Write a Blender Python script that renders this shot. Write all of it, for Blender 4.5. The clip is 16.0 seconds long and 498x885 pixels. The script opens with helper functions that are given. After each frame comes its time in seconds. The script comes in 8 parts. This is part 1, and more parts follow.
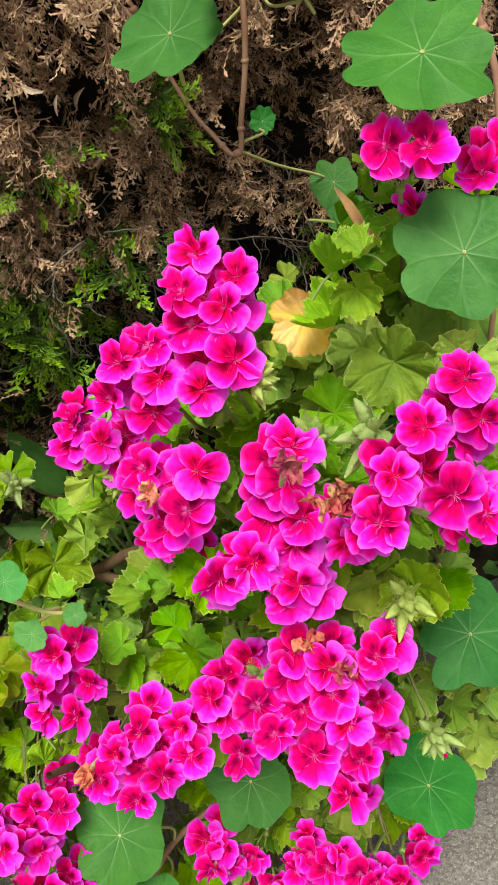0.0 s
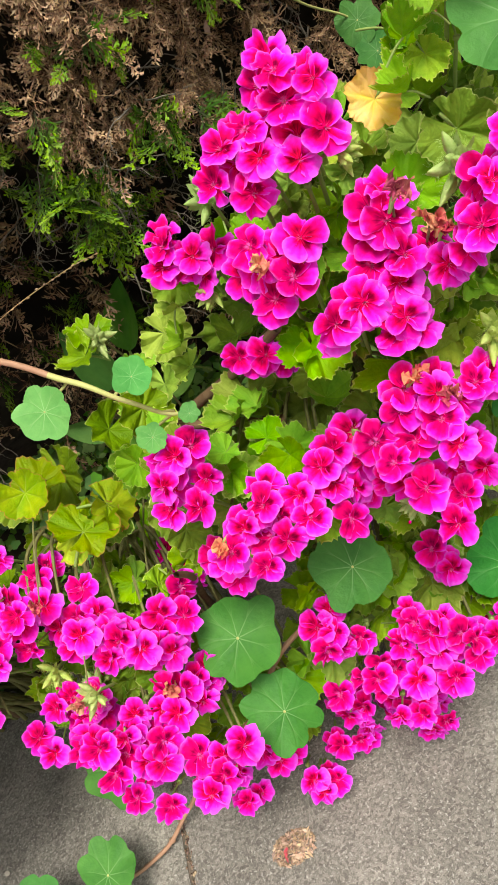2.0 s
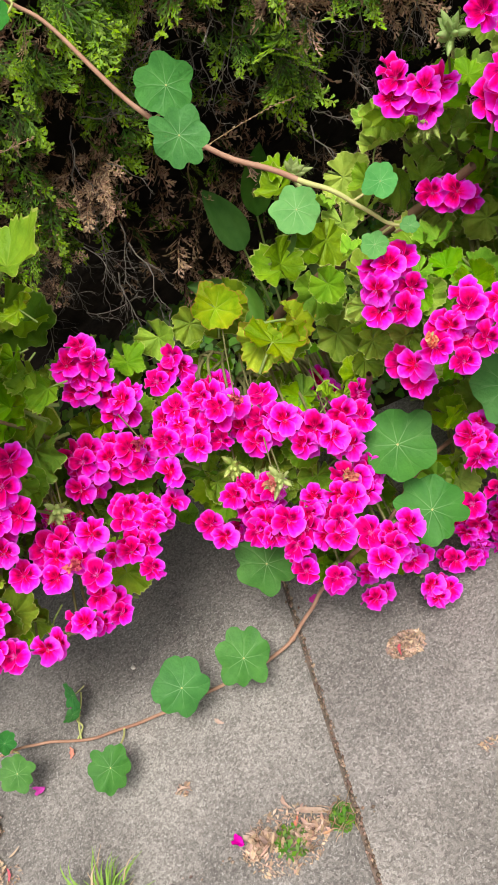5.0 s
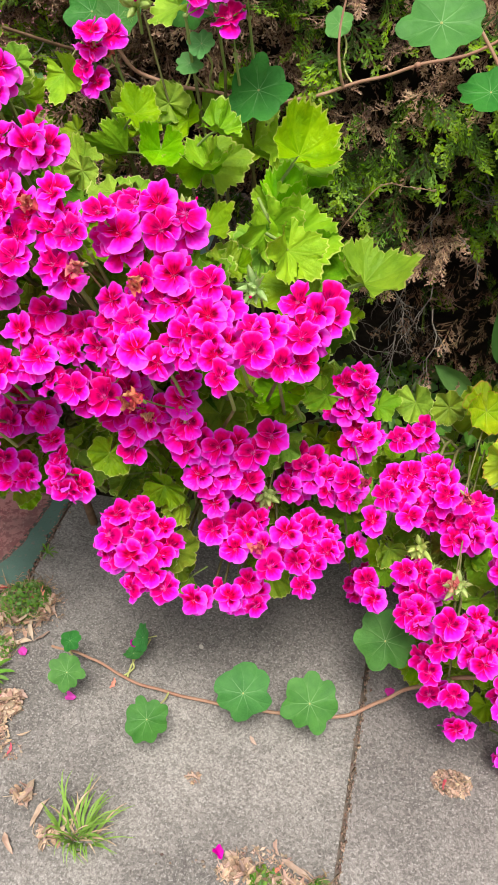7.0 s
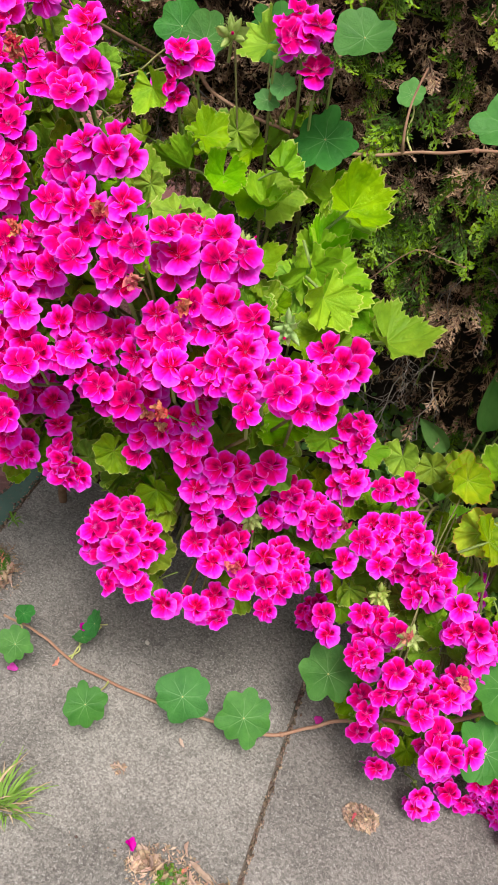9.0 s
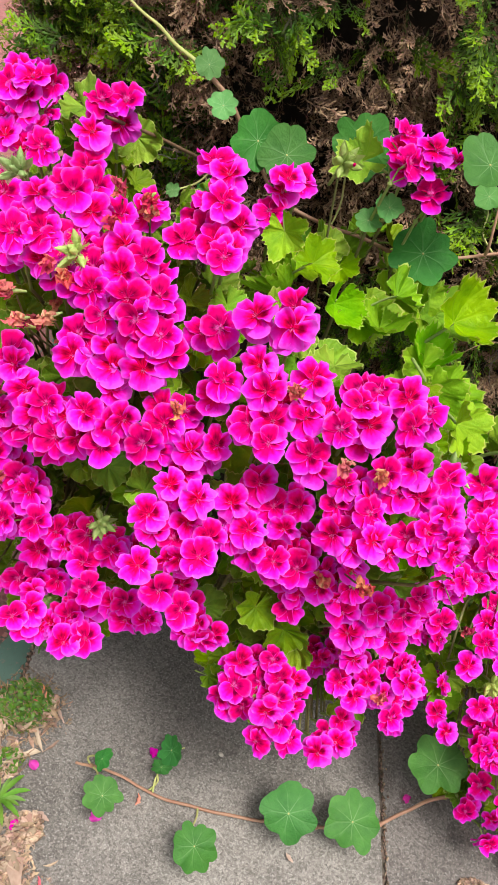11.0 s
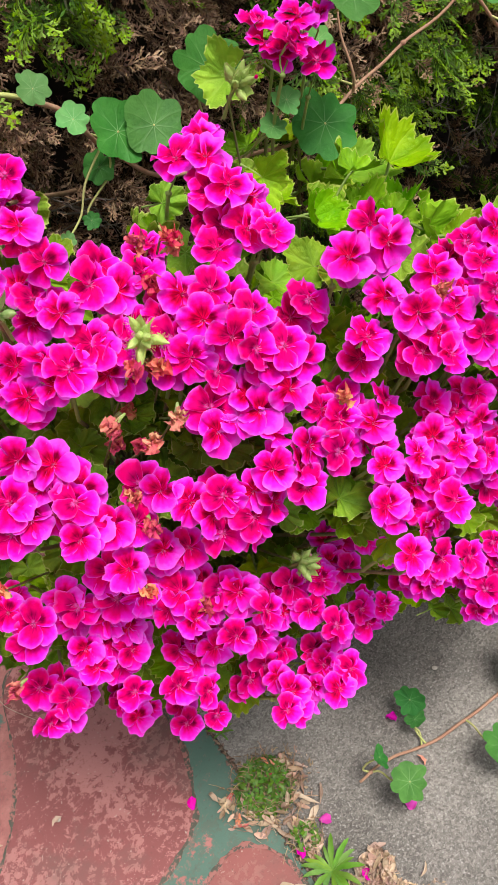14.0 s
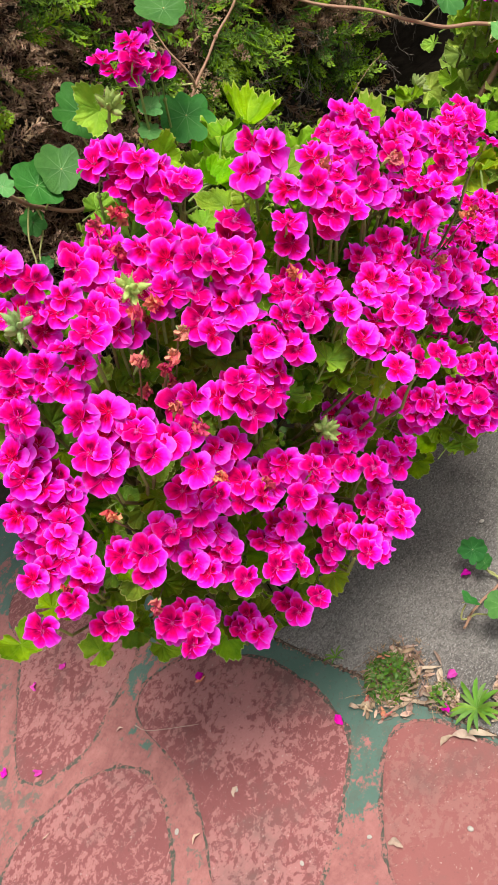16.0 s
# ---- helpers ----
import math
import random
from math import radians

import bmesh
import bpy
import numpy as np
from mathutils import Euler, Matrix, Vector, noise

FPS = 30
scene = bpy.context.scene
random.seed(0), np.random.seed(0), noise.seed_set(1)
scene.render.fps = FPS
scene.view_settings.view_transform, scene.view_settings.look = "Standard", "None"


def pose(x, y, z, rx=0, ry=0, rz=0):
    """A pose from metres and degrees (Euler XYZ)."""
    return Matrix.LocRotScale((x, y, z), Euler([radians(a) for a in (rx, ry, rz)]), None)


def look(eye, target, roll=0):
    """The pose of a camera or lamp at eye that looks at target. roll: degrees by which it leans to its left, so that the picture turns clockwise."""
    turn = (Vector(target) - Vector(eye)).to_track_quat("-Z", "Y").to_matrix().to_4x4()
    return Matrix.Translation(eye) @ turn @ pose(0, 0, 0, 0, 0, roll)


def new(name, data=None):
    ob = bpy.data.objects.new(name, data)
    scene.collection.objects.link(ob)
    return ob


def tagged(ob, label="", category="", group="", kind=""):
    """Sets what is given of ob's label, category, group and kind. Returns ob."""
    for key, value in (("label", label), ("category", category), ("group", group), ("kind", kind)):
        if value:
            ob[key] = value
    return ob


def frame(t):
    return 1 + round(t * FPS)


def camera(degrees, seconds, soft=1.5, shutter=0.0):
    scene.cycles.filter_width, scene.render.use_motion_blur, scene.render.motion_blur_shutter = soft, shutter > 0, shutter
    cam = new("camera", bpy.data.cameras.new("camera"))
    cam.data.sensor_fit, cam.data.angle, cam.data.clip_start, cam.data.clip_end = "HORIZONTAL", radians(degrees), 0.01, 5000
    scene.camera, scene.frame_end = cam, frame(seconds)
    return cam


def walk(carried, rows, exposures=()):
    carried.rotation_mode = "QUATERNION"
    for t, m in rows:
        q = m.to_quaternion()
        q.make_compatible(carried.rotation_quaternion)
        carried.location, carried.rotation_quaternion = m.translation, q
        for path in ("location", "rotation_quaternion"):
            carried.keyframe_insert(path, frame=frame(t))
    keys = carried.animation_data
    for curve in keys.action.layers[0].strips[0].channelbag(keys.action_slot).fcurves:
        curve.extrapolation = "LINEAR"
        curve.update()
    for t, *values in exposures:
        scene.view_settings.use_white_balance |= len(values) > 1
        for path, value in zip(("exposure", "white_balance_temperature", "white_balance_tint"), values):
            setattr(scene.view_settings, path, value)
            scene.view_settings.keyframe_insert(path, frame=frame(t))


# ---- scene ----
cam = camera(34.9, 16.0, 0.6)
PATH = [
    (0, (-0.004, 0.019, 0.966), (-0.218, 1.557, -0.293), -27.0),
    (0.5, (-0.051, 0.004, 0.969), (-0.227, 1.569, -0.263), -26.4),
    (1, (-0.082, -0.015, 0.948), (-0.243, 1.56, -0.275), -33.9),
    (1.5, (-0.113, -0.053, 0.944), (-0.274, 1.491, -0.317), -34.2),
    (2, (-0.134, -0.103, 0.949), (-0.351, 1.382, -0.372), -34.4),
    (2.5, (-0.121, -0.151, 0.936), (-0.357, 1.276, -0.446), -36.1),
    (3, (-0.138, -0.166, 0.931), (-0.324, 1.202, -0.516), -35.9),
    (3.2, (-0.16, -0.167, 0.934), (-0.35, 1.192, -0.521), -36.1),
    (5.3, (-0.417, -0.237, 1.044), (-0.673, 1.157, -0.368), -28.7),
    (5.5, (-0.44, -0.241, 1.05), (-0.724, 1.165, -0.343), -26.7),
    (6, (-0.496, -0.254, 1.066), (-0.838, 1.184, -0.281), -18.4),
    (6.5, (-0.526, -0.259, 1.085), (-0.907, 1.174, -0.257), -12.8),
    (7, (-0.56, -0.264, 1.109), (-0.931, 1.171, -0.235), -1.5),
    (7.5, (-0.574, -0.278, 1.119), (-0.933, 1.158, -0.226), 6.5),
    (8, (-0.567, -0.294, 1.138), (-0.928, 1.139, -0.209), 13.4),
    (8.2, (-0.563, -0.301, 1.144), (-0.922, 1.13, -0.207), 14.0),
    (10.3, (-0.831, -0.22, 1.189), (-0.868, 1.273, -0.141), 11.6),
    (10.5, (-0.867, -0.21, 1.196), (-0.902, 1.283, -0.134), 11.8),
    (11, (-0.984, -0.206, 1.193), (-0.837, 1.307, -0.107), 16.3),
    (11.5, (-1.059, -0.197, 1.2), (-0.76, 1.277, -0.118), 19.1),
    (12, (-1.103, -0.189, 1.218), (-0.687, 1.225, -0.133), 16.9),
    (12.5, (-1.157, -0.14, 1.199), (-0.76, 1.257, -0.175), 12.2),
    (13, (-1.193, -0.073, 1.176), (-0.782, 1.312, -0.207), 4.8),
    (13.5, (-1.223, -0.055, 1.17), (-0.761, 1.311, -0.216), -2.3),
    (14, (-1.273, -0.049, 1.167), (-0.654, 1.256, -0.217), -13.4),
    (14.5, (-1.321, -0.054, 1.157), (-0.641, 1.22, -0.227), -21.5),
    (15, (-1.348, -0.067, 1.153), (-0.652, 1.22, -0.211), -24.4),
    (15.5, (-1.401, -0.127, 1.165), (-0.681, 1.174, -0.173), -28.4),
    (16, (-1.45, -0.191, 1.175), (-0.706, 1.144, -0.114), -36.5),
]
walk(cam, [(t, look(eye, target, roll)) for t, eye, target, roll in PATH], [
    (0, 0.03, 6800, 3), (0.5, 0.18, 6800, 3), (1.0, 0.25, 6800, 3), (1.5, 0.27, 6800, 3), (2.2, 0.22, 6950, 4), (3.0, 0.07, 6750, 9), (5.5, 0.2, 6500, 10), (6.5, 0.24, 6500, 10),
    (7.2, 0.22, 6500, 10), (8.0, 0.03, 6500, 10), (10.5, 0.13, 6500, 10), (12.0, 0.10, 6500, 10), (13.0, 0.07, 6500, 10), (14.5, 0.12, 6500, 10), (16.0, 0.17, 6500, 10)])

# ---- world, sun and exposure ----
scene.view_settings.exposure = 0.0
world = bpy.data.worlds.new("overcast_sky")
scene.world = world
world.use_nodes = True
wn, wl = world.node_tree.nodes, world.node_tree.links
sky = wn.new("ShaderNodeTexSky")
sky.sky_type, sky.sun_disc = "NISHITA", False
sky.sun_elevation, sky.sun_rotation = radians(68), radians(160)
sky.air_density, sky.dust_density = 1.0, 4.0
pale = wn.new("ShaderNodeHueSaturation")
pale.inputs["Saturation"].default_value = 0.18
wl.new(sky.outputs[0], pale.inputs["Color"])
wl.new(pale.outputs[0], wn["Background"].inputs["Color"])
wn["Background"].inputs["Strength"].default_value = 0.145
sun_data = bpy.data.lights.new("sun", "SUN")
sun_data.energy, sun_data.angle, sun_data.color = 3.45, radians(22), (1.0, 0.96, 0.9)
sun = new("sun", sun_data)
sun.matrix_world = look((0.37, -1.02, 2.7), (0, 0, 0))

# ---- helpers for things and parts ----
RND = random.Random(7)
PLACE = {}


def thing(name, at, label, category, group="", kind=""):
    """An Empty that stands at a thing's base and parents its parts."""
    ob = new(name)
    ob.empty_display_size = 0.02
    m = Matrix.Translation(at)
    ob.matrix_basis = m
    PLACE[ob] = m
    return tagged(ob, label, category, group, kind)


def piece(name, mesh, parent, m=None, label="", kind=""):
    """A part on its own or shared mesh, under a thing or a part; m is its pose in the world."""
    ob = new(name, mesh)
    m = m or PLACE[parent]
    ob.parent = parent
    ob.matrix_basis = PLACE[parent].inverted() @ m
    PLACE[ob] = m
    return tagged(ob, label, "", "", kind)


def alone(name, mesh, m, label, category, group="", kind=""):
    """A thing that is one mesh."""
    ob = new(name, mesh)
    ob.matrix_basis = m
    PLACE[ob] = m
    return tagged(ob, label, category, group, kind)


class Build:
    """Collects vertices, faces, UVs and material slots for one mesh."""

    def __init__(self):
        self.v, self.f, self.uv, self.slot = [], [], [], []

    def face(self, idx, slot=0):
        self.f.append(idx)
        self.slot.append(slot)

    def grid(self, rows, uvs, slot=0, close=False):
        base = len(self.v)
        n = len(rows[0])
        for row, uvrow in zip(rows, uvs):
            self.v.extend(row)
            self.uv.extend(uvrow)
        for i in range(len(rows) - 1):
            for j in range(n if close else n - 1):
                a, b = base + i * n + j, base + i * n + (j + 1) % n
                self.face((a, b, b + n, a + n), slot)

    def tube(self, pts, r0, r1, sides=6, slot=0):
        pts = [Vector(p) for p in pts]
        rows, uvs = [], []
        side = Vector((0.31, 0.87, 0.38))
        for i, p in enumerate(pts):
            d = (pts[min(i + 1, len(pts) - 1)] - pts[max(i - 1, 0)]).normalized()
            a = d.cross(side)
            if a.length < 0.05:
                a = d.cross(Vector((1, 0, 0)))
            a.normalize()
            b = d.cross(a)
            k = i / (len(pts) - 1)
            r = r0 + (r1 - r0) * k
            rows.append([tuple(p + (a * math.cos(t) + b * math.sin(t)) * r) for t in [2 * math.pi * s / sides for s in range(sides)]])
            uvs.append([(s / sides, k) for s in range(sides)])
        self.grid(rows, uvs, slot, close=True)

    def ball(self, c, r, stretch=(1, 1, 1), rings=5, sides=7, slot=0):
        rows, uvs = [], []
        for i in range(rings + 1):
            a = math.pi * (0.04 + 0.92 * i / rings)
            rows.append([(c[0] + r * stretch[0] * math.sin(a) * math.cos(2 * math.pi * s / sides), c[1] + r * stretch[1] * math.sin(a) * math.sin(2 * math.pi * s / sides),
                          c[2] + r * stretch[2] * math.cos(a)) for s in range(sides)])
            uvs.append([(s / sides, i / rings) for s in range(sides)])
        self.grid(rows, uvs, slot, close=True)

    def mesh(self, name, materials, smooth=True):
        me = bpy.data.meshes.new(name)
        me.from_pydata(self.v, [], self.f)
        for m in materials:
            me.materials.append(m)
        layer = me.uv_layers.new(name="uv")
        loops = np.empty(len(me.loops), np.int32)
        me.loops.foreach_get("vertex_index", loops)
        uv = np.array(self.uv if len(self.uv) == len(self.v) else [(0, 0)] * len(self.v), np.float32)
        layer.data.foreach_set("uv", uv[loops].ravel())
        me.polygons.foreach_set("material_index", np.array(self.slot, np.int32))
        me.polygons.foreach_set("use_smooth", np.full(len(me.polygons), smooth))
        me.update()
        return me


def facing(at, normal, spin=0.0, scale=1.0):
    """A pose whose z axis points along normal, whose y axis points as far up as it can, turned by spin degrees."""
    z = Vector(normal).normalized()
    y = Vector((0, 0, 1)) - z * z.z
    if y.length < 0.05:
        y = Vector((0, 1, 0)) - z * z.y
    y.normalize()
    x = y.cross(z)
    m = Matrix((x, y, z)).transposed().to_4x4()
    return Matrix.Translation(at) @ m @ pose(0, 0, 0, 0, 0, spin) @ Matrix.Scale(scale, 4)


def jitter(v, k, rnd=RND):
    return Vector(v) + Vector((rnd.uniform(-k, k), rnd.uniform(-k, k), rnd.uniform(-k, k)))


def bend(pts, steps=6):
    """A smooth run through the given points."""
    pts = [Vector(p) for p in pts]
    out = []
    for i in range(len(pts) - 1):
        p0, p1, p2, p3 = pts[max(i - 1, 0)], pts[i], pts[i + 1], pts[min(i + 2, len(pts) - 1)]
        for s in range(steps):
            t = s / steps
            out.append(0.5 * (2 * p1 + (p2 - p0) * t + (2 * p0 - 5 * p1 + 4 * p2 - p3) * t * t + (3 * p1 - p0 - 3 * p2 + p3) * t ** 3))
    return out + [pts[-1]]


# ---- materials ----
class Mat:
    """A small wrapper to write node materials briefly."""

    def __init__(self, name, rough=0.6, spec=0.4):
        self.m = bpy.data.materials.new(name)
        self.m.use_nodes = True
        self.n, self.l = self.m.node_tree.nodes, self.m.node_tree.links
        self.b = self.n["Principled BSDF"]
        self.b.inputs["Roughness"].default_value = rough
        self.b.inputs["Specular IOR Level"].default_value = spec

    def put(self, socket, value):
        if hasattr(value, "is_output"):
            self.l.new(value, socket)
        else:
            socket.default_value = value

    def coord(self, which="Object"):
        return self.n.new("ShaderNodeTexCoord").outputs[which]

    def noise(self, scale, detail=4.0, rough=0.55, vec=None, distortion=0.0):
        k = self.n.new("ShaderNodeTexNoise")
        k.inputs["Scale"].default_value, k.inputs["Detail"].default_value, k.inputs["Roughness"].default_value = scale, detail, rough
        k.inputs["Distortion"].default_value = distortion
        self.l.new(vec or self.coord(), k.inputs["Vector"])
        return k.outputs["Fac"]

    def cells(self, scale, feature="F1", vec=None, out="Distance"):
        k = self.n.new("ShaderNodeTexVoronoi")
        k.feature = feature
        k.inputs["Scale"].default_value = scale
        self.l.new(vec or self.coord(), k.inputs["Vector"])
        return k.outputs[out]

    def ramp(self, fac, stops):
        k = self.n.new("ShaderNodeValToRGB")
        while len(k.color_ramp.elements) < len(stops):
            k.color_ramp.elements.new(0.5)
        for e, (p, c) in zip(k.color_ramp.elements, stops):
            e.position = p
            e.color = (*c, 1) if len(c) == 3 else c
        self.l.new(fac, k.inputs["Fac"])
        return k.outputs["Color"]

    def math(self, op, a, b=0.0, c=0.0):
        k = self.n.new("ShaderNodeMath")
        k.operation = op
        for s, v in zip(k.inputs, (a, b, c)):
            self.put(s, v)
        return k.outputs[0]

    def mix(self, fac, a, b, mode="MIX"):
        k = self.n.new("ShaderNodeMix")
        k.data_type, k.blend_type = "RGBA", mode
        self.put(k.inputs["Factor"], fac)
        ins = [i for i in k.inputs if i.type == "RGBA"]
        self.put(ins[0], (*a, 1) if isinstance(a, tuple) else a)
        self.put(ins[1], (*b, 1) if isinstance(b, tuple) else b)
        return [o for o in k.outputs if o.type == "RGBA"][0]

    def uv(self):
        k = self.n.new("ShaderNodeSeparateXYZ")
        self.l.new(self.n.new("ShaderNodeUVMap").outputs[0], k.inputs[0])
        return k.outputs[0], k.outputs[1]

    def xyz(self, vec=None):
        k = self.n.new("ShaderNodeSeparateXYZ")
        self.l.new(vec or self.coord(), k.inputs[0])
        return k.outputs

    def random(self):
        return self.n.new("ShaderNodeObjectInfo").outputs["Random"]

    def island(self):
        return self.n.new("ShaderNodeNewGeometry").outputs["Random Per Island"]

    def vary(self, colour, fac, hue=0.03, sat=0.2, val=0.35):
        k = self.n.new("ShaderNodeHueSaturation")
        self.put(k.inputs["Color"], colour)
        self.put(k.inputs["Hue"], self.math("MULTIPLY_ADD", fac, hue * 2, 0.5 - hue))
        other = self.math("FRACT", self.math("MULTIPLY", fac, 7.31))
        self.put(k.inputs["Saturation"], self.math("MULTIPLY_ADD", other, sat, 1 - sat / 2))
        third = self.math("FRACT", self.math("MULTIPLY", fac, 13.7))
        self.put(k.inputs["Value"], self.math("MULTIPLY_ADD", third, val, 1 - val / 2))
        return k.outputs[0]

    def colour(self, value):
        self.put(self.b.inputs["Base Color"], (*value, 1) if isinstance(value, tuple) else value)
        self.base = value

    def bump(self, height, strength=0.3, distance=0.002):
        k = self.n.new("ShaderNodeBump")
        k.inputs["Strength"].default_value, k.inputs["Distance"].default_value = strength, distance
        self.l.new(height, k.inputs["Height"])
        self.l.new(k.outputs[0], self.b.inputs["Normal"])

    def thin(self, share, tint=None):
        """Lets part of the light through, as leaves and petals do."""
        t = self.n.new("ShaderNodeBsdfTranslucent")
        value = tint or self.base
        self.put(t.inputs["Color"], (*value, 1) if isinstance(value, tuple) else value)
        k = self.n.new("ShaderNodeMixShader")
        k.inputs[0].default_value = share
        self.l.new(self.b.outputs[0], k.inputs[1])
        self.l.new(t.outputs[0], k.inputs[2])
        self.l.new(k.outputs[0], self.n["Material Output"].inputs["Surface"])


def petal_material(name, blotch):
    """u follows the veins of a petal, v runs from its foot to the rim."""
    m = Mat(name, 0.6, 0.02)
    u, v = m.uv()
    across = m.math("ABSOLUTE", m.math("MULTIPLY_ADD", u, 2.0, -1.0))
    ray = m.math("MULTIPLY_ADD", m.math("SINE", m.math("MULTIPLY_ADD", u, 41.0, m.math("MULTIPLY", m.island(), 9.0))), 0.5, 0.5)
    tone = m.math("MULTIPLY_ADD", m.math("SUBTRACT", m.noise(150, 4, 0.6), 0.5), 0.46, v)
    tone = m.math("MULTIPLY_ADD", m.math("MULTIPLY", m.math("SUBTRACT", m.island(), 0.5), v), 0.46, tone)
    tone = m.math("MULTIPLY_ADD", m.math("SUBTRACT", ray, 0.5), -0.07, tone)
    tone = m.math("MULTIPLY_ADD", m.math("SUBTRACT", m.random(), 0.45), 0.34, tone)
    red, mid, full = (0.48, 0.64, 0.75) if blotch else (0.34, 0.51, 0.64)
    col = m.ramp(tone, [(0.0, (0.80, 0.10, 0.40)), (0.06, (0.64, 0.0008, 0.13)), (red, (0.80, 0.0006, 0.115)), (mid, (0.88, 0.002, 0.30)),
                        (full, (0.90, 0.006, 0.53)), (0.86, (0.89, 0.020, 0.69)), (1.0, (0.87, 0.070, 0.82))])
    edge = m.ramp(m.math("MULTIPLY_ADD", m.math("SUBTRACT", m.noise(160, 3, 0.6), 0.5), 0.16, v), [(0.84, (0, 0, 0)), (0.95, (0.14, 0.14, 0.14)), (1.0, (0.40, 0.40, 0.40))])
    col = m.mix(edge, col, (0.90, 0.28, 0.90))
    reach = m.ramp(m.math("MULTIPLY_ADD", across, 0.30, v), [(0.05, (0, 0, 0)), (0.15, (1, 1, 1)), (0.34, (1, 1, 1)), (0.66 if blotch else 0.50, (0, 0, 0))])
    line = m.math("POWER", ray, 6.0)
    col = m.mix(m.math("MULTIPLY", m.math("MULTIPLY", line, reach), 0.70 if blotch else 0.40), col, (0.14, 0.0, 0.035))
    if blotch:
        spot = m.math("SUBTRACT", 1.0, m.math("MULTIPLY", m.math("ABSOLUTE", m.math("SUBTRACT", v, 0.36)), 4.2))
        spot = m.math("MULTIPLY", m.math("MAXIMUM", spot, 0.0), m.math("MAXIMUM", m.math("MULTIPLY_ADD", across, -1.5, 1.0), 0.0))
        spot = m.math("MULTIPLY", spot, m.math("MULTIPLY_ADD", m.island(), 0.9, 0.55))
        col = m.mix(m.math("MINIMUM", m.math("MULTIPLY", spot, 1.25), 0.85), col, (0.13, 0.0, 0.022))
    m.colour(m.vary(col, m.random(), 0.012, 0.0, 0.32))
    m.bump(m.math("MULTIPLY_ADD", ray, 0.8, m.math("MULTIPLY", m.noise(300, 3), 1.6)), 0.30, 0.0010)
    m.thin(0.22)
    return m.m


def wither_material():
    """Spent petals, dull pink where fresh and tan where dry."""
    m = Mat("withered_petal", 0.8, 0.1)
    blend_at = m.math("MULTIPLY_ADD", m.math("SUBTRACT", m.noise(140, 4), 0.5), 0.7, m.math("MULTIPLY_ADD", m.island(), 0.55, m.math("MULTIPLY", m.random(), 0.45)))
    col = m.ramp(blend_at, [(0.10, (0.60, 0.050, 0.150)), (0.36, (0.74, 0.150, 0.17)), (0.60, (0.80, 0.32, 0.20)), (0.9, (0.84, 0.52, 0.28))])
    m.colour(m.vary(col, m.random(), 0.01, 0.2, 0.4))
    m.bump(m.noise(360, 4), 0.5, 0.001)
    m.thin(0.3)
    return m.m


def leaf_material(name, dark, light, veins, share=0.28, vein_count=7.0, edge=None, gloss=0.5, rough=0.25, val=0.5, strong=0.62):
    """Palmate veins run out over the leaf and fork; u turns round it, v runs from its middle to the rim."""
    m = Mat(name, gloss, 0.16)
    u, v = m.uv()
    tone = m.mix(m.math("MULTIPLY_ADD", m.math("SUBTRACT", m.noise(1.5, 4, 0.55), 0.5), 2.2, 0.5), dark, light)
    tone = m.mix(m.math("MULTIPLY", m.math("SUBTRACT", m.noise(14, 3), 0.35), 0.5), tone, light)
    off = m.math("ABSOLUTE", m.math("SUBTRACT", m.math("FRACT", m.math("MULTIPLY_ADD", u, vein_count, 0.5)), 0.5))
    fork = m.math("MULTIPLY", m.math("MAXIMUM", m.math("SUBTRACT", v, 0.50), 0.0), 0.42)
    near = m.math("MINIMUM", m.math("MULTIPLY_ADD", m.math("GREATER_THAN", v, 0.74), 0.2, off), m.math("ABSOLUTE", m.math("SUBTRACT", off, fork)))
    span = m.math("MULTIPLY", near, m.math("MAXIMUM", v, 0.08))
    line = m.ramp(span, [(0.0, (1, 1, 1)), (0.012, (0.75, 0.75, 0.75)), (0.026, (0, 0, 0))])
    line = m.math("MULTIPLY", line, m.math("MAXIMUM", m.math("MULTIPLY_ADD", v, -0.75, strong), 0.05))
    col = m.mix(line, tone, veins)
    if edge:
        col = m.mix(m.math("MULTIPLY", m.math("GREATER_THAN", m.math("MULTIPLY_ADD", m.noise(5, 2), 0.10, v), 1.01), 0.7), col, edge)
    m.colour(m.vary(col, m.random(), 0.018, 0.10, val))
    m.bump(m.math("MULTIPLY_ADD", m.math("MINIMUM", span, 0.07), 8.0, m.math("MULTIPLY", m.noise(6, 3), 0.6)), rough, 0.04)
    m.thin(share)
    return m.m


def plain_material(name, a, b, scale=40.0, rough=0.7, bump=0.3, by="none", share=0.0, val=0.35):
    m = Mat(name, rough, 0.15)
    col = m.mix(m.math("MULTIPLY_ADD", m.math("SUBTRACT", m.noise(scale, 5), 0.5), 2.0, 0.5), a, b)
    if by == "object":
        col = m.vary(col, m.random(), 0.02, 0.2, val)
    if by == "island":
        col = m.vary(col, m.island(), 0.025, 0.3, val)
    m.colour(col)
    if bump:
        m.bump(m.noise(scale * 4, 4), bump, 0.002)
    if share:
        m.thin(share)
    return m.m


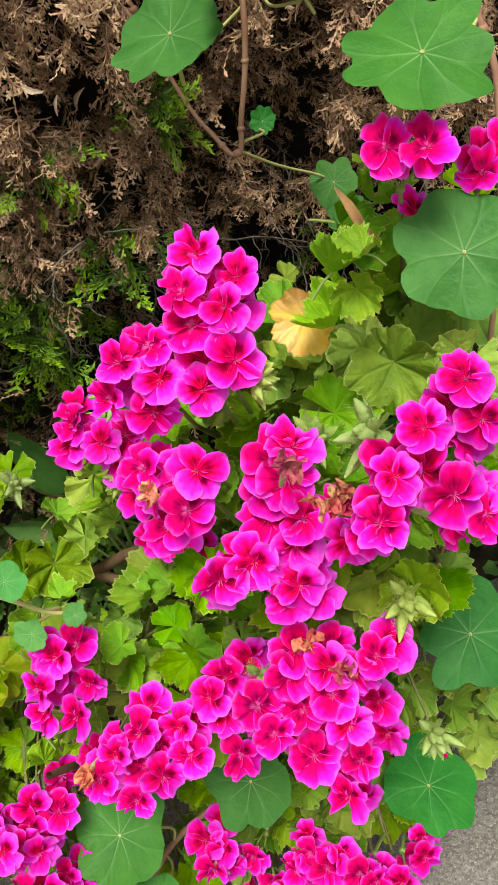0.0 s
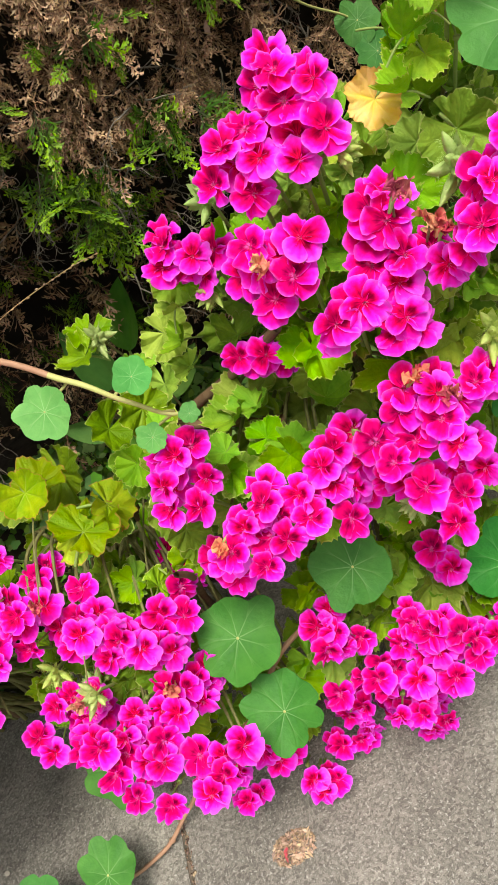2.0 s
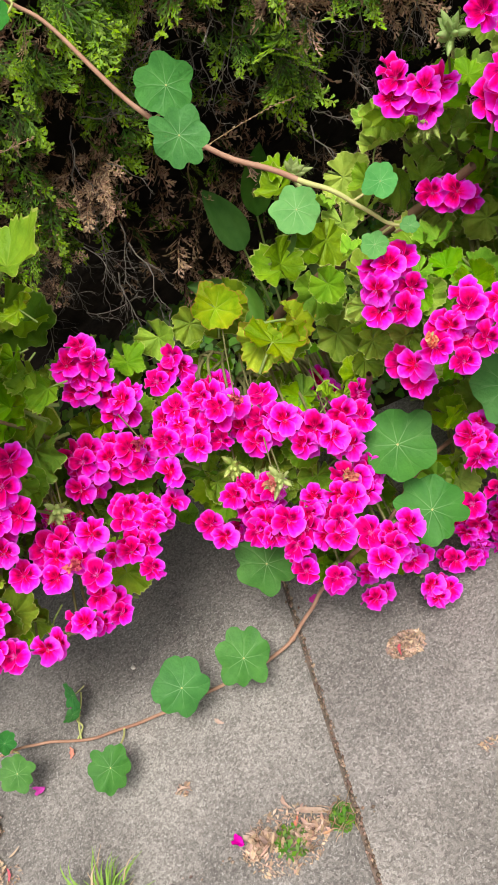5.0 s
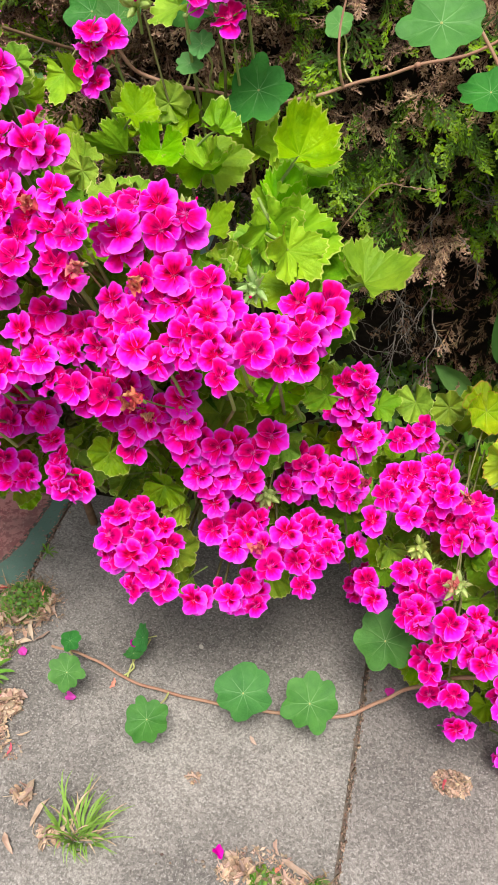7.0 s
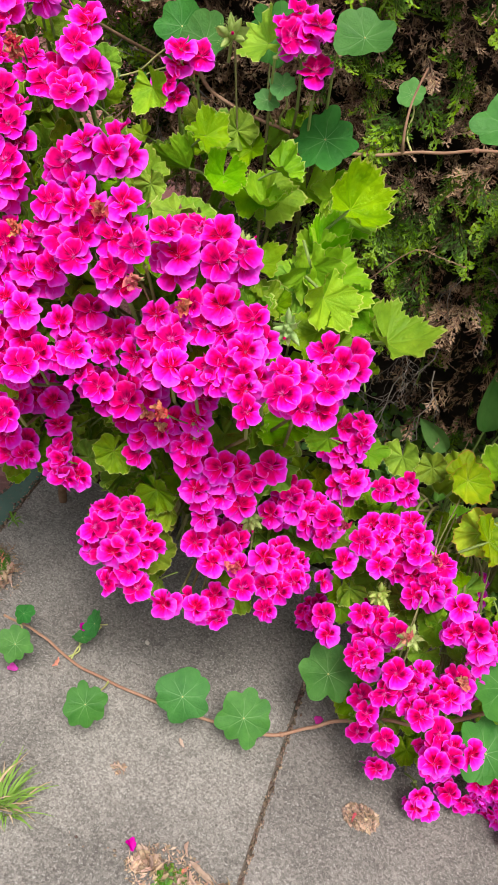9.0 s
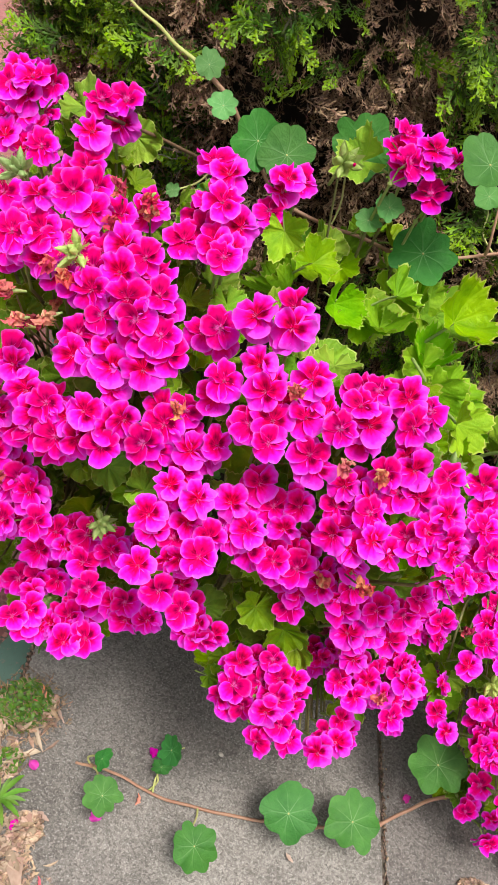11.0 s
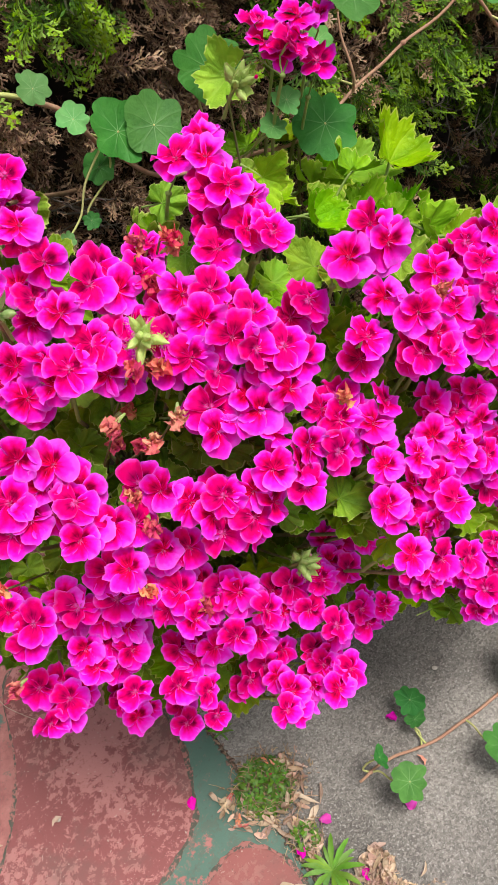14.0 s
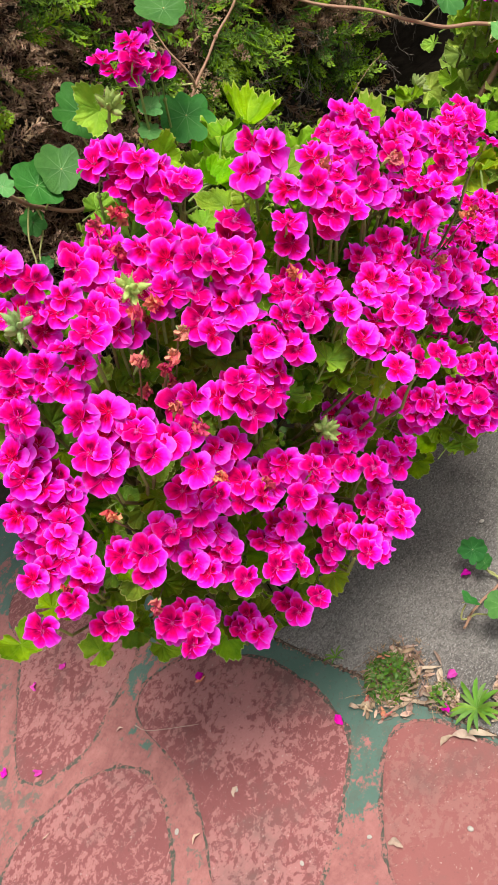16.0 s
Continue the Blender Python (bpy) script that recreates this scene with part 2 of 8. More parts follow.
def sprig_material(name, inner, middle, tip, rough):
    """Scale leaves, darkest at the foot of a spray and lighter towards its tip."""
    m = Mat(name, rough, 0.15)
    blend_at = m.math("MULTIPLY_ADD", m.math("SUBTRACT", m.island(), 0.5), 0.55, m.uv()[1])
    blend_at = m.math("MULTIPLY_ADD", m.math("SUBTRACT", m.noise(9, 5), 0.5), 0.9, blend_at)
    col = m.ramp(blend_at, [(0.05, inner), (0.48, middle), (1.0, tip)])
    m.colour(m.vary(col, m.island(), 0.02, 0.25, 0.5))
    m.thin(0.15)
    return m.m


PETAL_TOP = petal_material("petal_with_dark_blotch", True)
PETAL_LOW = petal_material("petal_magenta", False)
STAMEN = plain_material("stamen_pink", (0.72, 0.07, 0.34), (0.78, 0.20, 0.45), 300, 0.5, 0)
WITHER = wither_material()
SEPAL = plain_material("sepal_hairy_green", (0.40, 0.60, 0.12), (0.66, 0.76, 0.34), 200, 0.8, 0.3, "object", 0.35)
STALK = plain_material("stalk_green", (0.20, 0.30, 0.07), (0.30, 0.38, 0.12), 80, 0.6, 0.2)
STEM = plain_material("leafy_stem_green_brown", (0.13, 0.125, 0.045), (0.27, 0.26, 0.11), 60, 0.7, 0.2)
WOOD = plain_material("woody_stem_brown", (0.13, 0.075, 0.045), (0.24, 0.15, 0.09), 70, 0.8, 0.5)
LEAF_BRIGHT = leaf_material("pelargonium_leaf_bright", (0.13, 0.33, 0.008), (0.31, 0.55, 0.018), (0.40, 0.60, 0.06), 0.30, 7.0, (0.50, 0.58, 0.12), strong=0.40)
LEAF_PALE = leaf_material("pelargonium_leaf_pale_green", (0.150, 0.280, 0.030), (0.380, 0.530, 0.075), (0.32, 0.44, 0.10), 0.25, 7.0, (0.50, 0.54, 0.18), strong=0.42)
LEAF_MID = leaf_material("pelargonium_leaf_green", (0.080, 0.185, 0.008), (0.270, 0.430, 0.020), (0.26, 0.38, 0.05), 0.15, 7.0, (0.46, 0.52, 0.14), strong=0.42)
LEAF_YELLOW = leaf_material("pelargonium_leaf_yellowing", (0.17, 0.34, 0.010), (0.42, 0.48, 0.018), (0.44, 0.54, 0.10), 0.25, 7.0, (0.45, 0.22, 0.06))
LEAF_ORANGE = leaf_material("pelargonium_leaf_orange", (0.74, 0.47, 0.05), (0.86, 0.52, 0.28), (0.70, 0.50, 0.06), 0.25, 7.0, (0.60, 0.30, 0.12))
LEAF_NASTURTIUM = leaf_material("nasturtium_leaf", (0.034, 0.160, 0.028), (0.075, 0.26, 0.048), (0.26, 0.46, 0.20), 0.2, 9.0, None, 0.5, 0.15, 0.25)
LEAF_YOUNG = leaf_material("nasturtium_leaf_young", (0.10, 0.32, 0.08), (0.17, 0.43, 0.12), (0.40, 0.62, 0.30), 0.3, 9.0, None, 0.5, 0.12)
VINE = plain_material("nasturtium_stem", (0.33, 0.165, 0.110), (0.44, 0.275, 0.180), 35, 0.5, 0.15)
VINE_TIP = plain_material("nasturtium_stem_tip", (0.45, 0.50, 0.16), (0.50, 0.45, 0.20), 35, 0.5, 0.1)
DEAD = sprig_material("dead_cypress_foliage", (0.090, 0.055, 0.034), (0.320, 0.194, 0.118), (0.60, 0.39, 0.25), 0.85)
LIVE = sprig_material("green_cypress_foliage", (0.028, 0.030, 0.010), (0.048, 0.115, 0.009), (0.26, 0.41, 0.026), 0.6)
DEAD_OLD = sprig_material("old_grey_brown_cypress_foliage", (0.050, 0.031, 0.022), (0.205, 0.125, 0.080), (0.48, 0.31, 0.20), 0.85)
TWIG = plain_material("grey_dead_twig", (0.09, 0.076, 0.064), (0.29, 0.25, 0.21), 60, 0.85, 0.3)
BARK = plain_material("cypress_bark", (0.022, 0.016, 0.012), (0.060, 0.044, 0.033), 45, 0.9, 0.8)
# near-black colour that stands in for the shade deep in the hedge
INNER_SHADE = plain_material("hedge_inner_shade", (0.007, 0.005, 0.004), (0.022, 0.016, 0.011), 16, 0.95, 0.8)
BROAD = plain_material("broad_shade_leaf", (0.055, 0.155, 0.028), (0.13, 0.28, 0.055), 3, 0.4, 0.1, "object", 0.2)
COVER = plain_material("ground_cover_leaf", (0.08, 0.18, 0.030), (0.18, 0.32, 0.06), 30, 0.55, 0, "island", 0.25, 0.6)
DRY = plain_material("dry_leaf", (0.32, 0.21, 0.155), (0.56, 0.43, 0.33), 60, 0.8, 0.3, "object", 0.1, 0.5)
BROWN = plain_material("dead_brown_leaf", (0.20, 0.085, 0.04), (0.44, 0.22, 0.09), 3, 0.75, 0.3, "object", 0.15, 0.3)
STRAW = plain_material("dry_stalks", (0.24, 0.15, 0.085), (0.48, 0.34, 0.21), 60, 0.85, 0, "island", 0.0, 0.7)
FALLEN = plain_material("fallen_petal", (0.78, 0.015, 0.38), (0.86, 0.06, 0.62), 90, 0.6, 0.2, "object", 0.3)
ROSETTE = plain_material("rosette_leaf", (0.10, 0.225, 0.030), (0.22, 0.38, 0.07), 50, 0.55, 0.2, "object", 0.2, 0.3)
GRASS = plain_material("grass_blade", (0.10, 0.21, 0.015), (0.25, 0.40, 0.05), 30, 0.55, 0, "island", 0.2, 0.5)
GRIT = plain_material("joint_grit", (0.07, 0.048, 0.036), (0.50, 0.35, 0.26), 60, 0.9, 0, "island", 0.0, 0.8)
CRUMB = plain_material("dry_plant_crumbs", (0.26, 0.165, 0.115), (0.62, 0.45, 0.33), 60, 0.9, 0, "island", 0.0, 0.8)
PEBBLE = plain_material("pale_pebble", (0.40, 0.36, 0.31), (0.52, 0.48, 0.42), 90, 0.7, 0.3)


def concrete_material():
    m = Mat("worn_concrete", 0.92, 0.15)
    big = m.noise(3.1, 7, 0.62)
    col = m.ramp(big, [(0.28, (0.110, 0.101, 0.092)), (0.5, (0.192, 0.177, 0.162)), (0.72, (0.305, 0.282, 0.258))])
    blotch = m.noise(38, 8, 0.8)
    col = m.mix(0.55, col, m.ramp(blotch, [(0.3, (0.36, 0.35, 0.34)), (0.5, (0.5, 0.5, 0.5)), (0.7, (0.62, 0.61, 0.60))]), "OVERLAY")
    grain = m.xyz(m.cells(350, out="Color"))[0]
    col = m.mix(0.52, col, m.ramp(grain, [(0.0, (0.20, 0.19, 0.185)), (0.5, (0.5, 0.5, 0.5)), (1.0, (0.84, 0.83, 0.82))]), "OVERLAY")
    fine = m.noise(760, 3, 0.65)
    col = m.mix(0.45, col, m.ramp(fine, [(0.38, (0.20, 0.19, 0.185)), (0.5, (0.5, 0.5, 0.5)), (0.63, (0.88, 0.87, 0.86))]), "OVERLAY")
    pale = m.math("GREATER_THAN", m.noise(290, 2, 0.5), 0.63)
    col = m.mix(m.math("MULTIPLY", pale, 0.40), col, (0.55, 0.53, 0.50))
    pit = m.math("GREATER_THAN", m.noise(200, 3, 0.6), 0.665)
    col = m.mix(m.math("MULTIPLY", pit, 0.6), col, (0.07, 0.062, 0.055))
    dirt = m.math("GREATER_THAN", m.noise(11, 8, 0.8), 0.63)
    col = m.mix(m.math("MULTIPLY", dirt, 0.22), col, (0.10, 0.085, 0.07))
    m.colour(m.vary(col, m.random(), 0.005, 0.1, 0.08))
    m.bump(m.math("ADD", fine, m.math("MULTIPLY", blotch, 0.8)), 0.35, 0.001)
    return m.m


def red_paint_material(name, deep, pale, share):
    m = Mat(name, 0.75, 0.3)
    chips = m.math("MULTIPLY_ADD", m.math("SUBTRACT", m.noise(70, 9, 0.76, distortion=0.25), 0.5), 1.7, 0.5)
    zone = m.noise(6.5, 4, 0.6)
    mask = m.ramp(m.math("MULTIPLY_ADD", m.math("SUBTRACT", zone, 0.5), 0.9, m.math("ADD", chips, share * 0.5)), [(0.0, (0, 0, 0)), (0.775, (0, 0, 0)), (0.80, (1, 1, 1)), (1.0, (1, 1, 1))])
    tone = m.mix(m.noise(9, 5), deep, tuple(min(1, c * 1.5) for c in deep))
    pink = m.mix(m.noise(25, 5), pale, tuple(c * 0.82 for c in pale))
    col = m.mix(mask, tone, pink)
    col = m.mix(m.math("MULTIPLY", m.math("GREATER_THAN", m.noise(160, 4, 0.7), 0.63), 0.35), col, (0.10, 0.06, 0.05))
    col = m.mix(m.ramp(m.noise(7, 7, 0.7), [(0.50, (0, 0, 0)), (0.70, (0.62, 0.62, 0.62))]), col, (0.15, 0.105, 0.090))
    col = m.mix(m.math("MULTIPLY", m.math("GREATER_THAN", m.noise(210, 2, 0.5), 0.70), 0.5), col, (0.55, 0.42, 0.36))
    m.colour(col)
    m.bump(m.math("MULTIPLY_ADD", mask, 0.8, m.noise(300, 3)), 0.4, 0.0012)
    return m.m


def joint_paint_material():
    m = Mat("driveway_joint_paint", 0.75, 0.3)
    x = m.xyz()[0]
    green = m.mix(m.noise(18, 5), (0.066, 0.128, 0.098), (0.118, 0.196, 0.156))
    pink = m.mix(m.math("MULTIPLY_ADD", m.math("SUBTRACT", m.noise(26, 9, 0.78), 0.5), 3.0, 0.5), (0.24, 0.088, 0.080), (0.42, 0.178, 0.160))
    worn = m.math("GREATER_THAN", m.noise(70, 9, 0.78), 0.585)
    green = m.mix(m.math("MULTIPLY", worn, 0.55), green, (0.22, 0.155, 0.13))
    patch = m.math("MULTIPLY_ADD", m.noise(13, 9, 0.78), 2.4, m.math("MULTIPLY_ADD", x, -2.2, -3.80))
    col = m.mix(m.ramp(patch, [(0.30, (0, 0, 0)), (0.36, (1, 1, 1))]), green, pink)
    left = m.math("GREATER_THAN", m.math("MULTIPLY_ADD", m.noise(4.0, 3, 0.6), 0.5, m.noise(48, 8, 0.76)), 0.835)
    col = m.mix(m.math("MULTIPLY", left, 0.7), col, (0.105, 0.135, 0.105))
    col = m.mix(m.math("MULTIPLY", m.math("GREATER_THAN", m.noise(120, 4, 0.7), 0.62), 0.4), col, (0.09, 0.085, 0.075))
    m.colour(col)
    m.bump(m.noise(220, 4), 0.4, 0.0012)
    return m.m


def groove_material():
    """Dirt and old green paint in an incised line, worn pink in places."""
    m = Mat("driveway_groove", 0.9, 0.15)
    dirt = m.mix(m.noise(50, 5), (0.045, 0.055, 0.042), (0.14, 0.13, 0.105))
    worn = m.ramp(m.math("MULTIPLY_ADD", m.noise(9, 3), 0.35, m.noise(130, 7, 0.75)), [(0.66, (0, 0, 0)), (0.71, (0.85, 0.85, 0.85))])
    m.colour(m.mix(worn, dirt, (0.40, 0.165, 0.148)))
    m.bump(m.noise(250, 4), 0.6, 0.0015)
    return m.m


CONCRETE = concrete_material()
RED = red_paint_material("red_painted_stone", (0.190, 0.064, 0.062), (0.44, 0.188, 0.176), 0.53)
RED_SOLID = red_paint_material("red_painted_stone_sound", (0.232, 0.083, 0.075), (0.36, 0.152, 0.135), 0.45)
JOINT = joint_paint_material()
GROOVE = plain_material("groove_dirt", (0.055, 0.060, 0.048), (0.21, 0.15, 0.12), 45, 0.95, 0.6)
GROOVE_LINE = groove_material()
SOIL = plain_material("bed_soil", (0.020, 0.015, 0.010), (0.066, 0.048, 0.033), 30, 0.95, 1.0)
EARTH = plain_material("far_ground", (0.10, 0.09, 0.08), (0.18, 0.16, 0.14), 3, 0.95, 0.4)

# ---- ground ----
b = Build()
b.grid([[(-400, y, -0.075), (400, y, -0.075)] for y in (-400, 400)], [[(0, 0), (1, 0)], [(0, 1), (1, 1)]])
alone("ground", b.mesh("ground", [EARTH], False), Matrix(), "bare level ground round the paved strip", "ground", kind="structure")

# pavement of 600 mm concrete slabs
pavement = thing("pavement", (0, 0, -0.06), "grey weathered concrete paving slabs with dirty joints", "pavement", kind="structure")
b = Build()
b.grid([[(-1.17, y, -0.003), (2.5, y, -0.003)] for y in (-1.75, 0.71)], [[(0, 0), (1, 0)], [(0, 1), (1, 1)]])
piece("joint_bed", b.mesh("joint_bed", [GROOVE], False), pavement, Matrix(), "dark dirt in the slab joints")


def slab_mesh(k, w=0.6022, d=0.6046):
    rnd = random.Random(k)
    bm = bmesh.new()
    bmesh.ops.create_cube(bm, size=1.0, matrix=Matrix.Diagonal((w, d, 0.055, 1)))
    bmesh.ops.bevel(bm, geom=[e for e in bm.edges if e.verts[0].co.z > 0 and e.verts[1].co.z > 0 and abs(e.verts[0].co.x - e.verts[1].co.x) < 0.01], offset=0.0022, segments=2, affect="EDGES")
    for v in bm.verts:
        v.co.x += rnd.uniform(-0.0008, 0.0008)
        v.co.y += rnd.uniform(-0.0008, 0.0008)
    me = bpy.data.meshes.new("paving_slab")
    bm.to_mesh(me)
    bm.free()
    me.materials.append(CONCRETE)
    return me


SLABS = [slab_mesh(k) for k in range(3)]
for ix in range(6):
    for iy in range(4):
        piece("paving_slab", SLABS[(ix + 2 * iy) % 3], pavement, pose(-0.8625 + 0.605 * ix, 0.4075 - 0.605 * iy, -0.0285 + RND.uniform(-0.0006, 0.0006), 0, 0, 180 * ((ix + iy) % 2)))

# painted driveway with rounded mock stones
driveway = thing("driveway", (-2.5, 2.0, -0.06), "concrete driveway painted with red mock stones and green joints, paint flaking", "driveway", kind="structure")
b = Build()
xs = [-6.0, -1.1668]
b.grid([[(x, y, 0.0) for x in xs] for y in (-3.0, 9.0)], [[(0, 0), (1, 0)], [(0, 1), (1, 1)]])
b.grid([[(-1.1668, y, 0.0) for y in (-3.0, 9.0)], [(-1.1668, y, -0.07) for y in (-3.0, 9.0)]], [[(0, 0), (1, 0)], [(0, 1), (1, 1)]])
piece("painted_base", b.mesh("painted_base", [JOINT], False), driveway, Matrix(), "green and pink joint paint")


def mock_stone(outline, material, label=""):
    """A raised red stone with a rounded rim, and the groove that runs round it."""
    pts = bend([(x, y, 0) for x, y in outline] + [(*outline[0], 0)], 6)[:-1]
    c = sum(pts, Vector()) / len(pts)
    n = len(pts)
    b = Build()
    rows, uvs = [], []
    for inset, z in ((0.0, 0.0), (0.001, 0.0009), (0.003, 0.0013), (0.02, 0.0014)):
        rows.append([tuple(p + (c - p).normalized() * inset + Vector((0, 0, z))) for p in pts])
        uvs.append([(i / n, inset) for i in range(n)])
    b.grid(rows, uvs, close=True)
    b.v.append((c.x, c.y, 0.0015))
    b.uv.append((0, 0))
    for i in range(n):
        b.face((3 * n + i, 3 * n + (i + 1) % n, 4 * n))
    stone = piece("mock_stone", b.mesh("mock_stone", [material]), driveway, Matrix(), label)
    g = Build()
    g.grid([[tuple(p + (p - c).normalized() * (w * (1 + 0.45 * math.sin(i * 0.9) + 0.3 * math.sin(i * 2.3)) + 0.0008 * math.sin(i * 1.7)) + Vector((0, 0, z))) for i, p in enumerate(pts)] for w, z in ((-0.0012, 0.00125), (0.0034, 0.0010), (0.0056, 0.0002))],
           [[(i / n, k) for i in range(n)] for k in range(3)], close=True)
    piece("groove", g.mesh("groove", [GROOVE_LINE]), stone, Matrix(), "dirty incised line")


mock_stone([(-1.246, 0.826), (-1.32, 0.884), (-1.371, 0.887), (-1.41, 0.846), (-1.433, 0.737), (-1.467, 0.652), (-1.513, 0.589), (-1.56, 0.54), (-1.60, 0.48), (-1.58, 0.42), (-1.52, 0.395),
            (-1.44, 0.397), (-1.377, 0.411), (-1.32, 0.432), (-1.263, 0.46), (-1.23, 0.516), (-1.208, 0.61), (-1.212, 0.71)], RED)
mock_stone([(-1.181, 0.02), (-1.178, 0.14), (-1.178, 0.26), (-1.184, 0.352), (-1.225, 0.394), (-1.269, 0.388), (-1.323, 0.362), (-1.366, 0.335), (-1.406, 0.298), (-1.45, 0.22), (-1.44, 0.10),
            (-1.37, 0.01), (-1.27, -0.03)], RED_SOLID)
mock_stone([(-1.32, 1.40), (-1.37, 1.361), (-1.415, 1.259), (-1.501, 1.169), (-1.571, 1.095), (-1.606, 1.037), (-1.59, 0.983), (-1.54, 0.946), (-1.485, 0.928), (-1.431, 0.937), (-1.364, 0.943),
            (-1.291, 0.966), (-1.22, 1.05), (-1.21, 1.22), (-1.25, 1.36)], RED)
mock_stone([(-1.75, 0.93), (-1.681, 0.942), (-1.597, 0.915), (-1.532, 0.881), (-1.488, 0.828), (-1.476, 0.774), (-1.497, 0.713), (-1.536, 0.663), (-1.586, 0.615), (-1.66, 0.58), (-1.78, 0.60),
            (-1.86, 0.74), (-1.83, 0.88)], RED)
stone_rnd = random.Random(3)
for cx, cy, r in ((-1.62, 1.62, 0.24), (-2.05, 1.35, 0.27), (-2.2, 0.65, 0.28), (-1.95, 2.15, 0.26), (-1.45, 2.25, 0.25), (-1.7, 2.8, 0.28), (-2.4, 1.95, 0.26), (-2.25, 2.75, 0.27), (-1.35, 2.9, 0.2),
                  (-2.1, 3.4, 0.3), (-1.5, 3.5, 0.27), (-2.7, 3.2, 0.25), (-1.75, 0.2, 0.27), (-1.5, -0.35, 0.25), (-2.3, 0.0, 0.26)):
    mock_stone([(cx + r * stone_rnd.uniform(0.82, 1.08) * math.cos(a), cy + r * stone_rnd.uniform(0.82, 1.08) * math.sin(a)) for a in [k * math.pi / 5 for k in range(10)]], RED)

for ix in range(5):
    for iy in range(10):
        cx, cy, r = -2.62 - 0.56 * ix + stone_rnd.uniform(-0.07, 0.07), -1.4 + 0.58 * iy + 0.29 * (ix % 2) + stone_rnd.uniform(-0.07, 0.07), stone_rnd.uniform(0.20, 0.25)
        if math.hypot(cx + 2.4, cy - 1.95) < 0.5 or math.hypot(cx + 2.7, cy - 3.2) < 0.5:
            continue
        mock_stone([(cx + r * stone_rnd.uniform(0.82, 1.08) * math.cos(a), cy + r * stone_rnd.uniform(0.82, 1.08) * math.sin(a)) for a in [k * math.pi / 5 for k in range(10)]], RED)

# planting bed behind the slabs
b = Build()
nx, ny = 90, 40
b.grid([[(-1.165 + 4.2 * i / nx, 0.708 + 2.0 * j / ny, -0.01 + 0.028 * noise.noise((i * 0.35, j * 0.4, 1.0)) + 0.03 * noise.noise((i * 0.09, j * 0.11, 5.0)) + 0.02 * min(1, j / 4)) for i in range(nx + 1)]
        for j in range(ny + 1)], [[(i / nx, j / ny) for i in range(nx + 1)] for j in range(ny + 1)])
alone("planting_bed", b.mesh("planting_bed", [SOIL]), Matrix(), "dark bare soil of the planting bed under the hedge", "soil", kind="structure")

# ---- cypress hedge ----
hedge = thing("cypress_hedge", (-0.2, 1.2, 0), "clipped cypress hedge, brown and dead low down with green sprays", "hedge")


def hedge_floor(x):
    """Height at which the foliage of the hedge begins."""
    if x < -1.0:
        return 0.47 + 0.31 * min(1, (-1.0 - x) / 0.1)
    hollow = 0.12 * math.exp(-((x + 0.40) / 0.085) ** 2)
    return 0.50 + (0.03 if x > -0.32 else 0.0) + hollow - 0.09 * math.exp(-((x + 0.63) / 0.11) ** 2) + 0.02 * math.sin(x * 31)


def hedge_face(x, z):
    y = 0.775 + 0.045 * noise.noise((x * 5.0, z * 5.0, 2.2)) + 0.055 * noise.noise((x * 14.0, z * 12.0, 7.7))
    y += 0.16 * math.exp(-((x + 0.40) / 0.07) ** 2 - ((z - 0.66) / 0.14) ** 2)
    y += 0.10 * math.exp(-((x - 0.045) / 0.05) ** 2 - ((z - 0.69) / 0.09) ** 2)
    return y + 0.10 * max(0.0, hedge_floor(x) + 0.10 - z)


def greenness(x, z):
    g = 0.08 + 0.60 * noise.noise((x * 6.0, z * 6.0, 11.0)) + 0.25 * noise.noise((x * 17.0, z * 15.0, 3.0))
    for gx, gz, wx, wz, k in ((-0.62, 0.72, 0.13, 0.24, 0.55), (-0.47, 0.68, 0.07, 0.12, 0.60), (-0.14, 0.65, 0.05, 0.06, 0.50), (-0.27, 0.63, 0.06, 0.04, 0.55), (-0.31, 0.57, 0.09, 0.05, 0.62), (-0.04, 0.76, 0.025, 0.03, 0.55), (-0.33, 0.76, 0.10, 0.12, 0.30), (-1.20, 0.92, 0.09, 0.10, 0.75),
                              (-0.92, 0.98, 0.10, 0.05, 0.45), (-0.80, 1.06, 0.25, 0.12, 0.15), (0.10, 0.75, 0.22, 0.20, -0.45), (-0.98, 0.82, 0.12, 0.10, -0.30), (-0.10, 0.86, 0.14, 0.10, -0.25)):
        g += k * math.exp(-((x - gx) / wx) ** 2 - ((z - gz) / wz) ** 2)
    return g


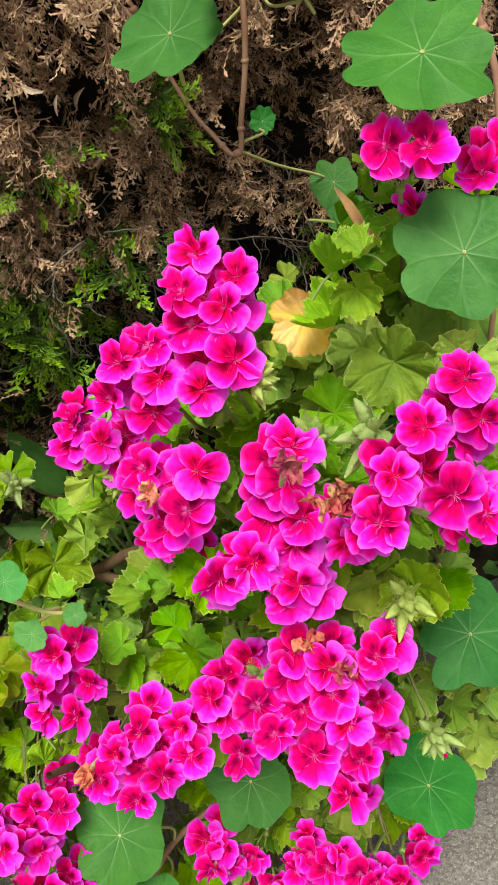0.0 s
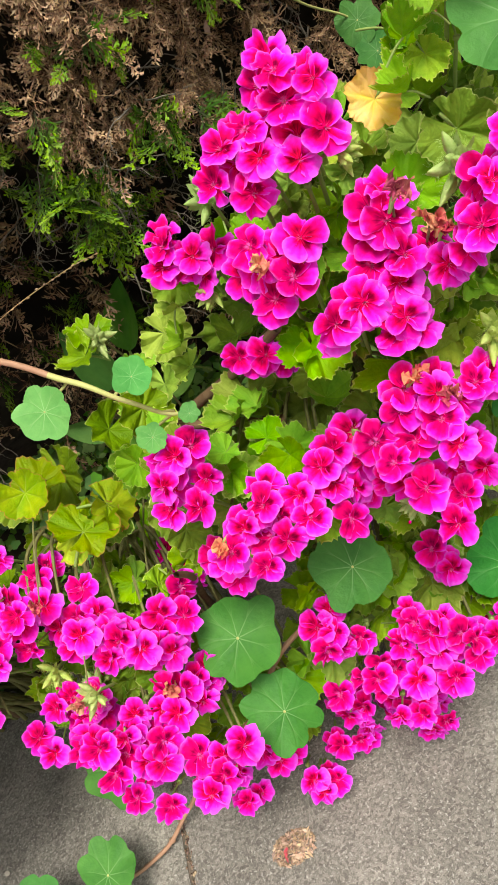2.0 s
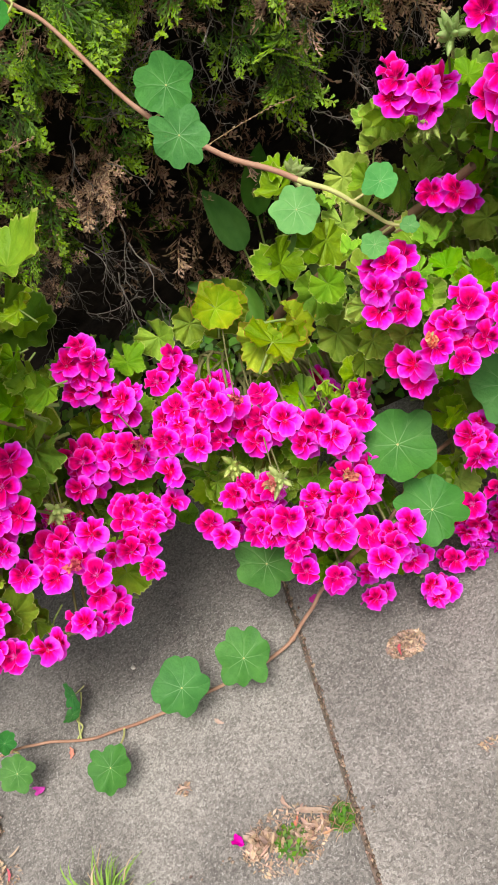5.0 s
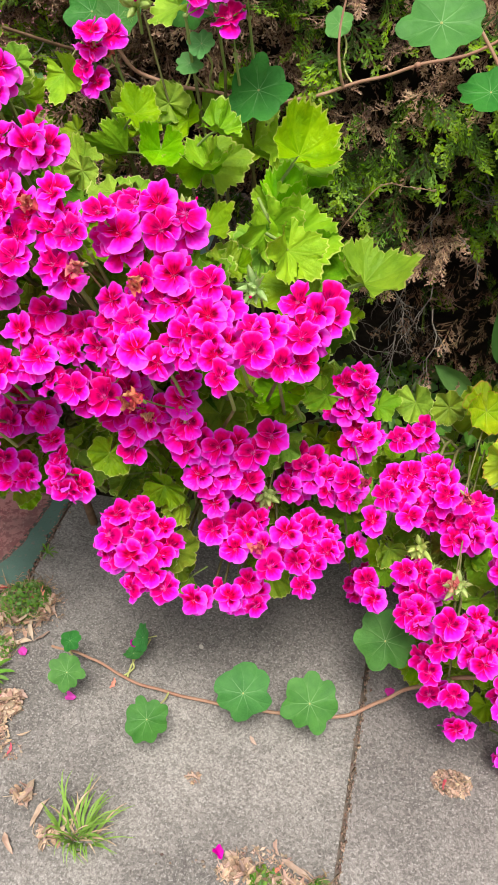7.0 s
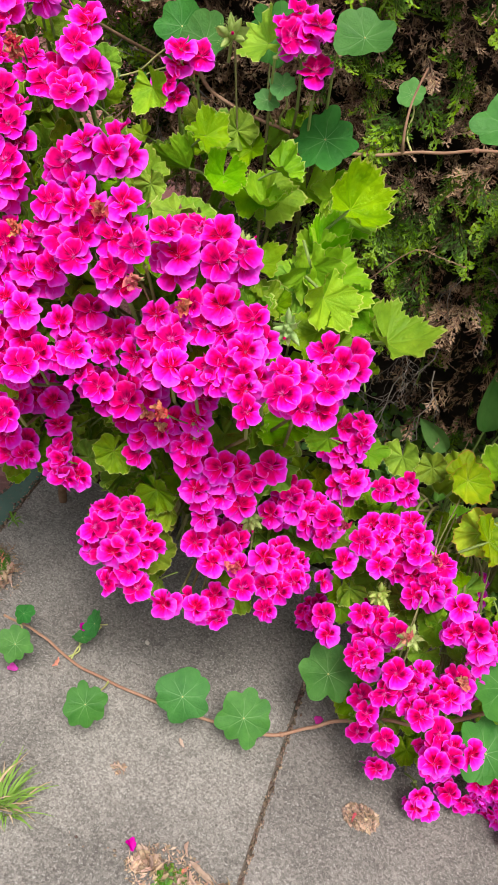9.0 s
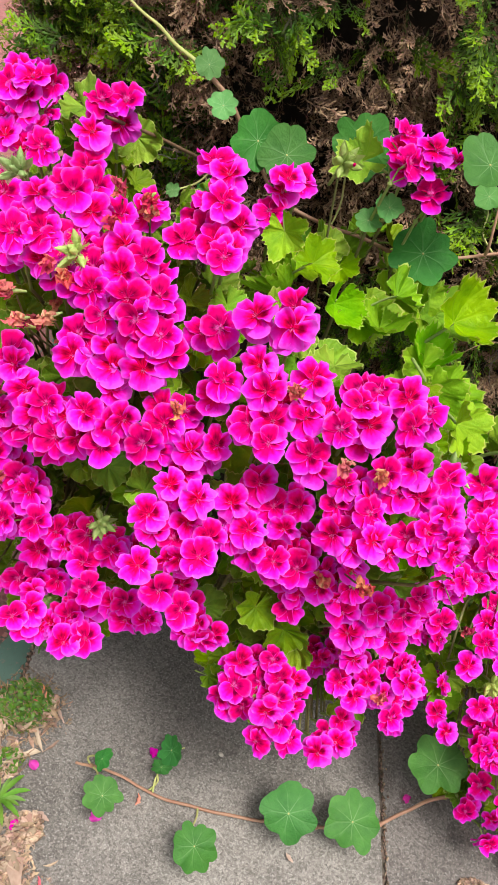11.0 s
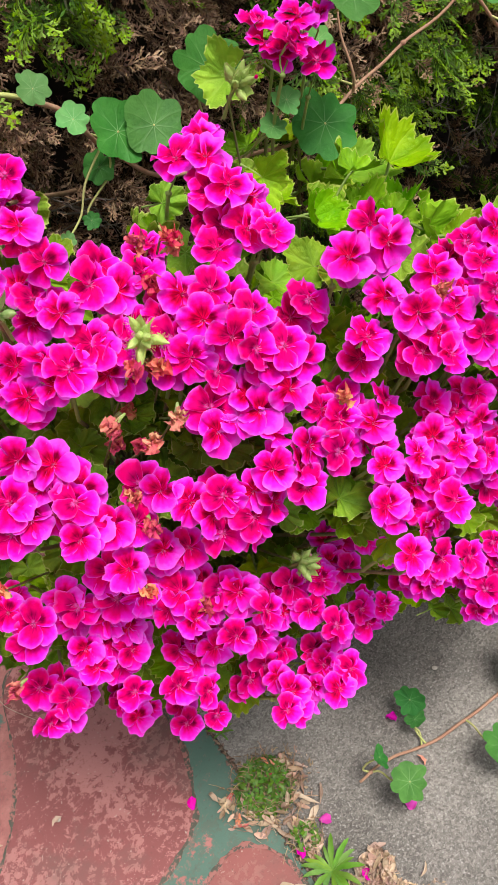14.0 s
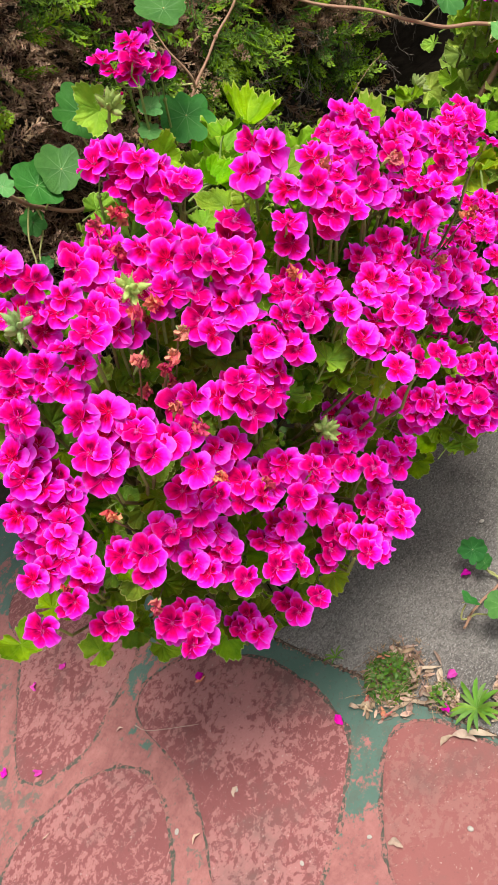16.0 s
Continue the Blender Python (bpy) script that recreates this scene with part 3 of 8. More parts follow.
def spray(seed, dead):
    """Corner points of the folded scale-leaf blades of one flat spray that grows along y, 1 long."""
    rnd = random.Random(seed)
    blades = []

    def blade(p, ang, length, width, lift):
        d = Vector((math.sin(ang), math.cos(ang), lift))
        s = Vector((math.cos(ang), -math.sin(ang), 0)) * width
        mid = p + d * length * 0.55
        drop = Vector((0, 0, -width * 0.7))
        s = s * fat
        blades.append((p, mid + s + drop, p + d * length, mid - s + drop))
        return d

    fat = 1.25 if dead else 1.3
    curl = rnd.uniform(-0.9, 0.9) if dead else rnd.uniform(-0.25, 0.25)
    p, ang = Vector((0, 0, 0)), 0.0
    steps = 9
    for k in range(steps):
        lift = -curl * k / steps
        d = blade(p, ang, 1.25 / steps, 0.020, lift)
        q = p + d / steps
        for sgn in (-1, 1):
            if rnd.random() < (0.30 if dead else 0.08):
                continue
            a2 = ang + sgn * rnd.uniform(0.65, 0.95)
            ln = 0.40 * (1 - 0.75 * k / steps) * rnd.uniform(0.7, 1.2)
            l2 = lift + rnd.uniform(-0.4, 0.4) * (1.2 if dead else 0.5)
            d2 = blade(q, a2, ln, 0.018, l2)
            for j in range(1, 4):
                if rnd.random() < (0.35 if dead else 0.12):
                    continue
                p2 = q + d2 * ln * j / 4
                for s2 in (-1, 1):
                    blade(p2, a2 + s2 * rnd.uniform(0.5, 0.8), ln * rnd.uniform(0.28, 0.42), 0.016, l2 + rnd.uniform(-0.4, 0.4))
        p = q
        ang += rnd.uniform(-0.22, 0.22)
    return np.array([[tuple(c) for c in bl] for bl in blades], np.float32)


def foliage(name, kinds, places, material, label):
    """One mesh of many sprays at the given poses (rotation, place, length)."""
    chunks, along = [], []
    for k, (rot, at, size) in enumerate(places):
        s = kinds[k % len(kinds)].reshape(-1, 3)
        chunks.append((s * size) @ rot.T + at)
        along.append(s[:, 1])
    co = np.concatenate(chunks).astype(np.float32)
    n = len(co) // 4
    me = bpy.data.meshes.new(name)
    me.vertices.add(len(co))
    me.vertices.foreach_set("co", co.ravel())
    base = np.arange(n, dtype=np.int32)[:, None] * 4
    tri = np.concatenate([base + np.array([0, 1, 2], np.int32), base + np.array([0, 2, 3], np.int32)], 1).reshape(-1)
    me.loops.add(len(tri))
    me.loops.foreach_set("vertex_index", tri)
    me.polygons.add(n * 2)
    me.polygons.foreach_set("loop_start", np.arange(0, len(tri), 3, dtype=np.int32))
    me.polygons.foreach_set("loop_total", np.full(n * 2, 3, np.int32))
    me.materials.append(material)
    me.update()
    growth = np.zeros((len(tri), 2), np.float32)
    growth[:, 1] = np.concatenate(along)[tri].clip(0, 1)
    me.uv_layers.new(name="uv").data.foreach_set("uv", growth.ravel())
    return piece(name, me, hedge, Matrix(), label, "stuff")


def spray_pose(out, droop, rnd):
    """A rotation whose y axis is the way a spray grows."""
    y = Vector((out.x + rnd.uniform(-0.8, 0.8), out.y + rnd.uniform(-0.5, 0.5), droop + rnd.uniform(-0.6, 0.6))).normalized()
    z = Vector((rnd.uniform(-1, 1), rnd.uniform(-1.2, -0.1), rnd.uniform(-0.4, 1))).normalized()
    x = y.cross(z).normalized()
    z = x.cross(y)
    return np.array(Matrix((x, y, z)).transposed(), np.float32)


rnd = random.Random(21)
dead_at, live_at = [], []
while len(dead_at) + len(live_at) < 9000:
    x, z = rnd.uniform(-1.30, 0.55), rnd.uniform(0.38, 1.32)
    low = hedge_floor(x)
    if z < low + 0.02 + 0.05 * rnd.random() or (z > 1.12 and rnd.random() < 0.75):
        continue
    depth = rnd.random() ** 1.5
    if noise.noise((x * 22.0, z * 17.0, 4.4)) + 0.6 * noise.noise((x * 45.0, z * 40.0, 9.0)) < rnd.uniform(-0.14, 0.18) + 0.06 * greenness(x, z):
        if rnd.random() < 0.62:
            continue
        depth += 0.75
    y = hedge_face(x, z) + 0.13 * depth
    out = Vector((0, -0.8, 0))
    if x < -1.12:
        y += (-1.12 - x) * 2.2 * rnd.random()
        out = Vector((-0.6, -0.6, 0))
    if greenness(x, z) + rnd.uniform(-0.28, 0.28) - 0.35 * depth > 0.34:
        if noise.noise((x * 26.0, z * 20.0, 31.0)) < rnd.uniform(-0.20, 0.12):
            continue
        live_at.append((spray_pose(out, -0.55, rnd), np.array((x, y - 0.012, z), np.float32), rnd.uniform(0.040, 0.080)))
    else:
        dead_at.append((spray_pose(out, -0.45, rnd), np.array((x, y, z), np.float32), rnd.uniform(0.025, 0.053)))
# the end of the hedge along the driveway, and the loose upper green of the tip
for k in range(700):
    y, z = rnd.uniform(0.8, 1.5), rnd.uniform(0.55, 1.3)
    live_at.append((spray_pose(Vector((-0.8, -0.1, 0)), 0.3, rnd), np.array((-1.16 + 0.08 * rnd.random() + 0.1 * (1.3 - z), y, z), np.float32), rnd.uniform(0.05, 0.09)))
# a dense fresh tuft at the corner of the hedge, dead sprays under and behind it
for k in range(520):
    d = Vector((rnd.gauss(0, 1), rnd.gauss(0, 1), rnd.gauss(0, 1))).normalized()
    at = Vector((-1.225, 0.865, 0.915)) + Vector((d.x * 0.062, d.y * 0.055, d.z * 0.060)) * rnd.uniform(0.55, 1.0)
    live_at.append((spray_pose(d, 0.35 + d.z, rnd), np.array(at, np.float32), rnd.uniform(0.022, 0.040)))
for k in range(650):
    x = rnd.uniform(-1.29, -1.02)
    z = rnd.uniform(0.74 if x < -1.1 else 0.62, 1.05)
    at = np.array((x, rnd.uniform(0.83, 1.02), z), np.float32)
    dead_at.append((spray_pose(Vector((-0.3, -0.8, 0)), -0.4, rnd), at, rnd.uniform(0.035, 0.070)))
# lower growth at the back of the hollow under the hedge
for k in range(300):
    x, y = rnd.uniform(-0.62, 0.10), rnd.uniform(0.97, 1.22)
    at = np.array((x, y, rnd.uniform(0.10, 0.56)), np.float32)
    (live_at if k % 3 == 0 else dead_at).append((spray_pose(Vector((0, -0.8, 0.2)), -0.1, rnd), at, rnd.uniform(0.05, 0.085)))
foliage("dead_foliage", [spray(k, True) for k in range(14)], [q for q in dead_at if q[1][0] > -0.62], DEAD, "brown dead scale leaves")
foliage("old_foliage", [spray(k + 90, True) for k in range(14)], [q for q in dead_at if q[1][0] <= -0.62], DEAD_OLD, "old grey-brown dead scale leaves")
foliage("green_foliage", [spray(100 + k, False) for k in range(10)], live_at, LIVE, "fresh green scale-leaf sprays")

# coarser green on the top, the back and the far stretch of the hedge
around = []
for k in range(950):
    side = rnd.random()
    if side < 0.27:
        x, y, z, out = rnd.uniform(-1.15, 2.3), rnd.uniform(0.95, 1.72), 1.93, Vector((0, 0, 1.2))
    elif side < 0.47:
        x, z, out = rnd.uniform(0.52, 2.3), rnd.uniform(0.42, 1.92), Vector((0, -1, 0))
        y = hedge_face(x, min(z, 1.3)) + 0.06
    elif side < 0.62:
        x, z, out = rnd.uniform(-1.15, 0.55), rnd.uniform(1.28, 1.95), Vector((0, -1, 0.2))
        y = hedge_face(x, 1.3) + 0.06
    elif side < 0.88:
        x, y, z, out = rnd.uniform(-1.15, 2.3), 1.74, rnd.uniform(0.36, 1.92), Vector((0, 1, 0))
    elif side < 0.94:
        x, y, z, out = 2.30, rnd.uniform(0.90, 1.75), rnd.uniform(0.40, 1.92), Vector((1, 0, 0))
    else:
        x, y, z, out = -1.14, rnd.uniform(1.2, 1.75), rnd.uniform(0.5, 1.92), Vector((-1, 0, 0))
    way = (out + Vector((rnd.uniform(-0.7, 0.7), rnd.uniform(-0.7, 0.7), rnd.uniform(-0.4, 0.7)))).normalized()
    flat = Vector((rnd.uniform(-1, 1), rnd.uniform(-1, 1), rnd.uniform(-1, 1))).normalized()
    across = way.cross(flat).normalized()
    around.append((np.array(Matrix((across, way, across.cross(way))).transposed(), np.float32), np.array((x, y, z), np.float32) - np.array(way, np.float32) * 0.05, rnd.uniform(0.17, 0.30)))
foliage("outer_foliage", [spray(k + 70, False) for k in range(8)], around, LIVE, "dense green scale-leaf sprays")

# the closed core of the hedge, its deep shade painted in near-black
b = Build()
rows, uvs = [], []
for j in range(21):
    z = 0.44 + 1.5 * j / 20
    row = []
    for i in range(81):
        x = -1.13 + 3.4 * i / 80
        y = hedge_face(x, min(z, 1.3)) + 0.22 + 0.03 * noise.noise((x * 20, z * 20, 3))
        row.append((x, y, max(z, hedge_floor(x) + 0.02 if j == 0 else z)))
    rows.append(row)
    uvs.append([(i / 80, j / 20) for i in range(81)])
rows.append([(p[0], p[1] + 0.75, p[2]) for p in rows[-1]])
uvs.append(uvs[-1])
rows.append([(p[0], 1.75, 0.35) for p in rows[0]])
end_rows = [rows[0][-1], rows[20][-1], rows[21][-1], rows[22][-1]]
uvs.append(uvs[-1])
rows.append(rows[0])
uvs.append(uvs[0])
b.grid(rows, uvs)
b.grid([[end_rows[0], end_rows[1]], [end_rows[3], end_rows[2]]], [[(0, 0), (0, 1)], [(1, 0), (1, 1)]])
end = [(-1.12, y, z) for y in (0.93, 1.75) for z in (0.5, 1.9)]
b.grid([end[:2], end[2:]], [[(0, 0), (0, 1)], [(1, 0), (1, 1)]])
piece("inner_mass", b.mesh("inner_mass", [INNER_SHADE]), hedge, Matrix(), "closed hedge core, coloured near-black as the shade inside")
# a flat sheet added at the back, coloured as the shade beyond the hollow
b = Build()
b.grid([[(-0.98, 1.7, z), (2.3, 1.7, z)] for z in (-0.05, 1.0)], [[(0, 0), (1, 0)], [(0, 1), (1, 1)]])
piece("far_side", b.mesh("far_side", [INNER_SHADE]), hedge, Matrix(), "added near-black sheet for the shade behind the hollow")
for x, y, r in ((-0.92, 1.35, 0.03), (0.3, 1.35, 0.03)):
    b = Build()
    b.tube(bend([(x, y, -0.03), (x + 0.02, y - 0.02, 0.3), (x - 0.03, y + 0.01, 0.7), (x, y, 1.5)], 5), r * 1.3, r * 0.6, 9)
    piece("trunk", b.mesh("trunk", [BARK]), hedge, Matrix(), "brown cypress trunk")

# bare twigs that hang under the foliage and in the hollow
b = Build()
rnd = random.Random(5)


def twig(start, way, length, r, depth):
    p, d = Vector(start), Vector(way).normalized()
    pts = [p.copy()]
    for k in range(6):
        d = (d + Vector((rnd.uniform(-0.6, 0.6), rnd.uniform(-0.4, 0.4), rnd.uniform(-0.5, 0.4)))).normalized()
        p = p + d * length / 6
        pts.append(p.copy())
        if depth and rnd.random() < 0.75:
            twig(p, d + Vector((rnd.uniform(-0.9, 0.9), rnd.uniform(-0.5, 0.5), rnd.uniform(-0.7, 0.4))), length * rnd.uniform(0.3, 0.55), r * 0.55, depth - 1)
    b.tube(pts, r, r * 0.35, 3)


for k in range(150):
    x = rnd.uniform(-1.15, 0.35)
    z = hedge_floor(x) + rnd.uniform(-0.02, 0.14)
    twig((x, hedge_face(x, z) + rnd.uniform(-0.02, 0.10), z), (rnd.uniform(-0.9, 0.9), rnd.uniform(-0.9, 0.3), rnd.uniform(-0.9, 0.1)), rnd.uniform(0.04, 0.11), 0.0013, 2)
for k in range(5):
    twig((rnd.uniform(-0.72, -0.5), rnd.uniform(0.74, 0.86), rnd.uniform(0.40, 0.55)), (rnd.uniform(-0.3, 0.9), rnd.uniform(-0.5, 0.3), rnd.uniform(-0.9, -0.1)), rnd.uniform(0.07, 0.13), 0.0015, 2)
for k in range(14):
    twig((rnd.uniform(-1.2, -1.02), rnd.uniform(0.78, 1.0), rnd.uniform(0.62, 0.85)), (rnd.uniform(-0.9, 0.6), rnd.uniform(-0.5, 0.3), rnd.uniform(-0.9, -0.2)), rnd.uniform(0.14, 0.24), 0.003, 2)
piece("twig", b.mesh("twigs", [TWIG]), hedge, Matrix(), "bare grey dead twigs", "stuff")

# ---- leaves and flowers ----
def pelargonium_leaf(seed, lobes, lobed, hollow, sharp):
    """A lobed and toothed leaf of radius 1 with a crimped rim; its stalk joins at the notch in the middle."""
    rnd = random.Random(seed)
    segs, rings = 62, 3
    ph, keel, cup, fold = rnd.uniform(0, 6), rnd.uniform(-0.15, 0.6), rnd.uniform(0.0, 0.85), rnd.uniform(0.05, 0.11)
    lobe_size = [rnd.uniform(0.7, 1.3) for k in range(lobes + 2)]
    crimp = rnd.uniform(0.06, 0.11) * (0.9 if sharp else 1.25)
    b = Build()
    rows, uvs = [], []
    for i in range(rings + 1):
        v = max(0.006, (i / rings) ** 0.85)
        row, uvr = [], []
        for s in range(segs + 1):
            u = s / segs
            a = math.radians(-168 + 336 * u)
            off = abs((lobes * u + 0.5) % 1.0 - 0.5) * 2
            reach = 1 - off ** (1.15 if sharp else 2.0)
            tooth = (0.050 if s % 2 else -0.020) * (1.0 if sharp else 0.55) + 0.018 * math.sin(s * 2.3 + ph)
            r = 0.97 - lobed + lobed * reach * lobe_size[int(lobes * u + 0.5)] + tooth + 0.06 * math.sin(2.3 * a + ph)
            r *= 1 - 0.20 * abs(a / 2.83) ** 3
            r = v * (1 + (r - 1) * v ** 1.7)
            z = hollow * cup * r * r * 0.65 + (hollow - 1.0) * 0.5 * r + keel * abs(math.sin(a)) * r + fold * math.cos(math.pi * off) * v ** 1.2 * -1.0 + 0.16 * math.sin(2 * a + ph) * v * v + 0.11 * math.sin(3 * a - 2 * ph) * v * v
            z += crimp * math.sin(9 * a + 3 * ph + math.sin(2 * a)) * v ** 3 + 0.6 * crimp * math.sin(17 * a - ph) * v ** 5
            row.append((r * math.sin(a), r * math.cos(a), z))
            uvr.append((u, v))
        rows.append(row)
        uvs.append(uvr)
    b.grid(rows, uvs)
    return b


def leaf_set(material, name):
    out = []
    for k in range(10):
        b = pelargonium_leaf(40 + k, 5, 0.30, 1.4, True) if material is LEAF_BRIGHT and k % 3 == 0 else pelargonium_leaf(40 + k, 7, 0.15, 1.7 if material is LEAF_BRIGHT else 1.25, material is LEAF_BRIGHT)
        b.tube(bend([(0, 0, 0), (0, -0.25, -0.3), (0, -0.5, -0.9)], 4), 0.045, 0.05, 5, 1)
        out.append(b.mesh(name, [material, STALK]))
    return out


LEAVES = {"bright": leaf_set(LEAF_BRIGHT, "bright_leaf"), "mid": leaf_set(LEAF_MID, "green_leaf"), "pale": leaf_set(LEAF_PALE, "pale_green_leaf"), "yellow": leaf_set(LEAF_YELLOW, "yellowing_leaf"), "orange": leaf_set(LEAF_ORANGE, "orange_leaf")}


def nasturtium_leaf(seed, material):
    """A round shield leaf of radius 1 with a wavy rim and its stalk under the middle."""
    rnd = random.Random(seed)
    ph, n, wave = rnd.uniform(0, 6), rnd.choice((5, 6, 7, 8)), rnd.uniform(0.15, 0.24)
    segs, rings = 54, 6
    b = Build()
    rows, uvs = [], []
    dip, tilt = rnd.uniform(-0.05, 0.22), rnd.uniform(-0.12, 0.12)
    for i in range(rings + 1):
        v = max(0.02, i / rings)
        row, uvr = [], []
        for s in range(segs):
            u = s / segs
            a = 2 * math.pi * u
            r = v * (0.95 + wave * (abs(math.cos(n * a / 2 + 0.3 * math.sin(2 * a + ph))) ** 0.8 - 0.64) * (1 + 0.45 * math.sin(2 * a - ph)) * v ** 3 + 0.05 * math.sin(a + ph) + 0.035 * math.sin(3 * a + 2 * ph) * v * v + 0.03 * math.sin(5 * a + 3 * ph) * v ** 3 + 0.045 * math.sin(4 * a + 1.3 * ph) * v * v + 0.012 * math.sin(17 * a + ph) * v ** 4)
            z = dip * v * v + 0.035 * v * v * math.cos(n * a) + 0.10 * v * v * math.sin(2 * a + ph) + tilt * v * math.cos(a + ph) + 0.03 * v ** 3 * math.sin(5 * a - ph)
            row.append((r * math.cos(a), r * math.sin(a), z))
            uvr.append((u, v))
        rows.append(row)
        uvs.append(uvr)
    b.grid(rows, uvs, close=True)
    b.ball((0, 0, 0.012), 0.04, (1, 1, 0.4), 3, 7, 1)
    b.tube(bend([(0, 0, -0.01), (0.1, -0.1, -0.35), (0.35, -0.25, -0.8)], 4), 0.035, 0.045, 5, 1)
    return b.mesh("leaf", [material, VINE_TIP])


NASTURTIUM = [nasturtium_leaf(60 + k, LEAF_NASTURTIUM) for k in range(5)]
NASTURTIUM_YOUNG = [nasturtium_leaf(70 + k, LEAF_YOUNG) for k in range(4)]


def petal_rows(rnd, length, width, ruffle, rise):
    """A rounded petal that fans out from its narrow foot; v runs from the foot to the rim all round, u follows the veins."""
    nu = 19
    ph, droop, lean = rnd.uniform(0, 6), rnd.uniform(0.25, 0.75), rnd.uniform(-0.12, 0.12)
    rows, uvs = [], []
    for v in (0.03, 0.30, 0.58, 0.83, 1.0):
        row, uvr = [], []
        for j in range(nu):
            f = -2.72 + 5.44 * j / (nu - 1)
            wave = 1 + 0.034 * math.sin(3.1 * f + ph) + 0.022 * math.sin(5.6 * f + 2 * ph)
            x = width * math.sin(f) * (0.62 + 0.38 * min(1.0, 0.62 * (1 + math.cos(f)))) * wave
            y = length * (0.5 * (1 + math.cos(f)) * wave - 0.045 * math.exp(-((f - lean) / 0.30) ** 2))
            k = y * v / length
            z = rise * length * k * (1 - droop * k) + ruffle * v * v * math.sin(1.9 * f + ph) + 0.85 * ruffle * v ** 5 * math.sin(5.2 * f + 2 * ph) + 0.24 * width * ((x / width) ** 2 - 0.25) * v
            row.append(Vector((x * v + lean * y * v * v, y * v, z)))
            uvr.append((min(1.0, max(0.0, 0.5 + 0.36 * math.atan2(x, max(y, 1e-6)))), v))
        rows.append(row)
        uvs.append(uvr)
    return rows, uvs


def flower_mesh(seed, size=0.0213):
    """A broad five-petalled flower: two large blotched petals above, three below, with its stamens and calyx."""
    rnd = random.Random(seed)
    b = Build()
    rise = rnd.uniform(0.08, 0.45)
    for k, (ang, ln, wd, slot) in enumerate(((90 + 31, 1.06, 0.62, 1), (90 - 31, 1.06, 0.62, 1), (90 + 101, 1.00, 0.52, 0), (90 - 101, 1.00, 0.52, 0), (-90, 1.06, 0.55, 0))):
        rows, uvs = petal_rows(rnd, size * ln * rnd.uniform(0.93, 1.06), size * wd * rnd.uniform(0.92, 1.08), size * rnd.uniform(0.07, 0.17), rise * rnd.uniform(0.4, 1.6))
        turn = Euler((rnd.uniform(-0.36, 0.28), rnd.uniform(-0.34, 0.34), radians(ang + 180 - 90 + rnd.uniform(-9, 9)))).to_matrix()
        off = Vector((0, 0, 0.0009 * k))
        b.grid([[tuple(turn @ p + off) for p in row] for row in rows], uvs, slot)
    for k in range(6):
        a = k * 1.05 + rnd.random()
        b.tube([(0, 0, 0), (0.0012 * math.cos(a), 0.0012 * math.sin(a) - 0.001, 0.0035), (0.0026 * math.cos(a), 0.0024 * math.sin(a) - 0.0016, 0.0056)], 0.00028, 0.00028, 3, 2)
    b.tube([(0, 0, 0.001), (0, 0, -0.006), (0, -0.001, -0.014)], 0.0022, 0.0012, 5, 3)
    return b.mesh("flower", [PETAL_TOP, PETAL_LOW, STAMEN, SEPAL])


def withered_mesh(seed):
    """A spent flower: narrow petals crumpled and curled together."""
    rnd = random.Random(seed)
    b = Build()
    for k in range(6):
        rows, uvs = petal_rows(rnd, 0.014 * rnd.uniform(0.7, 1.1), 0.0048 * rnd.uniform(0.7, 1.2), 0.0034, rnd.uniform(0.6, 1.8))
        curl = rnd.uniform(0.2, 1.0)
        turn = Euler((rnd.uniform(0.2, 0.9), rnd.uniform(-0.6, 0.6), radians(60 * k + rnd.uniform(-25, 25)))).to_matrix()
        b.grid([[tuple(turn @ (p + Vector((0.0016 * math.sin(900 * p.y + k), -curl * 45 * p.y * p.y * 0.4, 0.002 * math.sin(1100 * p.x + 700 * p.y))))) for p in row] for row in rows], uvs, 0)
    b.tube([(0, 0, 0.001), (0, 0, -0.006), (0, -0.001, -0.014)], 0.0026, 0.0012, 5, 1)
    return b.mesh("withered_flower", [WITHER, SEPAL])


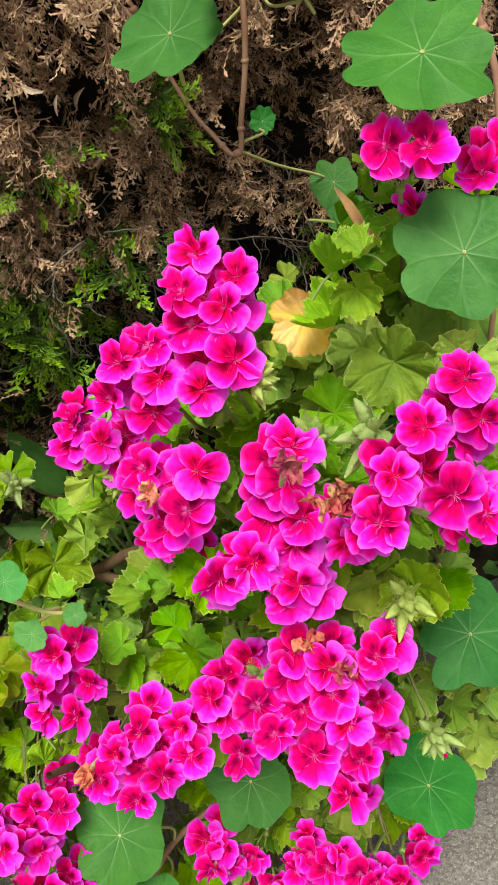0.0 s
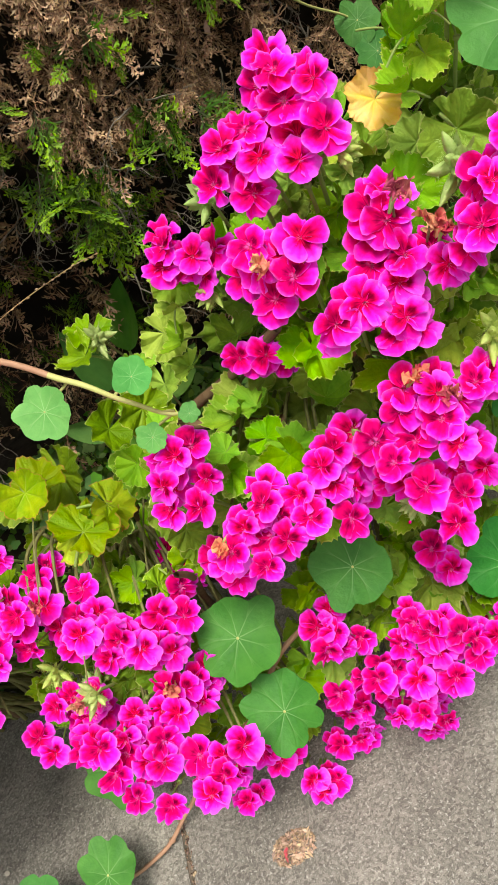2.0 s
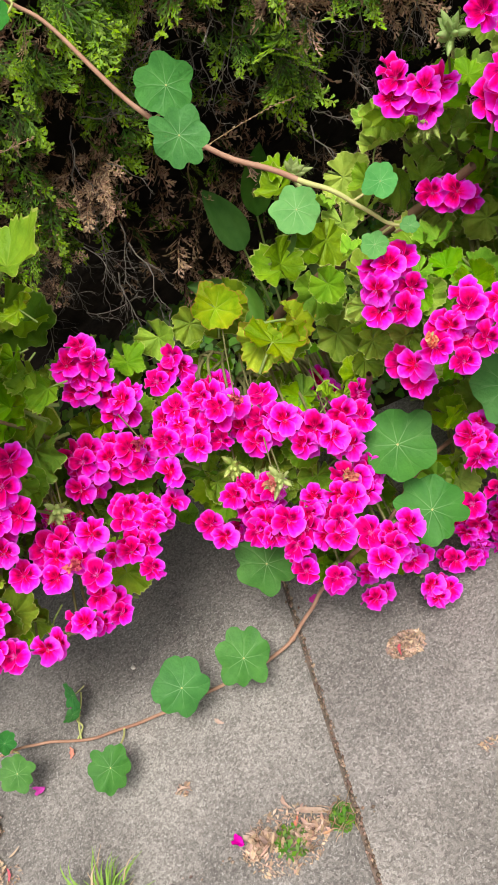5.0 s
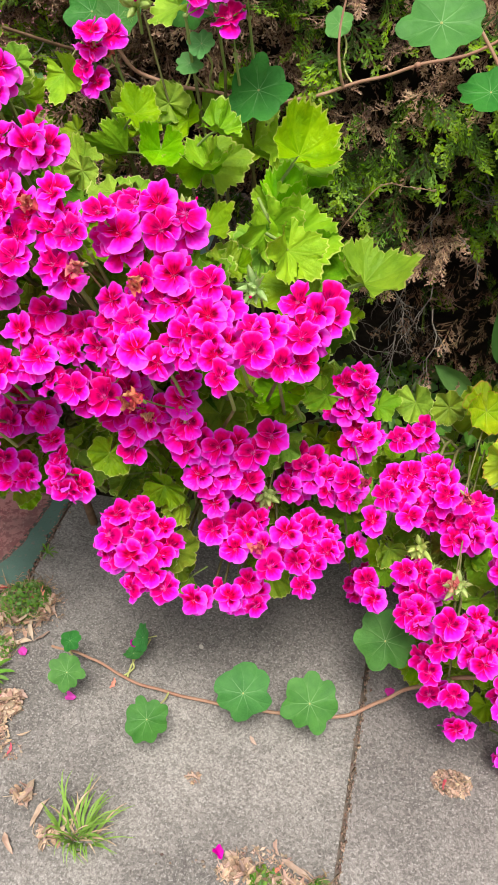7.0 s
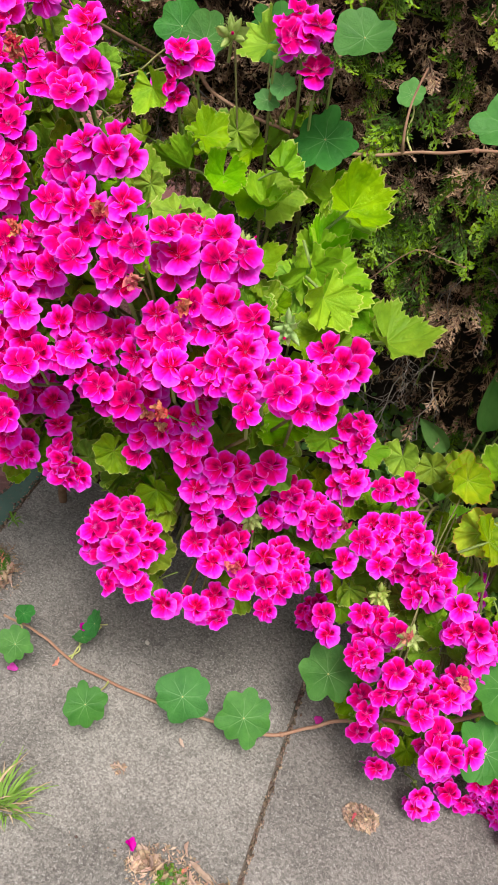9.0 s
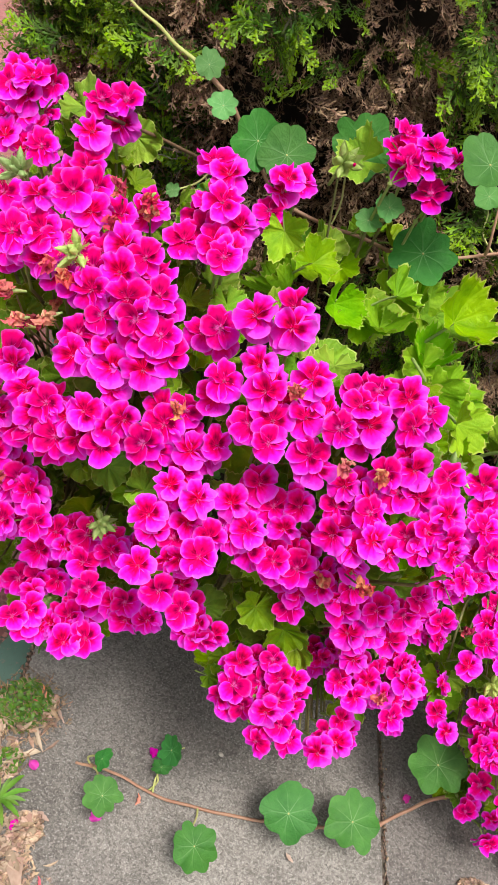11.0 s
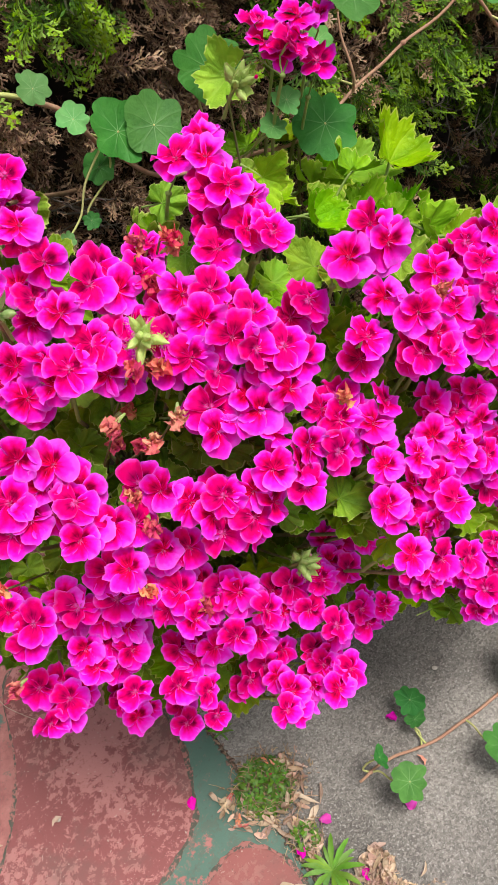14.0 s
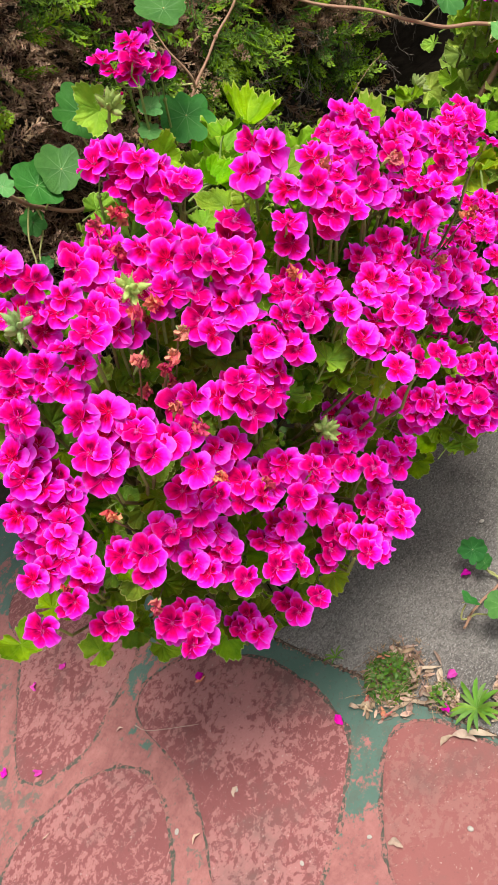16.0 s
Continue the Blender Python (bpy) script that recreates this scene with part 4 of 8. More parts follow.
def bud_mesh(seed):
    """A nodding bunch of pointed hairy buds in leafy bracts."""
    rnd = random.Random(seed)
    b = Build()
    for k in range(8):
        a, lean = 2.4 * k, 0.10 + 0.10 * k
        d = Vector((math.cos(a) * lean, math.sin(a) * lean, 1 - 0.08 * k)).normalized()
        ln = rnd.uniform(0.012, 0.019)
        side = d.orthogonal().normalized()
        other = d.cross(side)
        rows, uvs = [], []
        for s, r in ((0.003, 0.0012), (0.006, 0.0022), (0.006 + ln * 0.35, 0.0032), (0.006 + ln * 0.7, 0.0021), (0.006 + ln, 0.0004)):
            rows.append([tuple(d * s + (side * math.cos(t) + other * math.sin(t)) * r * (1.12 if k2 % 2 else 0.88)) for k2, t in enumerate([q * math.pi / 5 for q in range(10)])])
            uvs.append([(k2 / 10, 0.5) for k2 in range(10)])
        b.grid(rows, uvs, 0, close=True)
        for h in range(46):
            t, s = rnd.uniform(0, 6.28), 0.005 + ln * rnd.uniform(0.0, 0.9)
            out = side * math.cos(t) + other * math.sin(t)
            p = d * s + out * 0.0030
            b.tube([p, p + out * 0.0030 + d * 0.0015], 0.00009, 0.00004, 3, 0)
        if k == 2 and seed % 2:
            b.ball(tuple(d * (0.006 + ln)), 0.0016, (1, 1, 1.3), 3, 5, 2)
    for k in range(5):
        a = k * 1.257 + rnd.random()
        d = Vector((math.cos(a), math.sin(a), 0.9)).normalized()
        w = d.orthogonal().normalized()
        b.grid([[tuple(d * s - w * r), tuple(d * s + Vector((0, 0, -r * 0.5))), tuple(d * s + w * r)] for s, r in ((0.002, 0.001), (0.007, 0.0048), (0.013, 0.0040), (0.020, 0.0002))], [[(0, 0)] * 3] * 4, 0)
    b.tube([(0, 0, 0.004), (0, -0.002, -0.01), (0, -0.008, -0.03)], 0.0016, 0.0016, 5, 1)
    return b.mesh("bud", [SEPAL, STALK, PETAL_LOW])


FLOWERS = [flower_mesh(200 + k) for k in range(24)]
WITHERED = [withered_mesh(300 + k) for k in range(8)]
BUDS = [bud_mesh(400 + k) for k in range(4)]

# ---- pelargonium shrubs ----
SUNWARD = Vector((0.02, -0.66, 0.75))


# gaps in the foliage
BARE = [(Vector(c), 0.032) for c in ((-1.29, 0.455, 0.705), (-1.397, 0.645, 0.506), (-1.36, 0.587, 0.425), (-1.349, 0.504, 0.42), (-1.314, 0.49, 0.425), (-1.08, 0.665, 0.859), (-0.289, 0.412, 0.288), (-0.222, 0.56, 0.608))]
FLOWER_SPOTS = []
OPEN_FLOWERS = []
# middles of the nasturtium leaves that lie open in front of the shrubs
KEEP_CLEAR = [Vector(c) for c in ((0.035, 0.39, 0.388), (-0.049, 0.372, 0.2), (0.122, 0.49, 0.8), (0.112, 0.455, 0.687), (-0.328, 0.377, 0.295), (-0.322, 0.318, 0.229), (-0.188, 0.37, 0.321), (-0.541, 0.37, 0.188), (-0.771, 0.637, 0.804),
                                  (-0.398, 0.515, 0.735), (-0.405, 0.455, 0.715), (-0.983, 0.69, 0.863), (-0.948, 0.68, 0.859))]


def wood(parent, pts, r0, r1):
    b = Build()
    b.tube(bend(pts, 6), r0, r1, 8)
    piece("branch", b.mesh("branch", [WOOD]), parent, Matrix(), "thick brown woody branch")


class Shrub:
    """One pelargonium: flower heads on stalks, leaves behind them, woody stems from its base."""

    def __init__(self, base, label):
        self.base = Vector(base)
        self.ob = thing("pelargonium_shrub", base, label, "shrub", "flowering shrubs along the hedge")
        self.stems, self.leaf_count, self.heads = Build(), 0, []
        self.rnd = random.Random(int(1000 * abs(base[0])) + 5)

    def outward(self, p):
        d = Vector((p.x - self.base.x, (p.y - self.base.y) * 0.9 - 0.10, p.z * 0.55 - 0.05))
        return (SUNWARD * 0.80 + d.normalized() * 0.55).normalized()

    def grown(self, y, z):
        """Flowers are smaller low down and in the shade of the foliage."""
        low = 0.98 if self.base.x > -0.5 else 0.85
        return low + (1.05 - low) * min(1.0, max(0.0, (z - 0.12) / 0.4)) - (0.08 if y < 0.33 and z > 0.5 else 0.0)

    def bloom(self, *places):
        """A flower head of the outermost, fully open flowers."""
        rnd = self.rnd
        places = [Vector(q) for q in places]
        mid = sum(places, Vector()) / len(places)
        n = self.outward(mid)
        hub = mid - n * 0.040 - Vector((0, 0, 0.004))
        spots = [(q, (n + (q - mid) * 9 + jitter((0, 0, 0), 0.36, rnd)).normalized()) for q in places]
        h = self.stalks(hub, n, spots)
        for q, d in spots:
            FLOWER_SPOTS.append(q)
            OPEN_FLOWERS.append(q)
            piece("flower", rnd.choice(FLOWERS), h, facing(q, d, rnd.gauss(0, 24), self.grown(q.y, q.z) * rnd.uniform(0.78, 0.97) * (0.91 if self.base.x > -0.5 and q.z > 0.42 else 1.0)))
        self.heads.append((mid, n))

    def stalks(self, hub, n, spots):
        """The flower stalks of one head and the stem that bears them."""
        b = Build()
        for q, d in spots:
            back = q - d * 0.013
            b.tube([tuple(v - hub) for v in bend([hub, (hub * 0.4 + back * 0.6) - n * 0.002, back], 2)], 0.0009, 0.0011, 4)
        b.ball((0, 0, 0), 0.0035, (1, 1, 0.8), 3, 6)
        low = hub - n * 0.03 + Vector((0, 0.012, -0.035))
        b.tube([tuple(v - hub) for v in bend([hub, hub * 0.6 + low * 0.4 - n * 0.004, low], 3)], 0.0017, 0.0020, 5)
        self.stem(low)
        return piece("flower_head", b.mesh("flower_head", [STALK]), self.ob, Matrix.Translation(hub))

    def head(self, x, y, z, r):
        """A flower head whose front is at the place given, r across to its rim; it fills in behind the open flowers."""
        rnd, p = self.rnd, Vector((x, y, z))
        n = (self.outward(p) + Vector((rnd.uniform(-0.15, 0.15), rnd.uniform(-0.15, 0.15), rnd.uniform(-0.15, 0.15)))).normalized()
        hub = p - n * 0.036 - Vector((0, 0, 0.004))
        side = n.orthogonal().normalized()
        other = n.cross(side)
        count = 5 if r < 0.022 else 9 if r < 0.027 else 14 if r < 0.032 else 17 if r < 0.038 else 21
        spots, start = [], rnd.uniform(0, 6.28)
        ring = max(0.012, r - 0.013)
        grown = self.grown(y, z)
        open_near = any((p - o).length < 0.06 for o in OPEN_FLOWERS)
        for k in range(count):
            rad = ring * math.sqrt((k + 0.35) / count) * 1.35
            a = start + k * 2.39996
            t = side * math.cos(a) * rad + other * math.sin(a) * rad
            q = p + t - n * (rad * rad / 0.07 + rnd.uniform(-0.005, 0.007))
            if open_near:
                q -= n * 0.010
            if any((q - o).length < 0.0158 * grown for o in FLOWER_SPOTS) or (open_near and not any((q - o).length < 0.0235 for o in OPEN_FLOWERS)):
                continue
            FLOWER_SPOTS.append(q)
            spots.append((q, (n + t * 11 + jitter((0, 0, 0), 0.42, rnd)).normalized()))
        if not spots:
            return
        h = self.stalks(hub, n, spots)
        for q, d in spots:
            roll = rnd.gauss(0, 22)
            if rnd.random() < 0.04:
                piece("withered_flower", rnd.choice(WITHERED), h, facing(q - d * 0.006, d, roll, rnd.uniform(0.6, 0.85)), "shrivelled orange flower")
            else:
                piece("flower", rnd.choice(FLOWERS), h, facing(q, d, roll, grown * rnd.uniform(0.76, 0.96)))
        if rnd.random() < 0.06:
            a = rnd.uniform(0, 6.28)
            d = (n * 0.5 + side * math.cos(a) + other * math.sin(a)).normalized()
            piece("bud", rnd.choice(BUDS), h, facing(hub + d * 0.022, d, 0, 0.9), "green hairy buds")
        self.heads.append((p, n))

    def stem(self, top, r=0.0024):
        """A leafy stem from the woody base up to top."""
        rnd, foot = self.rnd, self.base + Vector((self.rnd.uniform(-0.10, 0.10), self.rnd.uniform(0.02, 0.08), 0))
        if top.z < 0.42:
            foot = Vector((top.x + 0.3 * (foot.x - top.x), 0.58, max(0.30, top.z + 0.02)))
            self.stems.tube(bend([foot, foot * 0.5 + top * 0.5 + Vector((0, 0.02, 0.015)), top], 5), r * 1.1, r * 0.7, 5)
            return
        mid = foot * 0.45 + top * 0.55 + Vector((rnd.uniform(-0.03, 0.03), 0.07 + rnd.uniform(-0.03, 0.03), 0.02 + rnd.uniform(-0.03, 0.04)))
        self.stems.tube(bend([foot, mid, top], 6), r * 1.5, r * 0.8, 5)

    def leaf(self, x, y, z, r, tone="mid", normal=None):
        rnd, p = self.rnd, Vector((x, y, z))
        if tone == "mid" and self.base.x > -0.2:
            tone = "pale"
        if any((p - c).length < d for c, d in BARE):
            return
        if any((p - c).length < 0.075 and (p - c).dot(SUNWARD) > -0.02 for c in KEEP_CLEAR):
            return
        n = jitter(normal or (self.outward(p) + Vector((0, -0.05, 0.25))), 0.12 if tone == "orange" else 0.85 if tone == "bright" else 0.80, rnd)
        piece("leaf", rnd.choice(LEAVES[tone]), self.ob, facing(p, n, 180 + rnd.gauss(0, 45), r))
        self.leaf_count += 1

    def withered(self, x, y, z, size=1.0):
        d = jitter((0, -0.7, 0.5), 0.5, self.rnd)
        piece("withered_flower", self.rnd.choice(WITHERED), self.ob, facing((x, y, z), d, self.rnd.uniform(-60, 60), size), "shrivelled orange flower")
        self.stem(Vector((x, y + 0.012, z - 0.012)), 0.0012)

    def buds(self, x, y, z, way=(0, -0.7, 0.5), scale=1.15):
        piece("bud", self.rnd.choice(BUDS), self.ob, facing((x, y, z), jitter(way, 0.3, self.rnd), 0, scale), "green hairy buds")
        self.stem(Vector((x, y, z)) - Vector(way).normalized() * 0.02, 0.0016)

    def fill(self, share, bright=0.2, deep=0.05):
        """Leaves in the depth behind the flower heads, then the stems."""
        rnd = self.rnd
        for p, n in self.heads:
            for k in range(share):
                depth = rnd.uniform(deep, deep + 0.06) if k < share - 1 else rnd.uniform(0.11, 0.2)
                q = p - n * depth + Vector((rnd.uniform(-0.055, 0.055), rnd.uniform(-0.02, 0.03), rnd.uniform(-0.035, 0.045)))
                if p.z < 0.36:
                    q.z = max(q.z, p.z - 0.02)
                if q.z < 0.03 or q.y > 0.74 or (q.z > 0.79 and -1.0 < q.x < -0.55) or (q.z > 0.64 and q.x > -0.2) or any((q - f).length < 0.068 and (q - f).dot(SUNWARD) > -0.028 for f in FLOWER_SPOTS):
                    continue
                self.leaf(q.x, q.y, q.z, rnd.uniform(0.018, 0.032), "bright" if rnd.random() < bright else "mid")
        piece("stem", self.stems.mesh("stems", [STEM]), self.ob, Matrix(), "thin greenish brown stems", "stuff")


shrub_right = Shrub((0.0, 0.62, 0), "pelargonium with magenta flowers and yellow-green leaves against brown hedge")
shrub_low = Shrub((-0.42, 0.6, 0), "low sprawling pelargonium with magenta flowers over the slabs")
shrub_middle = Shrub((-0.8, 0.62, 0), "tall pelargonium with magenta flowers and bright green leaves")
shrub_left = Shrub((-1.1, 0.7, 0), "dense pelargonium covered in magenta flowers beside the driveway")

# the open flowers that show, head by head
shrub_left.bloom((-1.295, 0.528, 0.674), (-1.309, 0.541, 0.669), (-1.302, 0.507, 0.661), (-1.319, 0.506, 0.655))
shrub_left.bloom((-1.285, 0.525, 0.699), (-1.291, 0.534, 0.719), (-1.281, 0.544, 0.739))
shrub_right.bloom((-0.060, 0.436, 0.725), (-0.058, 0.443, 0.744), (-0.037, 0.431, 0.731), (-0.045, 0.419, 0.703))
shrub_right.bloom((-0.091, 0.443, 0.719), (-0.092, 0.430, 0.703), (-0.112, 0.443, 0.716), (-0.127, 0.438, 0.699), (-0.108, 0.432, 0.682))
shrub_right.bloom((-0.070, 0.417, 0.693))
shrub_right.bloom((-0.190, 0.524, 0.634), (-0.172, 0.503, 0.624))
shrub_right.bloom((-0.127, 0.414, 0.655), (-0.129, 0.413, 0.637), (-0.111, 0.389, 0.630), (-0.129, 0.398, 0.615))
shrub_right.bloom((-0.093, 0.396, 0.651))
shrub_right.bloom((-0.163, 0.503, 0.497), (-0.185, 0.514, 0.501))
shrub_right.bloom((-0.041, 0.355, 0.655), (-0.031, 0.368, 0.664), (-0.041, 0.344, 0.631), (-0.061, 0.357, 0.628), (-0.051, 0.340, 0.617))
shrub_right.bloom((0.014, 0.307, 0.673), (0.000, 0.298, 0.654), (0.039, 0.296, 0.658))
shrub_right.bloom((0.038, 0.318, 0.687))
shrub_right.bloom((-0.007, 0.312, 0.636), (-0.020, 0.323, 0.623))
shrub_right.bloom((-0.078, 0.340, 0.617), (-0.102, 0.340, 0.613))
shrub_right.bloom((-0.058, 0.326, 0.599))
shrub_right.bloom((-0.080, 0.323, 0.544), (-0.090, 0.314, 0.534), (-0.062, 0.304, 0.542), (-0.067, 0.295, 0.524), (-0.090, 0.301, 0.512), (-0.065, 0.283, 0.508))
shrub_right.bloom((-0.034, 0.308, 0.529))
shrub_right.bloom((-0.147, 0.370, 0.476), (-0.162, 0.358, 0.476), (-0.129, 0.359, 0.458), (-0.161, 0.356, 0.454), (-0.145, 0.353, 0.440))
shrub_right.bloom((-0.099, 0.292, 0.470))
shrub_right.bloom((-0.073, 0.295, 0.437), (-0.088, 0.278, 0.431))
shrub_right.bloom((-0.048, 0.304, 0.444), (-0.047, 0.318, 0.461))
shrub_right.bloom((-0.268, 0.414, 0.515), (-0.254, 0.422, 0.511), (-0.290, 0.401, 0.503), (-0.256, 0.403, 0.487))
shrub_right.bloom((-0.271, 0.383, 0.478), (-0.295, 0.394, 0.482))
shrub_right.bloom((-0.218, 0.348, 0.479), (-0.242, 0.343, 0.471), (-0.216, 0.327, 0.452))
shrub_right.bloom((-0.189, 0.346, 0.472), (-0.190, 0.331, 0.457))
shrub_right.bloom((-0.249, 0.354, 0.283), (-0.249, 0.335, 0.268))
shrub_right.bloom((-0.216, 0.340, 0.253))
shrub_right.bloom((-0.152, 0.311, 0.249), (-0.154, 0.301, 0.229), (-0.128, 0.303, 0.242), (-0.118, 0.296, 0.230))
shrub_right.bloom((-0.077, 0.330, 0.159))
shrub_right.bloom((0.077, 0.378, 0.655), (0.078, 0.366, 0.633))
shrub_right.bloom((0.059, 0.335, 0.588))
shrub_right.bloom((-0.119, 0.337, 0.448))
shrub_right.bloom((-0.163, 0.339, 0.423))
shrub_right.bloom((-0.262, 0.336, 0.459), (-0.242, 0.323, 0.439))
shrub_right.bloom((-0.183, 0.324, 0.233))
shrub_right.bloom((-0.224, 0.322, 0.198))
shrub_right.bloom((-0.185, 0.295, 0.207), (-0.151, 0.283, 0.205))
shrub_right.bloom((-0.270, 0.338, 0.176))
shrub_right.bloom((-0.284, 0.358, 0.090))
shrub_right.bloom((-0.221, 0.290, 0.170))
shrub_right.bloom((-0.202, 0.296, 0.137))
shrub_right.bloom((-0.289, 0.344, 0.054))
shrub_right.bloom((-0.104, 0.358, 0.262), (-0.111, 0.378, 0.275))
shrub_right.bloom((-0.096, 0.293, 0.220))
shrub_right.bloom((-0.047, 0.523, 0.726), (-0.062, 0.516, 0.713), (-0.027, 0.509, 0.705))
shrub_right.bloom((0.085, 0.474, 0.763), (0.105, 0.462, 0.758))
shrub_right.bloom((-0.116, 0.306, 0.526), (-0.112, 0.291, 0.513))
shrub_right.bloom((-0.161, 0.341, 0.255))
shrub_low.bloom((-0.512, 0.377, 0.293), (-0.497, 0.379, 0.306), (-0.530, 0.390, 0.316))
shrub_low.bloom((-0.431, 0.318, 0.093), (-0.428, 0.351, 0.103))
shrub_low.bloom((-0.547, 0.439, 0.420), (-0.566, 0.410, 0.425))
shrub_low.bloom((-0.521, 0.349, 0.285))
shrub_low.bloom((-0.471, 0.352, 0.108))
shrub_low.bloom((-0.487, 0.439, 0.368), (-0.483, 0.444, 0.401), (-0.512, 0.418, 0.384))
shrub_low.bloom((-0.421, 0.377, 0.361), (-0.402, 0.373, 0.379), (-0.417, 0.382, 0.393), (-0.388, 0.359, 0.365), (-0.422, 0.368, 0.401))
shrub_low.bloom((-0.460, 0.307, 0.313), (-0.445, 0.294, 0.303), (-0.479, 0.295, 0.306), (-0.475, 0.308, 0.336))
shrub_low.bloom((-0.433, 0.303, 0.296))
shrub_low.bloom((-0.441, 0.334, 0.321))
shrub_low.bloom((-0.374, 0.390, 0.370), (-0.348, 0.410, 0.369))
shrub_low.bloom((-0.378, 0.358, 0.352))
shrub_low.bloom((-0.491, 0.342, 0.208))
shrub_low.bloom((-0.561, 0.515, 0.422), (-0.532, 0.531, 0.435))
shrub_low.bloom((-0.508, 0.434, 0.445), (-0.496, 0.422, 0.428))
shrub_low.bloom((-0.536, 0.397, 0.409))
shrub_low.bloom((-0.457, 0.422, 0.359))
shrub_low.bloom((-0.577, 0.396, 0.393))
shrub_low.bloom((-0.577, 0.393, 0.280), (-0.564, 0.371, 0.273))
shrub_low.bloom((-0.486, 0.292, 0.254))
shrub_low.bloom((-0.455, 0.273, 0.247))
shrub_low.bloom((-0.375, 0.530, 0.269), (-0.378, 0.525, 0.238))
shrub_low.bloom((-0.513, 0.524, 0.365))
shrub_low.bloom((-0.432, 0.367, 0.424))
shrub_low.bloom((-0.451, 0.465, 0.377))
shrub_low.bloom((-0.390, 0.342, 0.311), (-0.381, 0.358, 0.296), (-0.384, 0.337, 0.288), (-0.400, 0.318, 0.314))
shrub_low.bloom((-0.312, 0.348, 0.053))
shrub_low.bloom((-0.336, 0.319, 0.039), (-0.354, 0.311, 0.043))
shrub_low.bloom((-0.357, 0.277, 0.280), (-0.380, 0.256, 0.284), (-0.399, 0.284, 0.285), (-0.397, 0.247, 0.281))
shrub_low.bloom((-0.373, 0.320, 0.173), (-0.366, 0.318, 0.143))
shrub_middle.bloom((-0.827, 0.620, 0.898), (-0.803, 0.621, 0.922), (-0.831, 0.647, 0.922))
shrub_middle.bloom((-0.794, 0.609, 0.881))
shrub_middle.bloom((-0.826, 0.378, 0.785), (-0.802, 0.369, 0.790), (-0.794, 0.349, 0.776), (-0.778, 0.369, 0.782))
shrub_middle.bloom((-0.872, 0.306, 0.740), (-0.881, 0.305, 0.755))
shrub_middle.bloom((-0.882, 0.294, 0.626), (-0.905, 0.295, 0.630), (-0.913, 0.297, 0.656))
shrub_middle.bloom((-0.870, 0.320, 0.678), (-0.893, 0.322, 0.669), (-0.879, 0.306, 0.660))
shrub_middle.bloom((-0.930, 0.317, 0.475), (-0.942, 0.331, 0.463), (-0.912, 0.320, 0.456))
shrub_middle.bloom((-0.875, 0.304, 0.390), (-0.860, 0.312, 0.407), (-0.858, 0.284, 0.382))
shrub_middle.bloom((-0.944, 0.592, 0.867), (-0.927, 0.611, 0.862))
shrub_middle.bloom((-0.951, 0.378, 0.831), (-0.919, 0.371, 0.834), (-0.920, 0.388, 0.843))
shrub_middle.bloom((-0.846, 0.340, 0.791), (-0.832, 0.345, 0.770), (-0.833, 0.347, 0.750))
shrub_middle.bloom((-0.939, 0.354, 0.800), (-0.930, 0.326, 0.795))
shrub_middle.bloom((-0.919, 0.303, 0.760), (-0.935, 0.330, 0.756))
shrub_middle.bloom((-0.892, 0.347, 0.802), (-0.892, 0.326, 0.777))
shrub_middle.bloom((-0.913, 0.330, 0.686), (-0.933, 0.308, 0.675))
shrub_middle.bloom((-0.781, 0.335, 0.740), (-0.769, 0.321, 0.720), (-0.806, 0.323, 0.738))
shrub_middle.bloom((-0.813, 0.298, 0.709), (-0.805, 0.283, 0.691), (-0.840, 0.286, 0.687), (-0.832, 0.297, 0.676))
shrub_middle.bloom((-0.855, 0.305, 0.609))
shrub_middle.bloom((-0.821, 0.325, 0.566))
shrub_middle.bloom((-0.842, 0.326, 0.525))
shrub_middle.bloom((-0.791, 0.336, 0.544), (-0.782, 0.340, 0.559), (-0.790, 0.348, 0.583))
shrub_middle.bloom((-0.751, 0.299, 0.690), (-0.724, 0.307, 0.693), (-0.741, 0.324, 0.710))
shrub_middle.bloom((-0.702, 0.311, 0.707), (-0.690, 0.319, 0.700), (-0.696, 0.291, 0.700), (-0.677, 0.306, 0.677), (-0.660, 0.323, 0.695))
shrub_middle.bloom((-0.748, 0.337, 0.534))
shrub_middle.bloom((-0.768, 0.324, 0.500), (-0.741, 0.337, 0.491), (-0.751, 0.319, 0.463))
shrub_middle.bloom((-0.714, 0.347, 0.523), (-0.698, 0.365, 0.534))
shrub_middle.bloom((-0.717, 0.336, 0.487))
shrub_middle.bloom((-0.616, 0.441, 0.410), (-0.612, 0.431, 0.388), (-0.645, 0.443, 0.408))
shrub_middle.bloom((-0.826, 0.300, 0.426), (-0.803, 0.297, 0.406))
shrub_middle.bloom((-0.836, 0.251, 0.373), (-0.815, 0.265, 0.390), (-0.801, 0.260, 0.371))
shrub_middle.bloom((-0.755, 0.316, 0.420), (-0.730, 0.316, 0.396))
shrub_middle.bloom((-0.697, 0.323, 0.401), (-0.685, 0.302, 0.391), (-0.672, 0.333, 0.418))
shrub_middle.bloom((-0.764, 0.257, 0.364))
shrub_middle.bloom((-0.732, 0.291, 0.333))
shrub_middle.bloom((-0.863, 0.310, 0.786))
shrub_middle.bloom((-0.944, 0.587, 0.818))
shrub_middle.bloom((-0.780, 0.620, 0.916))
shrub_middle.bloom((-0.838, 0.321, 0.715))
shrub_middle.bloom((-0.721, 0.262, 0.688))
shrub_middle.bloom((-0.837, 0.265, 0.412))
shrub_middle.bloom((-0.597, 0.393, 0.348), (-0.629, 0.384, 0.337))
shrub_middle.bloom((-0.747, 0.336, 0.736))
